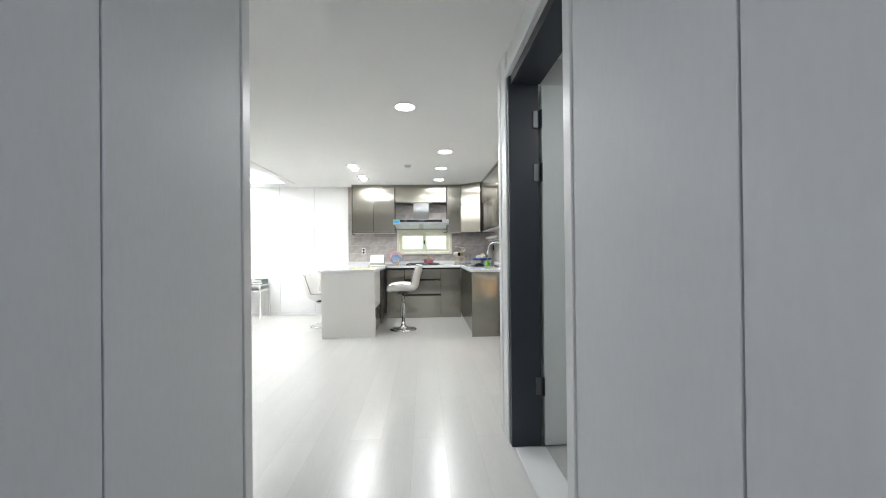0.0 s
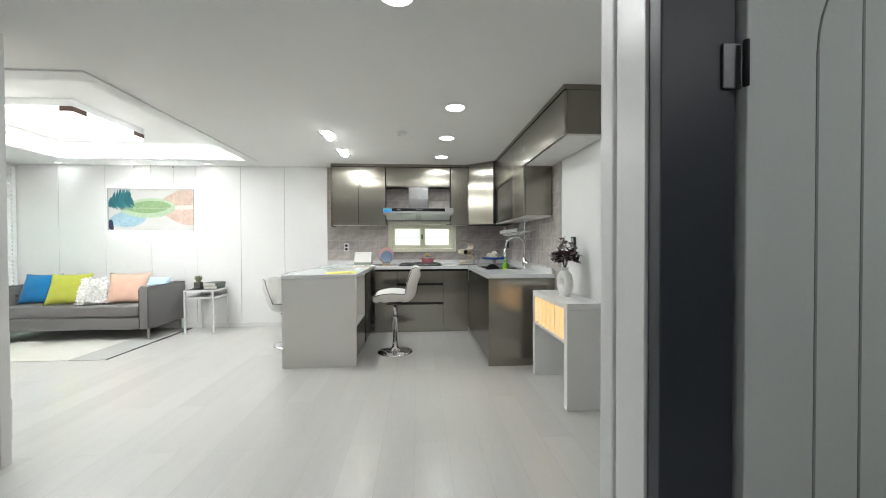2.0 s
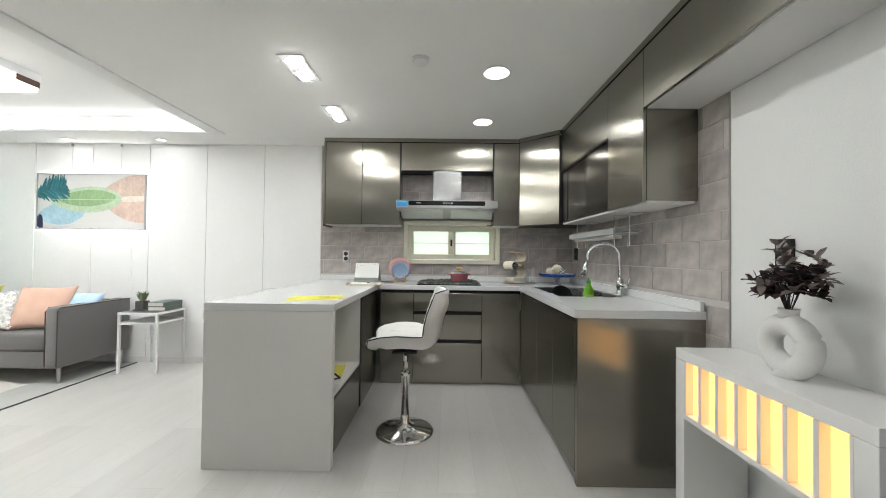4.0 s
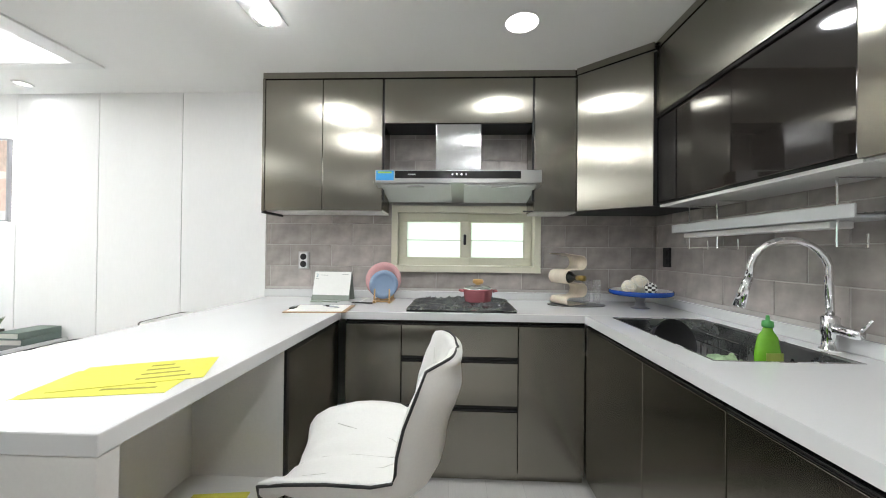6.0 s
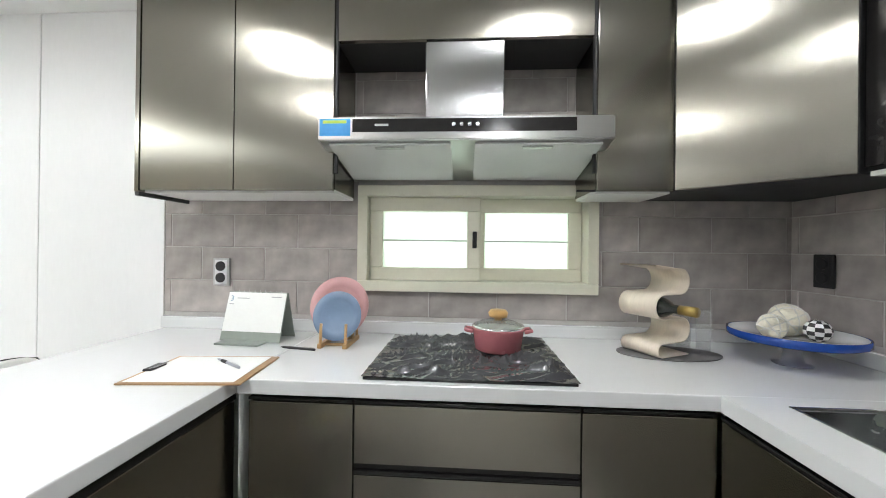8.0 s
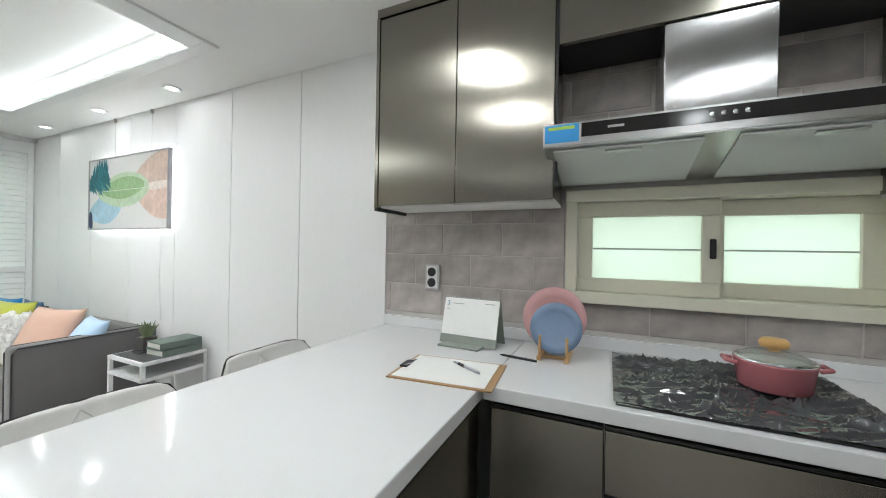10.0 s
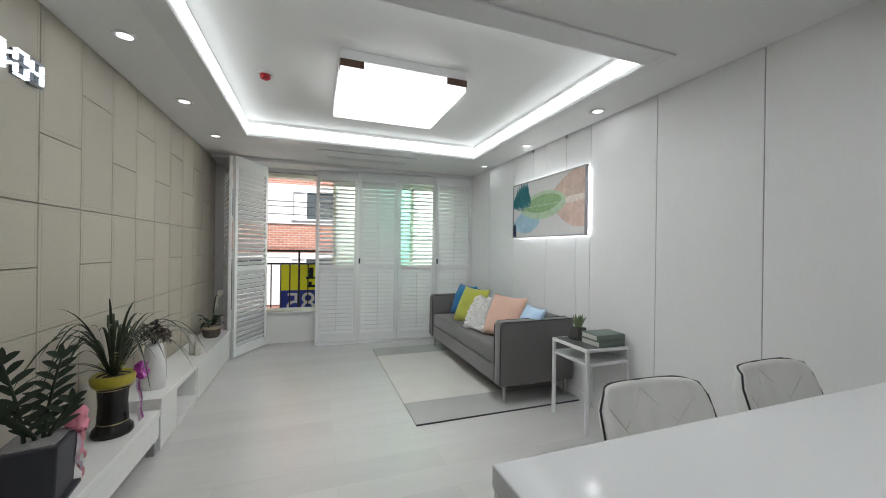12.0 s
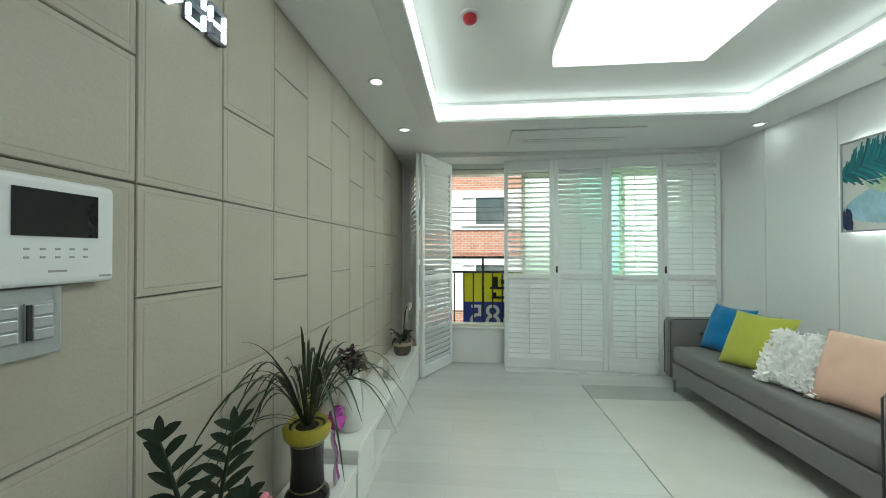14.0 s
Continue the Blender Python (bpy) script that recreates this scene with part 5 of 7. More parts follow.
part("leaves", bm, SUCC, pl, local=True)

# picture with its light halo and hanging wires
PX0, PX1, PZ0, PZ1 = -1.955, -0.815, 1.37, 1.95
pc = thing("picture", (-1.475, 8.57, PZ0), "framed feather picture with a lit edge behind it", "picture")
part("frame", boxes((PX0, PX0 + 0.01, 8.545, 8.575, PZ0, PZ1), (PX1 - 0.01, PX1, 8.545, 8.575, PZ0, PZ1), (PX0 + 0.0101, PX1 - 0.0101, 8.545, 8.575, PZ0, PZ0 + 0.01), (PX0 + 0.0101, PX1 - 0.0101, 8.545, 8.575, PZ1 - 0.01, PZ1)), surf("grey_frame_metal", (0.35, 0.35, 0.36), 0.4, 0.5), pc)
part("canvas", boxes((PX0 + 0.01, PX1 - 0.01, 8.552, 8.572, PZ0 + 0.01, PZ1 - 0.01)), surf("canvas_pale", (0.66, 0.65, 0.64), 0.7, var=0.04), pc)
PICLED = glow("picture_led", (0.95, 0.98, 1.0), 9)
for dims in ((PX0 + 0.04, PX1 - 0.01, 8.576, 8.590, PZ0 + 0.012, PZ0 + 0.022), (PX1 - 0.02, PX1 - 0.01, 8.576, 8.590, PZ0 + 0.022, PZ1 - 0.02), (PX0 + 0.04, PX1 - 0.02, 8.576, 8.590, PZ1 - 0.022, PZ1 - 0.012), (PX0 + 0.01, PX0 + 0.02, 8.576, 8.590, PZ0 + 0.03, PZ1 - 0.03)):
    part("led_edge", boxes(dims), PICLED, pc, "white led edge light")


def feather(x0, z0, x1, z1, width, y, n=64, fringe=0.035, slant=0.3):
    """A feather lying in the canvas plane from quill to tip, made of single slanting barbs."""
    bm = bmesh.new()
    a, b = Vector((x0, 0, z0)), Vector((x1, 0, z1))
    d = b - a
    s = Vector((-d.z, 0, d.x)).normalized()
    e = d.normalized()
    rf = random.Random(int(abs(x0 * 100) + abs(z0 * 1000)))
    lo_x, hi_x, lo_z, hi_z = PX0 + 0.0115, PX1 - 0.0115, PZ0 + 0.0115, PZ1 - 0.0115
    step = d.length / n
    for i in range(n + 1):
        t = i / n
        c = a + d * t
        for sg in (1, -1):
            reach = width * math.sin(math.pi * (0.03 + 0.94 * t)) ** 0.62 * (1 + fringe * rf.uniform(-1, 1))
            tip = c + s * sg * reach + e * reach * rf.uniform(slant - 0.04, slant + 0.04)
            mid_ = (c + tip) / 2 + e * reach * 0.06
            w0, w1 = step * 0.8, step * 0.9
            row = [(c - e * w0), (c + e * w0), (mid_ + e * w1), (mid_ - e * w1), (tip + e * w1 * 0.8), (tip - e * w1 * 0.8)]
            yy = y - 0.0003 * rf.random()
            v = [bm.verts.new((min(max(p.x, lo_x), hi_x), yy, min(max(p.z, lo_z), hi_z))) for p in row]
            bm.faces.new((v[0], v[1], v[2], v[3]))
            bm.faces.new((v[3], v[2], v[4], v[5]))
    bmesh.ops.dissolve_degenerate(bm, edges=bm.edges[:], dist=1e-5)
    return bm


def fcol(name, c, vary=0.22):
    """Watercolour tone that differs from barb to barb and fades in soft clouds."""
    m = surf(name, c, 0.7, var=0.16, scale=7, fine=30, bump=0.0)
    n, l = m.node_tree.nodes, m.node_tree.links
    geo = n.new("ShaderNodeNewGeometry")
    mr_ = n.new("ShaderNodeMapRange")
    mr_.inputs["To Min"].default_value, mr_.inputs["To Max"].default_value = 1 - vary, 1 + vary
    l.new(geo.outputs["Random Per Island"], mr_.inputs["Value"])
    sc = n.new("ShaderNodeVectorMath")
    sc.operation = "SCALE"
    b_ = n["Principled BSDF"]
    l.new(b_.inputs["Base Color"].links[0].from_socket, sc.inputs[0])
    l.new(mr_.outputs[0], sc.inputs["Scale"])
    l.new(sc.outputs[0], b_.inputs["Base Color"])
    return m


# pale under-feathers first, then the stronger ones over them
part("feather", feather(-1.30, 1.70, -0.74, 1.86, 0.135, 8.5514), fcol("beige_feather", (0.60, 0.46, 0.39), 0.05), pc)
part("feather", feather(-1.24, 1.66, -0.72, 1.52, 0.125, 8.5509), fcol("rose_feather", (0.66, 0.49, 0.42), 0.05), pc)
part("feather", feather(-1.18, 1.68, -0.76, 1.70, 0.03, 8.5505), fcol("cream_feather", (0.74, 0.66, 0.60), 0.06), pc)
part("feather", feather(-1.94, 1.50, -1.46, 1.57, 0.12, 8.5502), fcol("blue_feather", (0.36, 0.54, 0.64), 0.05), pc)
part("feather", feather(-1.80, 1.67, -1.08, 1.69, 0.135, 8.5498), fcol("pale_green_feather", (0.46, 0.58, 0.42), 0.05), pc)
part("feather", feather(-1.72, 1.68, -1.14, 1.71, 0.085, 8.5494), fcol("green_feather", (0.28, 0.43, 0.22), 0.1), pc)
part("feather", feather(-1.98, 1.72, -1.66, 1.83, 0.125, 8.5490, 44, 0.35, 0.7), fcol("teal_feather", (0.025, 0.16, 0.19), 0.4), pc)
part("feather", feather(-1.97, 1.44, -1.89, 1.45, 0.075, 8.5486, 20), fcol("navy_feather", (0.02, 0.03, 0.08)), pc)
part("quill", boxes((-1.80, -0.98, 8.5478, 8.5484, 1.6785, 1.6815)), PENPANEL, pc)
for x in (-1.63, -1.11):
    part("hook", boxes((x - 0.008, x + 0.008, 8.575, 8.592, H - 0.035, H - 0.005), bevel=0.002), STEEL, pc)
    part("wire", tube([(x, 8.586, H - 0.03), (x, 8.586, PZ1)], 0.0012, 5), STEEL, pc)
part("cord", tube([(-0.98, 8.590, PZ0 + 0.02), (-0.985, 8.588, 1.0), (-0.96, 8.588, 0.7)], 0.003, 6), PLASTIC, pc)


# ---- bar stools ----
SEAMW = surf("stitched_seam", (0.60, 0.59, 0.56), 0.6)
STOOLW = surf("white_leatherette", (0.74, 0.735, 0.71), 0.42, var=0.03, fine=120, bump=0.02)


def bar_stool(at, turn, label, low=0.0):
    """Shell stool that faces local -x, on a chrome foot."""
    s = thing("bar_stool", at, label, "bar stool", "bar stools", turn)
    part("foot", lathe([(0.19, 0), (0.192, 0.006), (0.17, 0.016), (0.09, 0.026), (0.045, 0.04), (0.03, 0.07), (0.027, 0.11)], 40), CHROME, s, smooth=True, local=True)
    part("sleeve", lathe([(0.027, 0.11), (0.027, 0.36), (0.030, 0.362), (0.030, 0.385), (0.018, 0.388)], 24), CHROME, s, smooth=True, local=True)
    part("piston", lathe([(0.016, 0.37), (0.016, 0.545 - low)], 20), CHROME, s, smooth=True, local=True)
    part("plate", boxes((-0.08, 0.08, -0.08, 0.08, 0.525 - low, 0.54 - low), bevel=0.004), BLACKMATT, s, local=True)
    part("lever", tube([(0.0, 0.05, 0.53 - low), (0.02, 0.17, 0.52 - low)], 0.005, 8), CHROME, s, local=True)
    # centre line of the seat and back, with half widths
    cl = [(-0.205, 0.568, 0.15), (-0.19, 0.585, 0.18), (-0.12, 0.608, 0.21), (-0.03, 0.618, 0.22), (0.07, 0.612, 0.215), (0.135, 0.615, 0.195), (0.168, 0.655, 0.18), (0.178, 0.72, 0.19),
          (0.195, 0.79, 0.205), (0.222, 0.86, 0.20), (0.24, 0.905, 0.178), (0.245, 0.925, 0.15)]
    cl = [(x, z - low, w_ * (1.0 + 0.14 * max(0, min(1, (z - 0.62) / 0.1)))) for x, z, w_ in cl]
    nu, nv = len(cl), 12
    bm = bmesh.new()
    inner, outer = [], []
    for i, (x, z, w_) in enumerate(cl):
        p0, p1 = cl[max(i - 1, 0)], cl[min(i + 1, nu - 1)]
        tx, tz = p1[0] - p0[0], p1[1] - p0[1]
        ln = math.hypot(tx, tz)
        nx, nz = -tz / ln, tx / ln
        ri, ro = [], []
        th = 0.055 if 1 < i < nu - 2 else 0.03
        for j in range(nv + 1):
            v = 2 * j / nv - 1
            lift = 0.055 * abs(v) ** 2.4 * (1 if 0 < i < nu - 1 else 0.5)
            quilt = -0.010 * math.exp(-((v - 0.0) / 0.09) ** 2) - 0.007 * math.exp(-(((abs(v) - 0.15 - 0.16 * (i % 6)) / 0.10) ** 2))
            c = lift + quilt
            ri.append(bm.verts.new((x + nx * c, v * w_, z + nz * c)))
            rim = 1 - abs(v) ** 6
            ro.append(bm.verts.new((x - nx * (th * rim - lift * 0.9 + 0.006), v * (w_ + 0.004), z - nz * (th * rim - lift * 0.9 + 0.006))))
        inner.append(ri), outer.append(ro)
    for g, flip in ((inner, False), (outer, True)):
        for i in range(nu - 1):
            for j in range(nv):
                q = (g[i][j], g[i][j + 1], g[i + 1][j + 1], g[i + 1][j])
                bm.faces.new(q[::-1] if flip else q)
    loop_i = [inner[i][0] for i in range(nu)] + [inner[-1][j] for j in range(1, nv + 1)] + [inner[i][nv] for i in range(nu - 2, -1, -1)] + [inner[0][j] for j in range(nv - 1, 0, -1)]
    loop_o = [outer[i][0] for i in range(nu)] + [outer[-1][j] for j in range(1, nv + 1)] + [outer[i][nv] for i in range(nu - 2, -1, -1)] + [outer[0][j] for j in range(nv - 1, 0, -1)]
    rim_pts = [((a.co + b.co) / 2).copy() for a, b in zip(loop_i, loop_o)]
    for p in rim_pts:
        p.y *= 1.035
    for j in range(1, nv):
        rim_pts[nu - 1 + j].z += 0.006
        rim_pts[-j].x -= 0.006
    for k in range(len(loop_i)):
        m_ = (k + 1) % len(loop_i)
        bm.faces.new((loop_i[k], loop_i[m_], loop_o[m_], loop_o[k]))
    lines = [[inner[i][6].co.copy() for i in range(1, 6)], [inner[5][6].co.copy(), inner[4][4].co.copy(), inner[2][2].co.copy()], [inner[5][6].co.copy(), inner[4][8].co.copy(), inner[2][10].co.copy()],
             [inner[6][6].co.copy(), inner[7][5].co.copy(), inner[8][3].co.copy(), inner[9][1].co.copy()], [inner[6][6].co.copy(), inner[7][7].co.copy(), inner[8][9].co.copy(), inner[9][11].co.copy()],
             [inner[10][6].co.copy(), inner[9][5].co.copy(), inner[8][3].co.copy()], [inner[10][6].co.copy(), inner[9][7].co.copy(), inner[8][9].co.copy()]]
    bmesh.ops.recalc_face_normals(bm, faces=bm.faces[:])
    bmesh.ops.subdivide_edges(bm, edges=bm.edges[:], cuts=1, use_grid_fill=True, smooth=0.6)
    shell = part("shell", bm, STOOLW, s, smooth=True, local=True)
    for pts in lines:
        part("seam", tube(pts, 0.0014, 6), SEAMW, shell, smooth=True, local=True)
    part("piping", tube(rim_pts, 0.0038, 8, closed=True), BLACKMATT, s, "black piping", smooth=True, local=True)
    return s


bar_stool((2.05, 7.21, 0), 0, "white leatherette bar stool with black piping on a chrome foot", 0.005)
bar_stool((0.82, 7.58, 0), 178, "white leatherette bar stool lowered beside the peninsula", 0.155)
bar_stool((0.86, 8.19, 0), 183, "white leatherette bar stool beside the wall end of the peninsula", 0.132)

# ---- console with light slots, ring vase ----
cn = thing("console_table", (3.475, 6.085, 0), "white console table with glowing amber slots", "console table")
CX0, CX1, CY0, CY1, CZ = 3.333, 3.605, 5.712, 6.464, 0.75
part("top", boxes((CX0, CX1, CY0, CY1, CZ - 0.045, CZ), bevel=0.002), LACQ, cn)
part("leg", boxes((CX0, CX1, CY0, CY0 + 0.055, 0, CZ - 0.046), bevel=0.002), LACQ, cn)
part("leg", boxes((CX0, CX1, CY1 - 0.055, CY1, 0, CZ - 0.046), bevel=0.002), LACQ, cn)
part("bottom_rail", boxes((CX0, CX1 - 0.01, CY0 + 0.056, CY1 - 0.056, 0.46, 0.48)), LACQ, cn)
part("back", boxes((CX1 - 0.02, CX1 - 0.005, CY0 + 0.056, CY1 - 0.056, 0.48, CZ - 0.046)), LACQ, cn)
part("light_panel", boxes((CX0 + 0.035, CX0 + 0.04, CY0 + 0.056, CY1 - 0.056, 0.481, CZ - 0.047)), WARMLED, cn, "glowing amber panel")
span = (CY1 - CY0 - 0.112) / 7
for i in range(8):
    y = CY0 + 0.056 + span * i
    part("slat", boxes((CX0 + 0.001, CX0 + 0.034, max(y - 0.008, CY0 + 0.056), min(y + 0.008, CY1 - 0.056), 0.481, CZ - 0.047)), LACQ, cn)
vs = thing("vase", (3.47, 6.08, CZ), "white ring-shaped ceramic vase with dark dried flowers", "vase")
CER = surf("matt_ceramic", (0.72, 0.71, 0.69), 0.6, var=0.03, fine=150, bump=0.03)
part("ring", tube([(0, 0.072 * math.cos(2 * math.pi * k / 36), 0.105 + 0.072 * math.sin(2 * math.pi * k / 36)) for k in range(36)], 0.036, 16, closed=True), CER, vs, smooth=True, local=True)
part("base", lathe([(0.04, 0), (0.045, 0.004), (0.03, 0.03), (0, 0.032)], 24), CER, vs, smooth=True, local=True)
part("neck", lathe([(0.03, 0.195), (0.026, 0.215), (0.03, 0.23), (0.024, 0.228), (0.022, 0.21)], 24), CER, vs, smooth=True, local=True)
PLUM = surf("dried_plum_petal", (0.05, 0.025, 0.03), 0.8, var=0.4, scale=15)
DUSTY = surf("dusty_leaf", (0.20, 0.16, 0.15), 0.8, var=0.4, scale=15)


def bouquet(parent, z, r, h, count, m, seed, size):
    rb = random.Random(seed)
    bm = bmesh.new()
    for k in range(count):
        a, t = rb.uniform(0, 6.28), rb.random() ** 0.6
        c = Vector((r * t * math.cos(a), r * t * math.sin(a), z + h * (0.35 + 0.65 * rb.random()) * (1 - 0.4 * t)))
        for q in range(5):
            d = Vector((rb.uniform(-1, 1), rb.uniform(-1, 1), rb.uniform(-0.4, 1))).normalized() * size * rb.uniform(0.6, 1.3)
            leaf_blade(bm, c, c + d, size * 0.32, size * 0.15, 3)
    part("bouquet", bm, m, parent, local=True)
    bm = bmesh.new()
    for k in range(9):
        a = rb.uniform(0, 6.28)
        tube([(0, 0, z - 0.02), (0.4 * r * math.cos(a), 0.4 * r * math.sin(a), z + h * 0.5)], 0.0018, 5, bm)
    part("stems", bm, SOIL, parent, local=True)


bouquet(vs, 0.225, 0.095, 0.19, 46, PLUM, 5, 0.042)
bouquet(vs, 0.235, 0.10, 0.24, 22, DUSTY, 6, 0.04)
ot = thing("socket", (3.612, 6.245, 1.165), "black-faced double wall socket", "socket", "sockets")
part("plate", boxes((3.604, 3.6195, 6.21, 6.28, 1.105, 1.225), bevel=0.003), BLACKMATT, ot)
for z in (1.137, 1.193):
    bm = lathe([(0.024, 0), (0.024, 0.004), (0.018, 0.004), (0.016, 0.001), (0, 0.001)], 20)
    bm.transform(Matrix.Translation((3.604, 6.245, z)) @ Matrix.Rotation(radians(-90), 4, "Y"))
    part("outlet", bm, GREYP, ot)


def back_socket(x, y, z, m, plate, label):
    o = thing("socket", (x, y, z), label, "socket", "sockets")
    o.matrix_basis = m
    part("plate", boxes((-0.036, 0.036, -0.012, 0.0, -0.06, 0.06), bevel=0.003), plate, o, local=True)
    part("insert", boxes((-0.027, 0.027, -0.014, -0.0121, -0.052, 0.052), bevel=0.0008, seg=1), BLACKMATT if plate == BLACKMATT else PLASTIC, o, local=True)
    for dz in (-0.025, 0.025):
        bm = lathe([(0.021, 0), (0.021, 0.004), (0.017, 0.005), (0, 0.005)], 20)
        bm.transform(Matrix.Translation((0, -0.0142, dz)) @ Matrix.Rotation(radians(90), 4, "X"))
        part("outlet", bm, BLACKMATT, o, local=True)


back_socket(1.268, 8.590, 1.125, pose(1.268, 8.591, 1.125), surf("socket_steel", (0.55, 0.55, 0.55), 0.35, 0.6), "steel-framed socket with two black outlets")
back_socket(3.61, 8.45, 1.17, pose(3.611, 8.45, 1.172, 0, 0, -90), BLACKMATT, "dark-framed socket with two black outlets")

# ---- plants and vases on the bench ----
POTG = surf("dark_stoneware", (0.035, 0.037, 0.046), 0.5, var=0.08)
PINK = surf("pink_ribbon", (0.72, 0.25, 0.32), 0.35, var=0.12)
MAG = surf("magenta_ribbon", (0.42, 0.05, 0.36), 0.3, var=0.15)
LILAC = surf("lilac_ribbon", (0.55, 0.45, 0.55), 0.4, var=0.15)
YELR = surf("yellow_foil", (0.42, 0.36, 0.04), 0.3, var=0.15)
GRAVEL = surf("grey_gravel", (0.22, 0.21, 0.21), 0.8, var=0.3, fine=90, bump=0.3)


def ribbon(parent, name, pts, width, m, side=Vector((1, 0, 0))):
    bm = bmesh.new()
    prev = None
    for p in pts:
        cur = (bm.verts.new(Vector(p) - side * width / 2), bm.verts.new(Vector(p) + side * width / 2))
        if prev:
            bm.faces.new((prev[0], prev[1], cur[1], cur[0]))
        prev = cur
    bmesh.ops.solidify(bm, geom=bm.faces[:], thickness=0.0006)
    return part(name, bm, m, parent, local=True)


def bow(parent, at, size, m, seed):
    rb = random.Random(seed)
    bm = bmesh.new()
    for k in range(11):
        a = 2 * math.pi * k / 11 + rb.uniform(-0.2, 0.2)
        d = Vector((math.cos(a), 0.5 + 0.4 * rb.random(), math.sin(a))) * size
        n_ = Vector((-math.sin(a), 0, math.cos(a))) * size * 0.32
        prev = None
        for i in range(9):
            t = math.pi * i / 8
            c = Vector(at) + d * math.sin(t) * 0.8 + Vector((0, 1, 0)) * size * 0.35 * math.sin(2 * t)
            cur = (bm.verts.new(c - n_ * (0.4 + math.sin(t))), bm.verts.new(c + n_ * (0.4 + math.sin(t))))
            if prev:
                bm.faces.new((prev[0], prev[1], cur[1], cur[0]))
            prev = cur
    part("bow", bm, m, parent, smooth=True, local=True)


zz = thing("potted_plant", (-0.25, 5.48, 0.25), "glossy dark plant in a square grey pot with pink bow", "potted plant", turn=8)
part("saucer", boxes((-0.10, 0.10, -0.10, 0.10, 0.0, 0.016), bevel=0.004), POTG, zz, local=True)
bm = boxes((-0.082, 0.082, -0.082, 0.082, 0.016, 0.235), bevel=0.006)
for v in bm.verts:
    k = 1.0 + 0.12 * (v.co.z - 0.016) / 0.22
    v.co.x *= k
    v.co.y *= k
part("pot", bm, POTG, zz, local=True)
part("gravel", boxes((-0.078, 0.078, -0.078, 0.078, 0.2355, 0.243), bevel=0.003), GRAVEL, zz, local=True)
rz = random.Random(12)
EX = Vector((-0.5, 0.87, 0))          # the plant's fronds lie mostly in this plane
for off, lean, hh, n in ((-0.03, -0.07, 0.33, 8), (0.02, 0.05, 0.31, 8), (0.0, -0.10, 0.15, 5), (0.03, 0.07, 0.13, 4)):
    fwd = Vector((rz.uniform(0.0, 0.05), rz.uniform(0.0, 0.04), 0))
    pts = [Vector((0, 0, 0.23 + hh * i / n)) + EX * (off + lean * (i / n) ** 1.4) + fwd * (i / n) for i in range(n + 1)]
    stem = part("stem", tube(pts, [0.0075 - 0.004 * i / n for i in range(n + 1)], 8), LEAF, zz, smooth=True, local=True)
    for i in range(1 if hh < 0.25 else 2, n + 1):
        for sg in (-1, 1):
            ln = 0.088 * (1.0 - 0.35 * (i / n) ** 2) * rz.uniform(0.9, 1.1)
            d = (EX * sg + Vector((rz.uniform(-0.35, 0.35), rz.uniform(-0.1, 0.35), 0.45 + 0.5 * i / n))).normalized() * ln
            bm = bmesh.new()
            leaf_blade(bm, pts[i], pts[i] + d, 0.0115, 0.006, 5, Vector((0.75, 0.5, 0.45)))
            part("leaf", bm, LEAF, stem, local=True)
    bm = bmesh.new()
    leaf_blade(bm, pts[-1], pts[-1] + Vector((0, 0, 0.06)), 0.010, 0.004, 5, Vector((0.75, 0.5, 0.45)))
    part("leaf", bm, LEAF, stem, local=True)
bow(zz, (-0.10, 0.06, 0.26), 0.06, PINK, 2)
for dx, l_ in ((-0.105, 0.24), (-0.085, 0.20), (-0.125, 0.17)):
    ribbon(zz, "ribbon", [(dx - 0.012 * math.sin(i), 0.095 + 0.008 * math.cos(1.7 * i), 0.25 - l_ * i / 8) for i in range(9)], 0.028, PINK if dx != -0.085 else LILAC)

cy = thing("potted_plant", (-0.80, 5.485, 0.25), "long-leaved orchid in a tall black pot", "potted plant")
part("pot", lathe([(0.084, 0), (0.088, 0.012), (0.084, 0.035), (0.066, 0.055), (0.061, 0.16), (0.068, 0.27), (0.075, 0.30), (0.068, 0.305), (0.056, 0.295), (0, 0.293)], 32), BLACKGLOSS, cy, "black glazed tall pot", smooth=True, local=True)
for z in (0.06, 0.235):
    part("band", lathe([(0.0645, z), (0.0675, z + 0.004), (0.0655, z + 0.008)], 32), surf("gold_band", (0.30, 0.26, 0.14), 0.35, 0.8), cy, local=True)
part("soil", lathe([(0, 0.296), (0.05, 0.297), (0, 0.31)], 20), SOIL, cy, local=True)
bm = bmesh.new()
rc = random.Random(21)
for k in range(44):
    a = rc.uniform(0, 6.28)
    reach, hh = rc.uniform(0.16, 0.60), rc.uniform(0.18, 0.44)
    dy = max(math.sin(a) * reach * 0.75, -0.11)
    leaf_blade(bm, (0.018 * math.cos(a), 0.018 * math.sin(a), 0.30), (reach * math.cos(a), dy, 0.30 + hh - reach * 0.45), 0.0065, 0.04 + reach * 0.32, 10)
for dx, dy, dz in ((0.60, -0.06, 0.13), (0.55, -0.03, 0.03), (0.46, -0.08, 0.10), (0.28, -0.09, 0.40), (-0.10, 0.28, 0.30), (-0.15, 0.32, 0.18), (0.02, 0.30, 0.24), (0.06, 0.24, 0.34), (-0.30, 0.06, 0.20), (-0.34, 0.02, 0.24), (0.10, 0.02, 0.42), (-0.16, 0.03, 0.37)):
    leaf_blade(bm, (0.01, 0, 0.30), (dx, dy, 0.30 + dz), 0.006, 0.09, 12)
part("leaves", bm, LEAF2, cy, "long arching strap leaves", local=True)
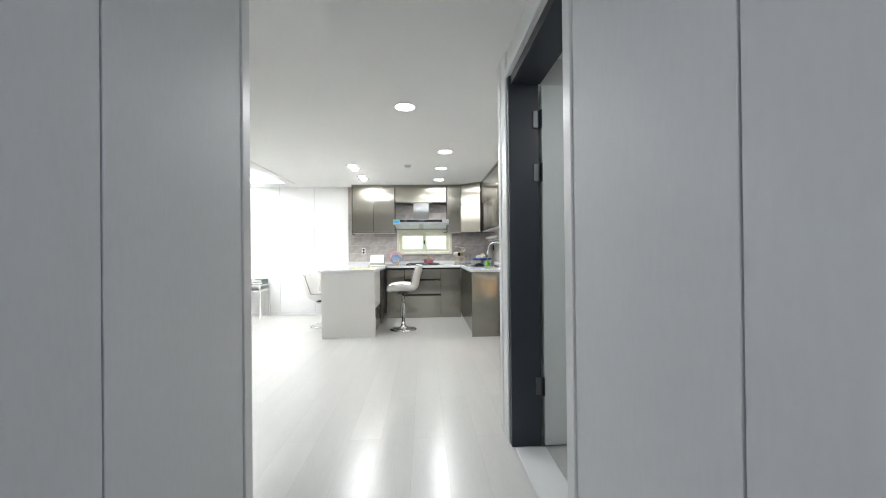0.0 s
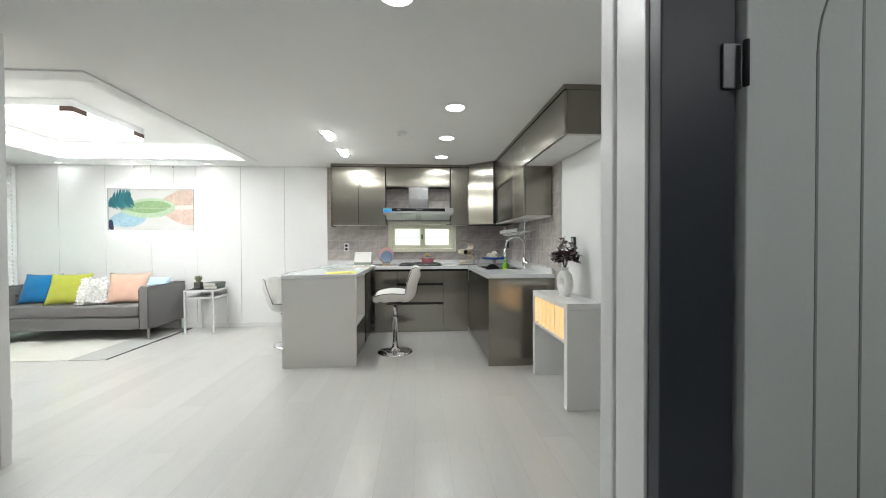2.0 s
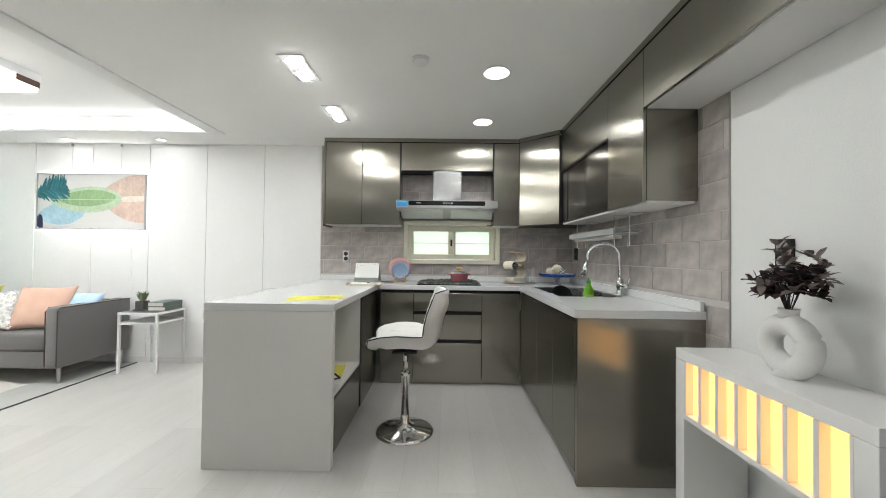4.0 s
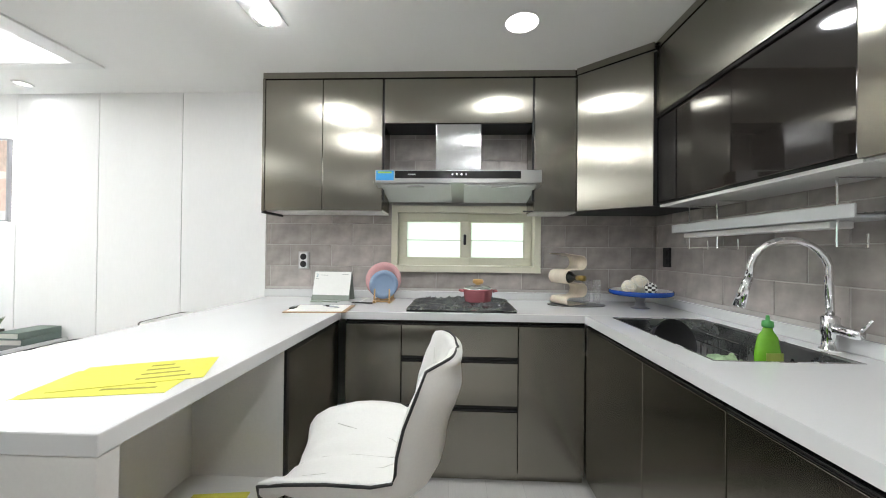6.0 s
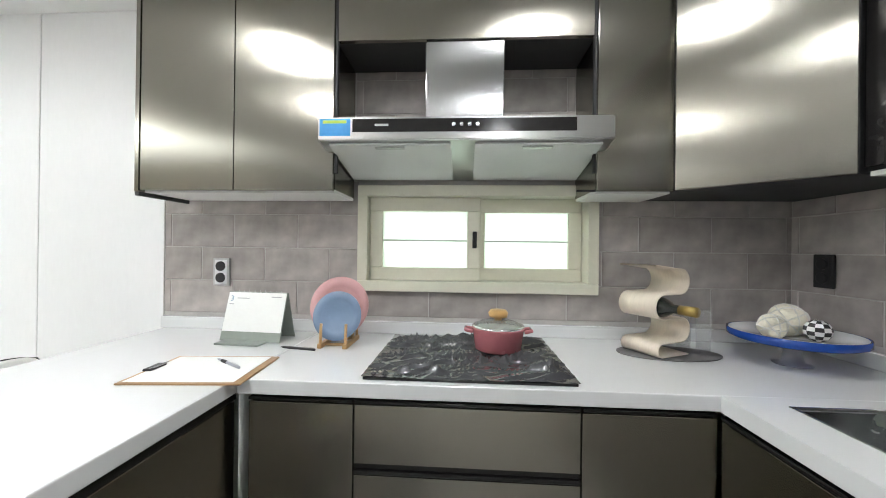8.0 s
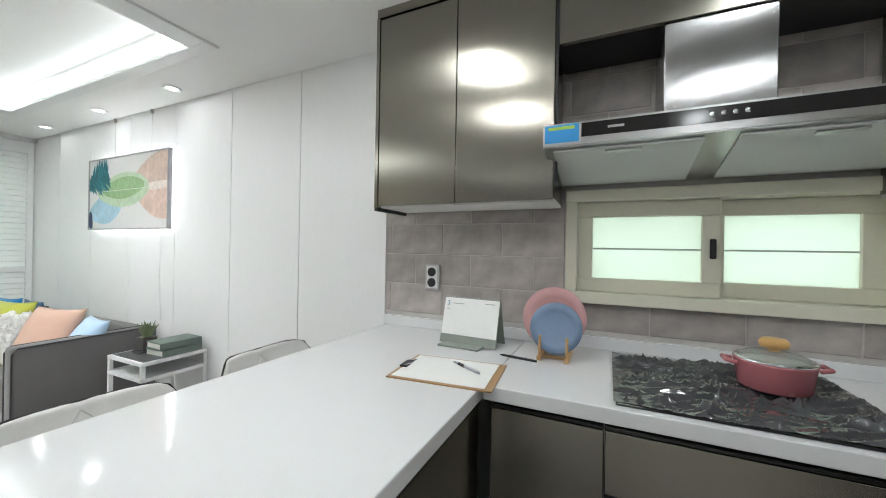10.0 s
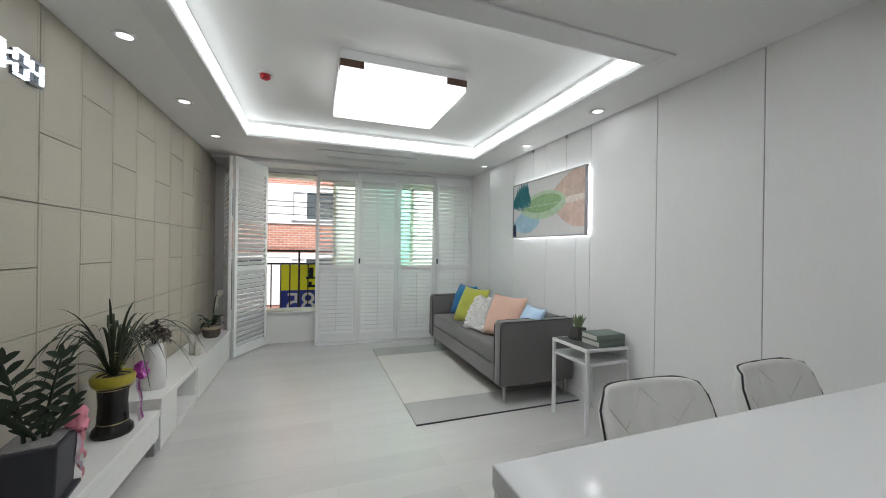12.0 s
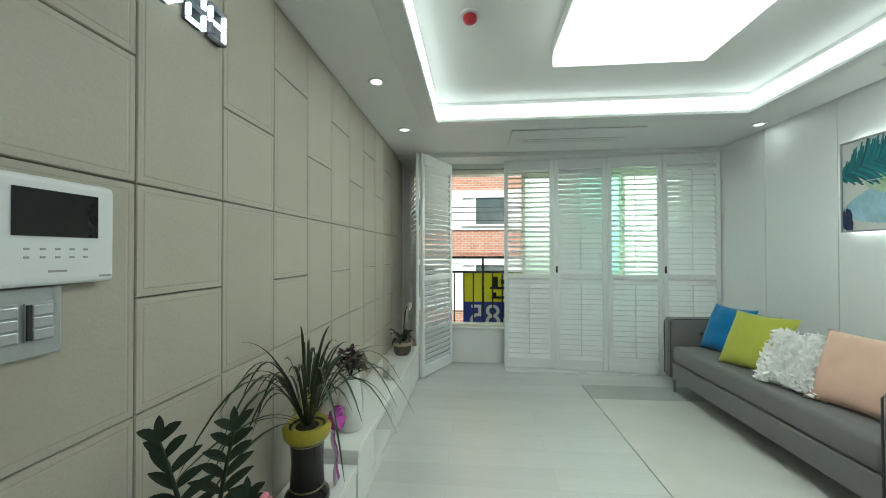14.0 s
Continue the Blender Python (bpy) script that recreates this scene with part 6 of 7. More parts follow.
bouquet(cy, 0.31, 0.045, 0.15, 20, surf("lime_bloom", (0.35, 0.40, 0.12), 0.6, var=0.2), 8, 0.022)
part("foil_collar", lathe([(0.070, 0.262), (0.080, 0.252), (0.090, 0.268), (0.095, 0.30), (0.082, 0.315), (0.066, 0.298)], 22), YELR, cy, "yellow foil collar", smooth=True, local=True)
bow(cy, (-0.07, 0.07, 0.30), 0.055, MAG, 4)
for dx, m_ in ((-0.075, LILAC), (-0.095, MAG), (-0.06, LILAC)):
    ribbon(cy, "ribbon", [(dx - 0.018 * math.sin(i * 0.5 + dx * 30), 0.085 + 0.006 * math.cos(1.3 * i), 0.29 - 0.27 * i / 9) for i in range(10)], 0.022, m_)

WV = surf("white_ribbed_ceramic", (0.72, 0.72, 0.70), 0.5, var=0.03, scale=4, fine=60, bump=0.05, stretch=(1, 1, 0.2))
GV = surf("grey_ceramic", (0.42, 0.41, 0.41), 0.5)
v1 = thing("vase", (-1.265, 5.50, 0.316), "tall white tapered ceramic vase with dark flowers", "vase")
part("body", lathe([(0.060, 0), (0.066, 0.012), (0.062, 0.13), (0.048, 0.265), (0.042, 0.29), (0.036, 0.285), (0.038, 0.22), (0, 0.21)], 30), WV, v1, smooth=True, local=True)
bouquet(v1, 0.28, 0.075, 0.16, 30, PLUM, 14, 0.034)
v2 = thing("vase", (-1.44, 5.475, 0.316), "small grey tapered ceramic vase with dried flowers", "vase")
part("body", lathe([(0.036, 0), (0.04, 0.01), (0.038, 0.10), (0.027, 0.19), (0.024, 0.20), (0.02, 0.195), (0, 0.17)], 26), GV, v2, smooth=True, local=True)
bouquet(v2, 0.19, 0.06, 0.19, 20, DUSTY, 15, 0.03)
for (x, y, k, tn) in ((-2.08, 5.49, 1.0, 14), (-2.02, 5.545, 0.72, 20)):
    v3 = thing("vase", (x, y, 0.316), "ivory flat slanted ceramic vase", "vase", "flat vases", turn=tn)
    bm = boxes((-0.085 * k, 0.085 * k, -0.022, 0.022, 0, 0.15 * k), bevel=0.008, seg=3)
    for v in bm.verts:
        v.co.z += v.co.x * 0.35 * (v.co.z / 0.15)
        v.co.x *= 0.72 + 0.28 * v.co.z / (0.15 * k)
    part("body", bm, surf("ivory_ceramic", (0.60, 0.585, 0.54), 0.5), v3, smooth=True, local=True)
    part("mouth", boxes((-0.05 * k, 0.05 * k, -0.010, 0.010, 0.138 * k, 0.1385 * k)), GROOVE, v3, local=True)
oc = thing("potted_plant", (-2.66, 5.50, 0.316), "white flowering orchid in a woven pot with a ribbon", "potted plant")
part("pot", lathe([(0.06, 0), (0.078, 0.03), (0.085, 0.12), (0.078, 0.125), (0.07, 0.11), (0, 0.108)], 26), surf("woven_brown", (0.10, 0.085, 0.07), 0.8, var=0.4, scale=30, bump=0.2), oc, smooth=True, local=True)
part("rim", lathe([(0.08, 0.085), (0.088, 0.09), (0.088, 0.118), (0.08, 0.122)], 26), surf("jute", (0.42, 0.36, 0.26), 0.9, var=0.2), oc, local=True)
bm = bmesh.new()
ro = random.Random(31)
for k in range(9):
    a = 2 * math.pi * k / 9
    r_ = ro.uniform(0.11, 0.19)
    leaf_blade(bm, (0.02 * math.cos(a), 0.02 * math.sin(a), 0.115), (r_ * math.cos(a), max(r_ * math.sin(a), -0.13), 0.13 + ro.uniform(-0.03, 0.09)), 0.026, 0.05, 7)
part("leaves", bm, LEAF, oc, local=True)
ORCH = surf("orchid_petal", (0.72, 0.72, 0.62), 0.6, var=0.08)
for q in range(2):
    pts = [(0.02 - 0.01 * q, 0.01 + 0.02 * q, 0.12), (0.03 - 0.02 * q, 0.02, 0.28), (0.01 - 0.03 * q, 0.03, 0.40), (-0.03 - 0.03 * q, 0.05, 0.45)]
    sp = part("flower_stem", tube(pts, 0.003, 6), LEAF2, oc, local=True)
    for k in range(7):
        t = 0.45 + 0.55 * k / 6
        i = min(int(t * 3), 2)
        f_ = t * 3 - i
        c = Vector(pts[i]).lerp(Vector(pts[i + 1]), f_) + Vector((ro.uniform(-0.02, 0.02), ro.uniform(0, 0.03), ro.uniform(-0.01, 0.02)))
        bm = bmesh.new()
        for b5 in range(5):
            a = 2 * math.pi * b5 / 5
            leaf_blade(bm, c, c + Vector((0.026 * math.cos(a), 0.008, 0.026 * math.sin(a))), 0.012, 0.002, 4, Vector((0, 1, 0)))
        part("blossom", bm, ORCH, sp, local=True)
for dx in (-0.03, 0.02, 0.05):
    ribbon(oc, "ribbon", [(dx + 0.02 * math.sin(i * 0.7), 0.092 + 0.005 * i % 0.02, 0.17 - 0.15 * i / 7) for i in range(8)], 0.02, LILAC)

# ---- things on the worktop ----
CARD = surf("white_card", (0.78, 0.78, 0.76), 0.7, var=0.02)
GREYC = surf("sage_grey_card", (0.25, 0.28, 0.25), 0.7)
cal = thing("desk_calendar", (1.53, 8.40, CT), "spiral desk calendar on a grey stand showing March", "calendar", turn=-4)
bm = boxes((-0.12, 0.12, -0.0015, 0.0015, 0, 0.185))
bm.transform(pose(0, -0.03, 0.003, -16, 0, 0))
part("stand_front", bm, GREYC, cal, local=True)
bm = boxes((-0.12, 0.12, -0.0015, 0.0015, 0, 0.185))
bm.transform(pose(0, 0.075, 0.003, 16, 0, 0))
part("stand_back", bm, GREYC, cal, local=True)
bm = boxes((-0.118, 0.118, -0.0035, -0.0016, 0.035, 0.182))
bm.transform(pose(0, -0.03, 0.003, -16, 0, 0))
pg = part("page", bm, CARD, cal, "white calendar page", local=True)
bm = text_mesh("3", 0.03, 0.0004)
bm.transform(pose(0, -0.03, 0.003, -16, 0, 0) @ Matrix.Translation((-0.108, -0.0042, 0.148)) @ pose(0, 0, 0, 90, 0, 0))
part("number", bm, surf("ink_blue", (0.10, 0.25, 0.35), 0.6), pg, local=True)
for x0, x1, z in ((-0.08, -0.03, 0.158), (0.06, 0.10, 0.165), (-0.108, -0.09, 0.135)):
    bm = boxes((x0, x1, -0.0042, -0.0037, z, z + 0.003))
    bm.transform(pose(0, -0.03, 0.003, -16, 0, 0))
    part("print_line", bm, GREYP, pg, local=True)
part("ring_binding", tube([(-0.11 + 0.0055 * i, 0.0225 + 0.006 * math.cos(i * math.pi / 2), 0.181 + 0.006 * math.sin(i * math.pi / 2)) for i in range(41)], 0.001, 5), CHROME, cal, local=True)
part("base_flap", boxes((-0.10, 0.07, -0.085, -0.028, 0.0005, 0.008), bevel=0.002), GREYC, cal, local=True)

cb_ = thing("clipboard", (1.588, 8.068, CT), "wooden clipboard with a blank white sheet", "clipboard", turn=5)
WOODL = surf("light_hardboard", (0.36, 0.22, 0.11), 0.5, var=0.15, scale=6, fine=60)
part("board", boxes((-0.157, 0.157, -0.118, 0.118, 0.0, 0.005), bevel=0.0015), WOODL, cb_, local=True)
part("sheet", boxes((-0.145, 0.135, -0.108, 0.108, 0.0052, 0.006)), CARD, cb_, local=True)
cl_ = part("clip", boxes((-0.156, -0.132, -0.03, 0.03, 0.005, 0.012), bevel=0.002), BLACKMATT, cb_, local=True)
part("clip_wire", tube([(-0.14, -0.025, 0.012), (-0.12, -0.02, 0.018), (-0.12, 0.02, 0.018), (-0.14, 0.025, 0.012)], 0.0018, 6), CHROME, cl_, local=True)


def pen(x, y, z, turn, m, label):
    p = thing("pen", (x, y, z), label, "pen", "pens", turn)
    bm = lathe([(0.001, 0), (0.004, 0.012), (0.0045, 0.10), (0.004, 0.135), (0, 0.136)], 12)
    bm.transform(pose(0, 0, 0.0046, 0, 90, 0))
    part("barrel", bm, m, p, smooth=True, local=True)
    bm = lathe([(0.0047, 0.03), (0.0049, 0.035), (0.0049, 0.06), (0.0047, 0.062)], 12)
    bm.transform(pose(0, 0, 0.0046, 0, 90, 0))
    part("grip", bm, BLACKMATT, p, local=True)
    part("pocket_clip", boxes((0.09, 0.13, -0.0015, 0.0015, 0.0095, 0.0108)), CHROME, p, local=True)


pen(1.57, 8.14, CT + 0.006, -32, surf("silver_pen", (0.45, 0.46, 0.5), 0.3, 0.6), "silver ballpoint pen on the clipboard sheet")
pen(1.68, 8.31, CT, -10, BLACKMATT, "black capped pen on the worktop")


def plate(x, y, z, r, m, label, lean):
    p = thing("plate", (x, y, z), label, "plate", "plates on stand")
    bm = lathe([(0, 0.0), (r * 0.6, 0.0), (r * 0.72, 0.006), (r, 0.018), (r, 0.021), (r * 0.7, 0.010), (r * 0.58, 0.004), (0, 0.004)], 48)
    bm.transform(pose(0, 0, r, 90 - lean, 0, 0))
    part("dish", bm, m, p, smooth=True, local=True)


plate(1.85, 8.435, CT + 0.018, 0.112, surf("dusty_pink_glaze", (0.52, 0.29, 0.29), 0.35, var=0.05), "round dusty pink dinner plate standing upright", 14)
plate(1.865, 8.37, CT + 0.018, 0.088, surf("slate_blue_glaze", (0.16, 0.23, 0.34), 0.35, var=0.05), "smaller slate blue plate standing upright", 14)
ps = thing("plate_stand", (1.86, 8.37, CT), "light wooden plate stand", "plate stand")
BAMB = surf("bamboo", (0.50, 0.31, 0.14), 0.5, var=0.12, stretch=(1, 8, 1))
for dx in (-0.045, 0.045):
    part("rail", boxes((dx - 0.008, dx + 0.008, -0.055, 0.10, 0.0, 0.016), bevel=0.002), BAMB, ps, local=True)
    for dy in (-0.045, 0.035, 0.09):
        part("peg", tube([(dx, dy, 0.016), (dx, dy + 0.006, 0.085 if dy < 0 else 0.10)], 0.005, 8), BAMB, ps, local=True)
for dy in (-0.02, 0.07):
    part("crossbar", tube([(-0.045, dy, 0.008), (0.045, dy, 0.008)], 0.005, 8), BAMB, ps, local=True)

pt = thing("casserole", (2.435, 8.30, CT + 0.022), "pink enamel casserole with a glass lid and wooden knob", "casserole")
PINKE = surf("pink_enamel", (0.50, 0.17, 0.19), 0.25, var=0.05, coat=0.3, bump=0.0)
part("pan", lathe([(0, 0), (0.07, 0), (0.078, 0.006), (0.086, 0.07), (0.088, 0.074), (0.084, 0.074), (0.076, 0.01), (0, 0.008)], 40), PINKE, pt, smooth=True, local=True)
for sg in (-1, 1):
    part("handle", tube([(sg * 0.085, -0.025, 0.062), (sg * 0.108, -0.02, 0.066), (sg * 0.108, 0.02, 0.066), (sg * 0.085, 0.025, 0.062)], 0.006, 8), PINKE, pt, smooth=True, local=True)
ld = part("lid", lathe([(0.084, 0.075), (0.086, 0.078), (0.06, 0.092), (0.02, 0.098), (0, 0.098)], 40), surf("lid_glass", (0.35, 0.36, 0.33), 0.08, alpha=0.55, bump=0.0), pt, "tinted glass lid", smooth=True, local=True)
part("rim", lathe([(0.085, 0.073), (0.088, 0.077), (0.085, 0.081)], 40), CHROME, ld, smooth=True, local=True)
part("knob", lathe([(0.012, 0.098), (0.013, 0.104), (0.03, 0.108), (0.033, 0.122), (0.026, 0.131), (0, 0.132)], 24), surf("beech_knob", (0.55, 0.33, 0.12), 0.45, var=0.1), ld, "round wooden knob", smooth=True, local=True)

tr_ = thing("tray", (3.03, 8.38, CT), "oval grey placemat tray", "tray")
bm = lathe([(0, 0), (0.17, 0.0), (0.172, 0.004), (0, 0.005)], 40)
bm.transform(Matrix.Diagonal((1.0, 0.55, 1, 1)))
part("disc", bm, surf("grey_felt", (0.14, 0.135, 0.135), 0.8, var=0.1), tr_, local=True)
PLY = surf("pale_plywood", (0.72, 0.63, 0.52), 0.5, var=0.1, scale=6, stretch=(1, 10, 1))
wr = thing("wine_rack", (2.98, 8.38, CT + 0.005), "bent pale plywood wine rack with a bottle", "wine rack", turn=27)
bm = bmesh.new()
line = []
line += [(0.075 - 0.02 * i, 0.297 + 0.006 * math.sin(i)) for i in range(0, 1)]
pts2 = [(-0.085, 0.305), (0.03, 0.292)]
for k in range(9):
    a = math.radians(90 - 22.5 * k)
    pts2.append((0.04 + 0.042 * math.cos(a), 0.25 + 0.042 * math.sin(a)))
pts2 += [(-0.03, 0.208)]
for k in range(9):
    a = math.radians(90 + 22.5 * k)
    pts2.append((-0.045 + 0.040 * math.cos(a), 0.168 + 0.040 * math.sin(a)))
pts2 += [(0.03, 0.128)]
for k in range(9):
    a = math.radians(90 - 22.5 * k)
    pts2.append((0.045 + 0.040 * math.cos(a), 0.088 + 0.040 * math.sin(a)))
pts2 += [(-0.03, 0.048)]
for k in range(9):
    a = math.radians(90 + 22.5 * k)
    pts2.append((-0.05 + 0.022 * math.cos(a), 0.026 + 0.022 * math.sin(a)))
pts2 += [(0.08, 0.004)]
prev = None
for i, (x, z) in enumerate(pts2):
    a, b = pts2[max(i - 1, 0)], pts2[min(i + 1, len(pts2) - 1)]
    d = math.hypot(b[0] - a[0], b[1] - a[1]) or 1
    nx, nz = -(b[1] - a[1]) / d * 0.002, (b[0] - a[0]) / d * 0.002
    cur = [bm.verts.new((x + s_ * nx, yy, z + s_ * nz)) for s_ in (1, -1) for yy in (-0.07, 0.07)]
    if prev:
        for p, q in ((0, 1), (1, 3), (3, 2), (2, 0)):
            bm.faces.new((prev[p], prev[q], cur[q], cur[p]))
    prev = cur
bmesh.ops.recalc_face_normals(bm, faces=bm.faces[:])
part("bent_sheet", bm, PLY, wr, smooth=True, local=True)
bt = thing("wine_bottle", (2.98, 8.38, CT + 0.005), "dark wine bottle lying in the rack", "wine bottle", turn=27)
bm = lathe([(0, -0.06), (0.034, -0.06), (0.036, -0.055), (0.036, 0.05), (0.03, 0.075), (0.014, 0.10), (0.0135, 0.16), (0.015, 0.162), (0.015, 0.17), (0, 0.17)], 28)
bm.transform(pose(-0.043, 0.0, 0.167, 90, 0, 0))
part("glass", bm, surf("bottle_glass", (0.012, 0.015, 0.012), 0.08, bump=0.0), bt, smooth=True, local=True)
bm = lathe([(0.0155, 0.12), (0.0158, 0.172), (0, 0.173)], 20)
bm.transform(pose(-0.043, 0.0, 0.167, 90, 0, 0))
part("capsule", bm, surf("gold_foil", (0.35, 0.25, 0.08), 0.3, 0.7), bt, smooth=True, local=True)
CLEAR = surf("clear_glass", (0.85, 0.88, 0.88), 0.03, alpha=0.07, var=0.0, bump=0.0, rvar=0.01)
for x, y in ((3.11, 8.43), (3.16, 8.40)):
    g_ = thing("glass_tumbler", (x, y, CT + 0.0055), "slim clear drinking glass", "glass", "tumblers")
    part("wall", lathe([(0, 0.0), (0.022, 0.0), (0.026, 0.145), (0.0245, 0.145), (0.0205, 0.008), (0, 0.007)], 24), CLEAR, g_, smooth=True, local=True)
ck_ = thing("cake_stand", (3.37, 8.30, CT), "blue cake stand on a grey foot", "cake stand")
part("foot", lathe([(0.05, 0), (0.052, 0.004), (0.03, 0.01), (0.022, 0.04), (0.034, 0.07), (0, 0.071)], 32), surf("pewter_foot", (0.28, 0.28, 0.30), 0.4, 0.3), ck_, smooth=True, local=True)
part("dish", lathe([(0, 0.0715), (0.15, 0.075), (0.168, 0.084), (0.168, 0.104), (0.163, 0.104), (0.160, 0.088), (0, 0.082)], 44), surf("cobalt_rim", (0.010, 0.06, 0.32), 0.25, var=0.08), ck_, "cobalt blue dish", smooth=True, local=True)
part("plate", lathe([(0, 0.0822), (0.159, 0.0885), (0.1625, 0.1035), (0.161, 0.1045), (0.155, 0.09), (0, 0.0832)], 44), QUARTZ, ck_, "white glazed top", smooth=True, local=True)
BALLW = surf("ivory_twine", (0.76, 0.72, 0.60), 0.8, var=0.15, scale=20, fine=90, bump=0.15)
for x, y, r, m, lb in ((3.30, 8.29, 0.038, BALLW, "small ivory wound decorative ball"), (3.38, 8.33, 0.052, BALLW, "large ivory wound decorative ball")):
    o = thing("decorative_ball", (x, y, CT + 0.0835), lb, "ball", "decorative balls")
    bm = lathe([(max(r * math.sin(math.pi * i / 14), 0.0), r - r * math.cos(math.pi * i / 14)) for i in range(15)], 24)
    part("core", bm, m, o, smooth=True, local=True)
    for k in range(6):
        tilt_ = Matrix.Rotation(0.5 * k + 0.2, 4, "X") @ Matrix.Rotation(0.7 * k, 4, "Y")
        part("twine", tube([Vector((0, 0, r)) + tilt_ @ Vector((r * 1.01 * math.cos(a * math.pi / 12), r * 1.01 * math.sin(a * math.pi / 12), 0)) for a in range(24)], 0.0022, 5, closed=True), PAGES, o, local=True)
o = thing("decorative_ball", (3.405, 8.255, CT + 0.0835), "black and white checked decorative ball", "ball", "decorative balls")
r = 0.034
bmw, bmb = bmesh.new(), bmesh.new()
for i in range(8):
    for j in range(10):
        t_ = bmw if (i + j) % 2 else bmb
        q = []
        for di, dj in ((0, 0), (1, 0), (1, 1), (0, 1)):
            th, ph = math.pi * (i + di) / 8, 2 * math.pi * (j + dj) / 10
            q.append(t_.verts.new((r * math.sin(th) * math.cos(ph), r * math.sin(th) * math.sin(ph), r - r * math.cos(th))))
        if i == 0:
            q = q[1:]
        if i == 7:
            q = [q[0], q[1], q[3]]
        t_.faces.new(q)
part("white_checks", bmw, CARD, o, local=True)
part("black_checks", bmb, BLACKMATT, o, local=True)

# in and by the sink
sp_ = thing("soap_bottle", (3.30, 7.36, 0.803), "green dish soap bottle standing in the sink basket", "soap bottle")
GRS = surf("green_soap", (0.16, 0.42, 0.03), 0.2, var=0.08, bump=0.0)
bm = lathe([(0, 0), (0.034, 0.0), (0.037, 0.01), (0.037, 0.08), (0.03, 0.12), (0.028, 0.13), (0.015, 0.15), (0.013, 0.16), (0, 0.16)], 28)
bm.transform(Matrix.Diagonal((1, 0.7, 1, 1)))
part("body", bm, GRS, sp_, smooth=True, local=True)
part("cap", lathe([(0.015, 0.1605), (0.016, 0.165), (0.015, 0.18), (0.006, 0.183), (0.005, 0.198), (0, 0.199)], 20), surf("green_cap", (0.05, 0.25, 0.06), 0.3), sp_, smooth=True, local=True)
part("label", boxes((-0.026, 0.026, -0.0275, -0.0262, 0.02, 0.085), bevel=0.0003, seg=1), surf("lime_label", (0.45, 0.55, 0.12), 0.4), sp_, "pale green printed label", local=True)
bw = thing("bowl", (3.22, 7.80, 0.695), "black bowl standing on edge in the sink", "bowl")
bm = lathe([(0, 0), (0.05, 0.0), (0.08, 0.03), (0.10, 0.09), (0.097, 0.09), (0.076, 0.033), (0, 0.006)], 36)
bm.transform(pose(0, 0.02, 0.10, 75, 0, 10))
part("shell", bm, BLACKMATT, bw, smooth=True, local=True)
sg_ = thing("dish_scourer", (3.20, 7.40, 0.803), "crumpled green and white dish cloth", "dish cloth")
rs = random.Random(17)
bm = lathe([(0, 0), (0.05, 0.0), (0.066, 0.014), (0.055, 0.035), (0.03, 0.05), (0, 0.052)], 26)
bmesh.ops.subdivide_edges(bm, edges=bm.edges[:], cuts=2)
for v in bm.verts:
    v.co += Vector((1, 1, 0.8)) * 0.022 * noise.noise(v.co * 38)
    v.co.z = max(v.co.z, 0.0)
part("cloth", bm, surf("pale_green_cloth", (0.30, 0.42, 0.25), 0.7, var=0.4, scale=30), sg_, local=True)

# papers and a bag at the peninsula
for k, (x, y, z, tn) in enumerate(((1.52, 6.99, CT, 12), (1.53, 7.05, CT + 0.0012, 24))):
    p = thing("leaflet", (x, y, z), "bright yellow printed leaflet on the worktop", "leaflet", "yellow leaflets", tn)
    sh = part("sheet", boxes((-0.145, 0.145, -0.09, 0.09, 0.0, 0.001)), YELLOWP, p, local=True)
    for q in range(4):
        part("print_line", boxes((0.0, 0.11 - 0.02 * q, -0.06 + 0.035 * q, -0.05 + 0.035 * q, 0.001, 0.0013)), surf("olive_ink", (0.35, 0.33, 0.05), 0.7), sh, local=True)
p = thing("leaflet", (1.55, 7.22, 0.37), "yellow leaflets lying in the open cubby", "leaflet", "yellow leaflets", 8)
part("sheet", boxes((-0.09, 0.09, -0.14, 0.14, 0.0, 0.004)), YELLOWP, p, local=True)
p = thing("leaflet", (1.585, 7.06, 0.374), "white sheet on the cubby shelf", "leaflet", turn=20)
part("sheet", boxes((-0.07, 0.07, -0.09, 0.09, 0.0005, 0.002)), CARD, p, local=True)
bg = thing("bag", (1.56, 6.92, 0.37), "crumpled black bag with a strap in the cubby", "bag")
bm = lathe([(0, 0), (0.07, 0.0), (0.095, 0.03), (0.10, 0.09), (0.075, 0.15), (0.03, 0.18), (0, 0.185)], 20)
for v in bm.verts:
    v.co += v.co.normalized() * 0.022 * noise.noise(v.co * 14)
    v.co.z = max(v.co.z, 0.0)
part("body", bm, BLACKMATT, bg, smooth=True, local=True)
part("strap", tube([(0.05, 0.06, 0.10), (0.09, 0.12, 0.04), (0.10, 0.16, 0.012), (0.07, 0.14, 0.01), (0.05, 0.10, 0.03)], 0.006, 6), BLACKMATT, bg, smooth=True, local=True)

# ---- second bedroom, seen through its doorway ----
# unseen lamp body added to go with the bathroom's extra light
bl = thing("bathroom_fill_lamp", (3.6, 2.9, H), "unseen round ceiling lamp added to brighten the bathroom door", "ceiling lamp")
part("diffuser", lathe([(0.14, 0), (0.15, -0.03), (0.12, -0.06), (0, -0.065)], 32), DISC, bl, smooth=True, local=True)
lm = thing("ceiling_lamp", (4.9, 7.0, H), "square white bedroom ceiling lamp, lit", "ceiling lamp")
part("diffuser", boxes((-0.27, 0.27, -0.27, 0.27, -0.07, -0.015), bevel=0.01), LAMPWHITE, lm, local=True)
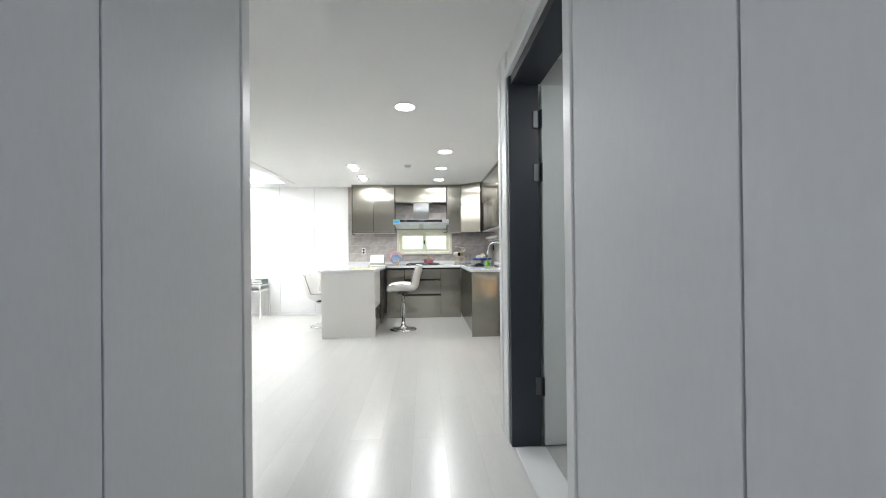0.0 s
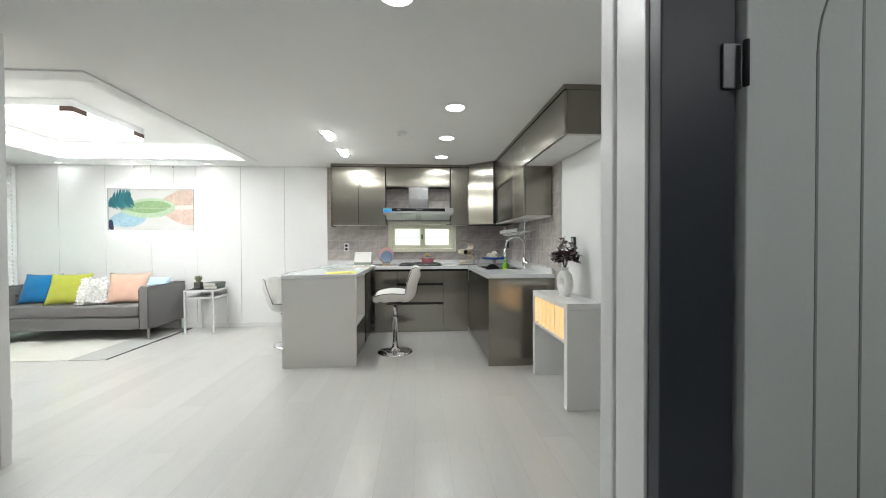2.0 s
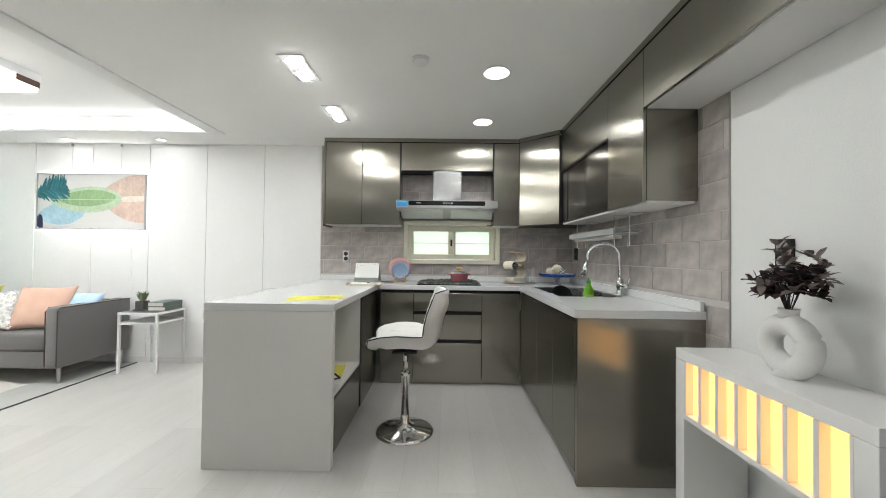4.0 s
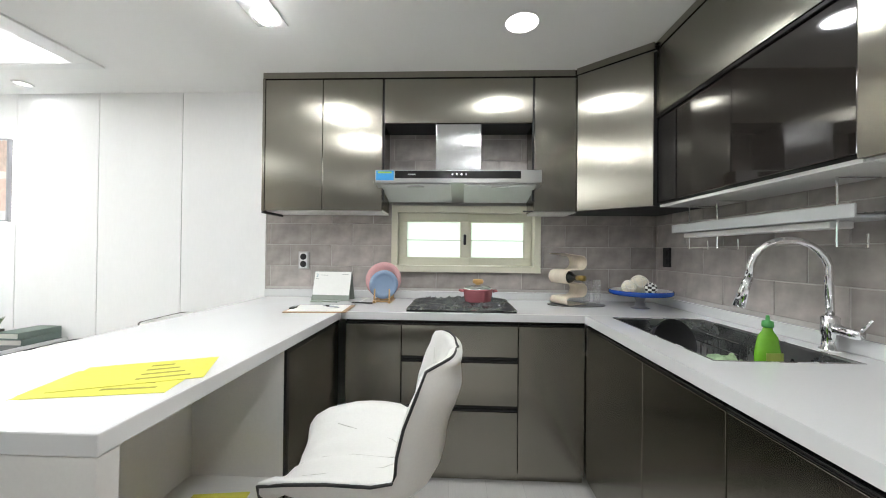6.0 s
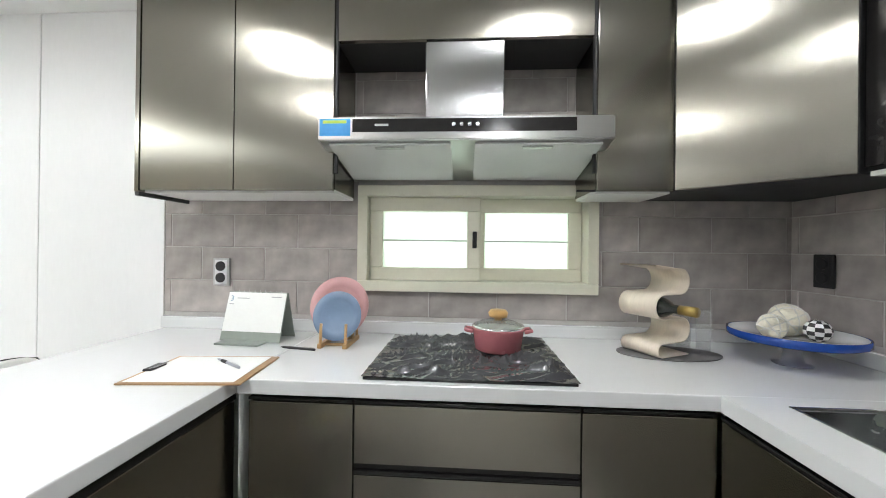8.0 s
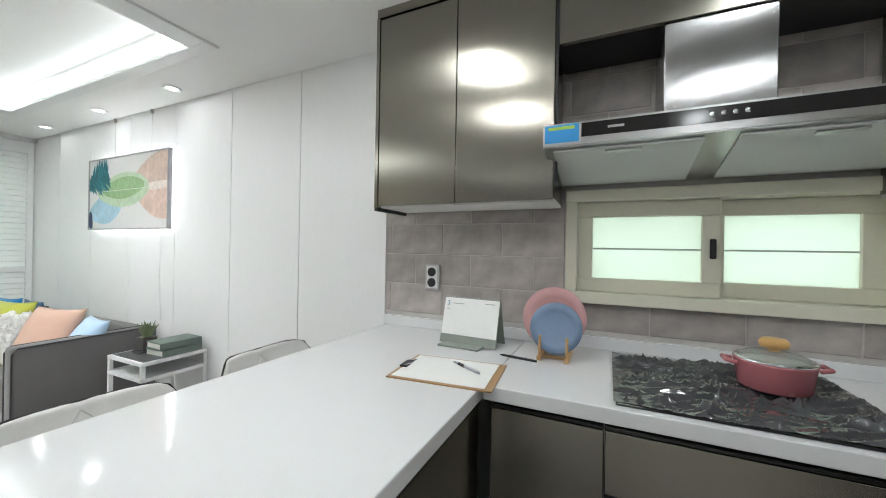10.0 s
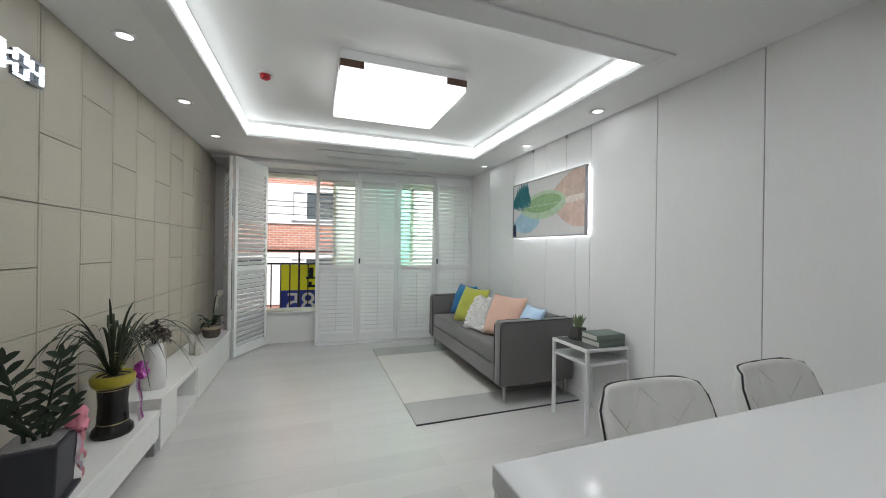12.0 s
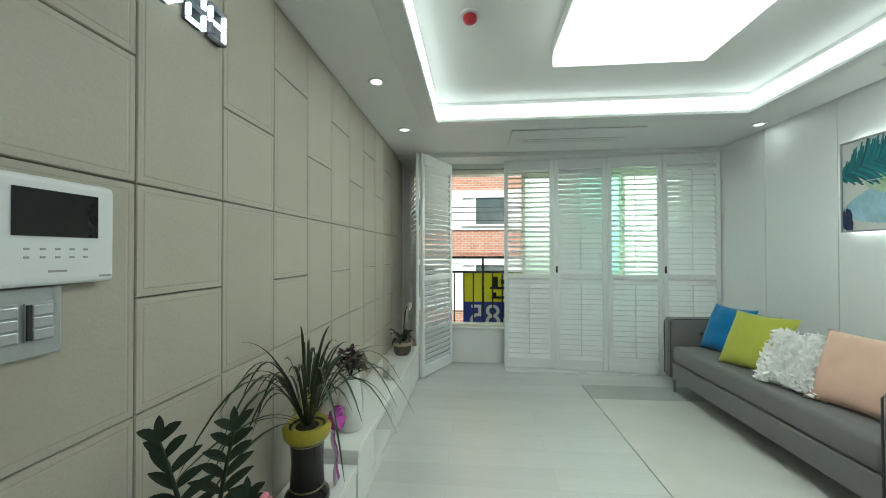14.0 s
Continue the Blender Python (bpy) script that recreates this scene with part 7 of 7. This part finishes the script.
part("tray", boxes((-0.275, 0.275, -0.275, 0.275, -0.014, -0.001)), TRIM, lm, local=True)
w = thing("window_bedroom", (6.550, 7.2, 1.08), "cream framed bedroom window", "window", kind="structure")
part("window_frame", boxes((6.480, 6.610, 6.45, 8.03, 1.05, 1.10), (6.480, 6.610, 6.45, 8.03, 1.98, 2.03), (6.480, 6.610, 6.45, 6.50, 1.10, 1.98), (6.480, 6.610, 7.98, 8.03, 1.10, 1.98), bevel=0.003), CREAM, w)
for y0, y1, x in ((6.50, 7.25, 6.530), (7.18, 7.98, 6.565)):
    s_ = part("sash", boxes((x, x + 0.03, y0, y1, 1.10, 1.16), (x, x + 0.03, y0, y1, 1.92, 1.98), (x, x + 0.03, y0, y0 + 0.06, 1.16, 1.92), (x, x + 0.03, y1 - 0.06, y1, 1.16, 1.92), bevel=0.002), CREAM, w)
    p = part("pane", boxes((x + 0.012, x + 0.017, y0 + 0.055, y1 - 0.055, 1.155, 1.925)), FROST, s_)
    p.visible_shadow = False
structure("backdrop_east", boxes((6.930, 6.950, 6.330, 8.4, 0.8, 2.3)), CARDBED, "bright overcast daylight", "backdrop")
GREENBL = surf("green_blind_cloth", (0.22, 0.27, 0.03), 0.8, var=0.06, fine=250, bump=0.05)
CREAMBL = surf("cream_blind_cloth", (0.58, 0.58, 0.48), 0.8, var=0.05, fine=250, bump=0.05)


def roman_blind(y0, y1, z, m, label):
    b_ = thing("roman_blind", (6.450, (y0 + y1) / 2, z), label, "blind", "roman blinds")
    part("cloth", boxes((6.455, 6.465, y0, y1, z + 0.16, H - 0.01), bevel=0.002), m, b_)
    for k in range(3):
        part("fold", boxes((6.415 - 0.006 * k, 6.480, y0 + 0.004 * k, y1 - 0.004 * k, z + 0.055 * k, z + 0.055 * k + 0.075), bevel=0.012), m, b_)


roman_blind(7.56, 8.17, 1.62, GREENBL, "olive green roman blind, half raised")
roman_blind(6.92, 7.545, 1.80, CREAMBL, "cream roman blind, half raised")
bd = thing("day_bed", (5.6, 8.1, 0), "low white day bed with a grey mattress and lit base", "bed")
part("platform", boxes((4.2, 6.52, 7.62, 8.55, 0.13, 0.28), bevel=0.004), LACQ, bd)
part("plinth", boxes((4.25, 6.5, 7.75, 8.53, 0.0, 0.129)), LACQ, bd)
part("mattress", boxes((4.22, 6.3, 7.70, 8.44, 0.281, 0.40), bevel=0.03, seg=3), surf("grey_white_sheet", (0.45, 0.45, 0.45), 0.85, var=0.1), bd, smooth=True)
part("led_strip", boxes((4.25, 6.5, 7.735, 7.745, 0.09, 0.11)), glow("warm_base_light", (1.0, 0.66, 0.25), 4), bd, "warm light strip")
for x0 in (4.7, 5.3, 5.9):
    part("back_cushion", boxes((x0, x0 + 0.58, 8.43, 8.55, 0.40, 0.80), bevel=0.03, seg=3), surf("dark_grey_cushion", (0.13, 0.13, 0.14), 0.85), bd, smooth=True)
part("side_cushion", boxes((6.40, 6.525, 7.85, 8.42, 0.30, 0.80), bevel=0.03, seg=3), surf("mid_grey_cushion", (0.22, 0.22, 0.225), 0.85), bd, smooth=True)
part("headboard", boxes((6.48, 6.528, 6.3, 7.84, 0.28, 0.80), bevel=0.006), surf("ivory_board", (0.62, 0.61, 0.55), 0.5), bd, "ivory headboard")
pillow("cushion", (6.15, 8.12, 0.40), 0.44, 0.36, 0.14, surf("leaf_green_cloth", (0.28, 0.36, 0.05), 0.85, **CL), "leaf green cushion on the day bed", 34, 25)
th_ = thing("throw", (5.65, 8.0, 0.40), "navy and white folded throw on the day bed", "throw")
part("navy_half", boxes((-0.12, 0.1, -0.3, 0.25, 0.0, 0.015), bevel=0.005), NAVY, th_, local=True)
part("white_half", boxes((0.101, 0.3, -0.3, 0.25, 0.0, 0.014), bevel=0.005), IVORY, th_, local=True)
sb = thing("low_shelf", (6.2, 7.4, 0), "white slanted low desk shelf", "shelf")
part("board", boxes((5.93, 6.47, 7.25, 7.60, 0.25, 0.28), bevel=0.003), LACQ, sb)
bm = boxes((-0.22, 0.22, -0.015, 0.015, 0, 0.50), bevel=0.003)
bm.transform(pose(6.22, 7.22, 0.0) @ pose(0, 0, 0, 38, 0, 0))
part("slanted_side", bm, LACQ, sb)
part("plinth", boxes((5.97, 6.45, 7.28, 7.58, 0.0, 0.249)), LACQ, sb)


def toy_robot(x, y, z, m, label):
    r_ = thing("toy_robot", (x, y, z), label, "toy", "toy robots")
    part("body", boxes((-0.04, 0.04, -0.03, 0.03, 0.045, 0.12), bevel=0.004), m, r_, local=True)
    part("head", boxes((-0.028, 0.028, -0.025, 0.025, 0.1205, 0.175), bevel=0.006), m, r_, local=True)
    for sg in (-1, 1):
        part("leg", boxes((min(sg * 0.008, sg * 0.035), max(sg * 0.008, sg * 0.035), -0.03, 0.03, 0, 0.0445), bevel=0.004), m, r_, local=True)
        part("arm", boxes((min(sg * 0.042, sg * 0.062), max(sg * 0.042, sg * 0.062), -0.015, 0.015, 0.05, 0.115), bevel=0.004), m, r_, local=True)


toy_robot(6.28, 7.55, 0.28, PLASTIC, "small white toy robot on the low shelf")
toy_robot(6.36, 7.43, 0.28, CHROME, "small chrome toy robot on the low shelf")
RUGW = surf("ivory_rug", (0.55, 0.54, 0.48), 0.95, var=0.06, bump=0.08, fine=300)
rg2 = thing("rug", (6.15, 7.2, 0), "ivory bedroom rug with black branching lines", "rug")
GX, GY, GRX, GRY = 6.13, 7.02, 0.50, 0.70
bm = lathe([(0, 0.0), (1.0, 0.0), (1.0, 0.008), (0, 0.008)], 40)
bm.transform(pose(GX, GY, 0) @ Matrix.Diagonal((GRX, GRY, 1, 1)))
part("pile", bm, RUGW, rg2)
part("border", tube([(GX + GRX * math.cos(2 * math.pi * k / 48), GY + GRY * math.sin(2 * math.pi * k / 48), 0.007) for k in range(48)], 0.009, 6, closed=True), BLACKMATT, rg2)
rr_ = random.Random(40)
for i in range(-2, 3):
    for j in range(-3, 4):
        cx, cy_ = GX + 0.20 * i + (0.10 if j % 2 else 0), GY + 0.19 * j
        if ((cx - GX) / GRX) ** 2 + ((cy_ - GY) / GRY) ** 2 < 0.7:
            ring = [(cx + 0.12 * math.cos(math.pi * k / 3 + 0.5) + rr_.uniform(-0.02, 0.02), cy_ + 0.11 * math.sin(math.pi * k / 3 + 0.5) + rr_.uniform(-0.02, 0.02), 0.0075) for k in range(6)]
            part("line", tube(ring[:4], 0.011, 5), BLACKMATT, rg2)
ch = thing("swivel_chair", (6.2, 6.92, 0), "white moulded swivel chair", "chair")
part("seat", boxes((-0.20, 0.20, -0.20, 0.20, 0.40, 0.44), bevel=0.018, seg=3), PLASTIC, ch, smooth=True, local=True)
bm = boxes((-0.19, 0.19, -0.012, 0.012, 0.0, 0.30), bevel=0.011, seg=3)
bm.transform(pose(0.0, 0.19, 0.44) @ pose(0, 0, 0, -10, 0, 0))
part("backrest", bm, PLASTIC, ch, smooth=True, local=True)
part("column", lathe([(0.025, 0.08), (0.025, 0.40)], 16), STEEL, ch, local=True)
for k in range(5):
    a = 2 * math.pi * k / 5
    lg = part("foot", tube([(0, 0, 0.10), (0.24 * math.cos(a), 0.24 * math.sin(a), 0.07)], [0.022, 0.015], 8), PLASTIC, ch, local=True)
    part("caster", boxes((0.24 * math.cos(a) - 0.02, 0.24 * math.cos(a) + 0.02, 0.24 * math.sin(a) - 0.014, 0.24 * math.sin(a) + 0.014, 0.0, 0.055), bevel=0.008), BLACKMATT, lg, local=True)
part("strike_plate", boxes((4.607, 4.6095, 5.76, 5.79, 0.96, 1.06)), STEEL, thing("strike_plate", (4.608, 5.77, 0.96), "steel strike plate on the dark door frame", "strike plate"))

# ---- dim room behind the living room ----
dt = thing("dressing_table", (-2.4, 1.5, 0), "white dressing table with drawers in the dim room", "dressing table")
DW = surf("pale_teal_lacquer", (0.50, 0.52, 0.50), 0.4, var=0.03)
part("top", boxes((-3.25, -1.35, 1.27, 1.76, 0.73, 0.76), bevel=0.003), DW, dt)
for i in range(4):
    x0 = -3.24 + 0.47 * i
    d_ = part("drawer", boxes((x0 + 0.006, x0 + 0.464, 1.30, 1.755, 0.60, 0.725), bevel=0.003), DW, dt)
    part("knob", boxes((x0 + 0.21, x0 + 0.25, 1.756, 1.772, 0.60, 0.612), bevel=0.003), BLACKMATT, d_)
pdn = part("pedestal", boxes((-3.22, -2.50, 1.30, 1.74, 0.15, 0.598)), DW, dt)
for z0, z1 in ((0.16, 0.375), (0.38, 0.59)):
    d_ = part("drawer", boxes((-3.21, -2.51, 1.741, 1.756, z0, z1), bevel=0.003), DW, pdn)
    part("knob", boxes((-2.90, -2.82, 1.757, 1.772, z1 - 0.015, z1 - 0.003), bevel=0.003), BLACKMATT, d_)
for x in (-3.17, -2.55, -1.42):
    for y in (1.32, 1.70):
        part("leg", tube([(x, y, 0.15 if x < -2 else 0.60), (x, y, 0.0)], [0.02, 0.012], 10), DW, dt)
part("front_rail", boxes((-2.49, -1.36, 1.70, 1.72, 0.58, 0.598)), DW, dt)
mr = thing("mirror", (-2.35, 1.36, 0.76), "frameless rectangular dressing table mirror", "mirror")
part("glass", boxes((-2.62, -2.05, 1.34, 1.348, 0.80, 1.42)), surf("mirror_silver", (0.85, 0.87, 0.87), 0.02, 1.0, var=0.0, bump=0.0, rvar=0.0), mr)
part("edge", boxes((-2.63, -2.04, 1.325, 1.3395, 0.79, 1.43), bevel=0.002), GREYP, mr)
part("foot", boxes((-2.45, -2.22, 1.30, 1.42, 0.76, 0.79), bevel=0.004), DW, mr)
for k, (x, y, r_, h_, m) in enumerate(((-2.02, 1.62, 0.03, 0.10, CLEAR), (-2.10, 1.60, 0.028, 0.09, CLEAR), (-2.28, 1.58, 0.05, 0.14, WOODDARK), (-2.72, 1.6, 0.045, 0.15, CER))):
    b_ = thing("cosmetic_bottle", (x, y, 0.76), "small cosmetic bottle on the dressing table", "bottle", "dressing table bottles")
    part("body", lathe([(0, 0), (r_, 0), (r_, h_ * 0.7), (r_ * 0.45, h_ * 0.8), (r_ * 0.45, h_), (0, h_)], 16), m, b_, smooth=True, local=True)
fl = thing("flower_bowl", (-2.85, 1.62, 0.76), "dark flowers in a low bowl", "flowers")
part("bowl", lathe([(0.05, 0), (0.075, 0.05), (0.07, 0.05), (0, 0.02)], 20), CER, fl, local=True)
bouquet(fl, 0.03, 0.09, 0.10, 24, PLUM, 44, 0.035)
CURT = frosted("sheer_curtain", (0.55, 0.68, 0.68), 0.6)
cu_ = thing("curtain", (-3.22, 2.95, 0.3), "pale teal sheer curtain over the dim room's window", "curtain")
bm = bmesh.new()
prev = None
for i in range(121):
    y = 2.05 + 1.75 * i / 120
    x = -3.24 + 0.03 * math.sin(i * 0.75)
    cur = (bm.verts.new((x, y, 0.25)), bm.verts.new((x, y, 2.2)))
    if prev:
        bm.faces.new((prev[0], cur[0], cur[1], prev[1]))
    prev = cur
part("cloth", bm, CURT, cu_, smooth=True)
part("rod", tube([(-3.24, 2.0, 2.21), (-3.24, 3.85, 2.21)], 0.012, 8), STEEL, cu_)

# ---- tiles of the kitchen walls ----
TW, TH = 0.285, 0.1435


def tile_mesh(name, w, h):
    bm = boxes((0.002, w - 0.002, 0.0, 0.008, 0.002, h - 0.002), bevel=0.0018, seg=1)
    return mesh_of(name, bm, TILE)


TILES = {}


def tile(w, h):
    key = (round(w, 3), round(h, 3))
    if key not in TILES:
        TILES[key] = tile_mesh("tile", w, h)
    return TILES[key]


def lay(wall, length, rows, z0, holes, m):
    """Running bond of tiles along one wall; holes are (from, to, low, high) left free."""
    for r in range(rows):
        x, z = -TW * (0.4 if r % 2 else 0.89), z0 + TH * r
        while x < length - 0.01:
            a, b = max(x, 0), min(x + TW, length)
            if b - a < 0.012:
                x += TW
                continue
            spans = [(a, b)]
            for h0, h1, lo_, hi_ in holes:
                if z + TH > lo_ + 0.02 and z < hi_ - 0.02:
                    spans = [s for p, q in spans for s in ((p, min(q, h0)), (max(p, h1), q)) if s[1] - s[0] > 0.012]
            for p, q in spans:
                piece("tile", tile(q - p, min(TH, H - z)), wall, m @ Matrix.Translation((p, 0, z)))
            x += TW


structure("grout_back", boxes((1.0, 1.88, 8.595, 8.607, 0.88, H), (2.85, 3.627, 8.595, 8.607, 0.88, H), (1.88, 2.85, 8.595, 8.607, 0.88, 1.07), (1.88, 2.85, 8.595, 8.607, 1.485, H)),
          GROUT, "grey grout bed behind wall tiles", "wall")
tw = structure("wall_tiles_back", boxes((0.995, 0.9985, 8.592, 8.6, 0.86, H)), GROUT, "grey stone-look brick tiles on the kitchen wall", "wall tiles")
lay(tw, 2.62, 4, 0.945, [(0.866, 1.862, 1.072, 1.502)], pose(1.0, 8.592, 0))
lay(tw, 0.12, 6, 0.945 + 4 * TH, [], pose(1.0, 8.592, 0))
lay(tw, 0.92, 4, 0.945 + 4 * TH, [], pose(1.85, 8.592, 0))
structure("grout_side", boxes((3.615, 3.627, 6.52, 8.594, 0.0, H)), GROUT, "grey grout bed behind wall tiles", "wall")
tw = structure("wall_tiles_side", boxes((3.612, 3.619, 6.517, 6.52, 0.0, H)), STEEL, "grey stone-look brick tiles above the sink", "wall tiles")
lay(tw, 2.07, 4, 0.945, [], pose(3.612, 8.59, 0, 0, 0, -90))
lay(tw, 0.20, 6, 0.945 + 4 * TH, [], pose(3.612, 6.72, 0, 0, 0, -90))
lay(tw, 0.15, 7, -0.09 + TH * 0, [], pose(3.612, 6.67, 0, 0, 0, -90))
structure("wall_console", boxes((3.62, 3.63, 5.67, 6.517, 0, H)), PAINT, "white papered wall behind the console", "wall")
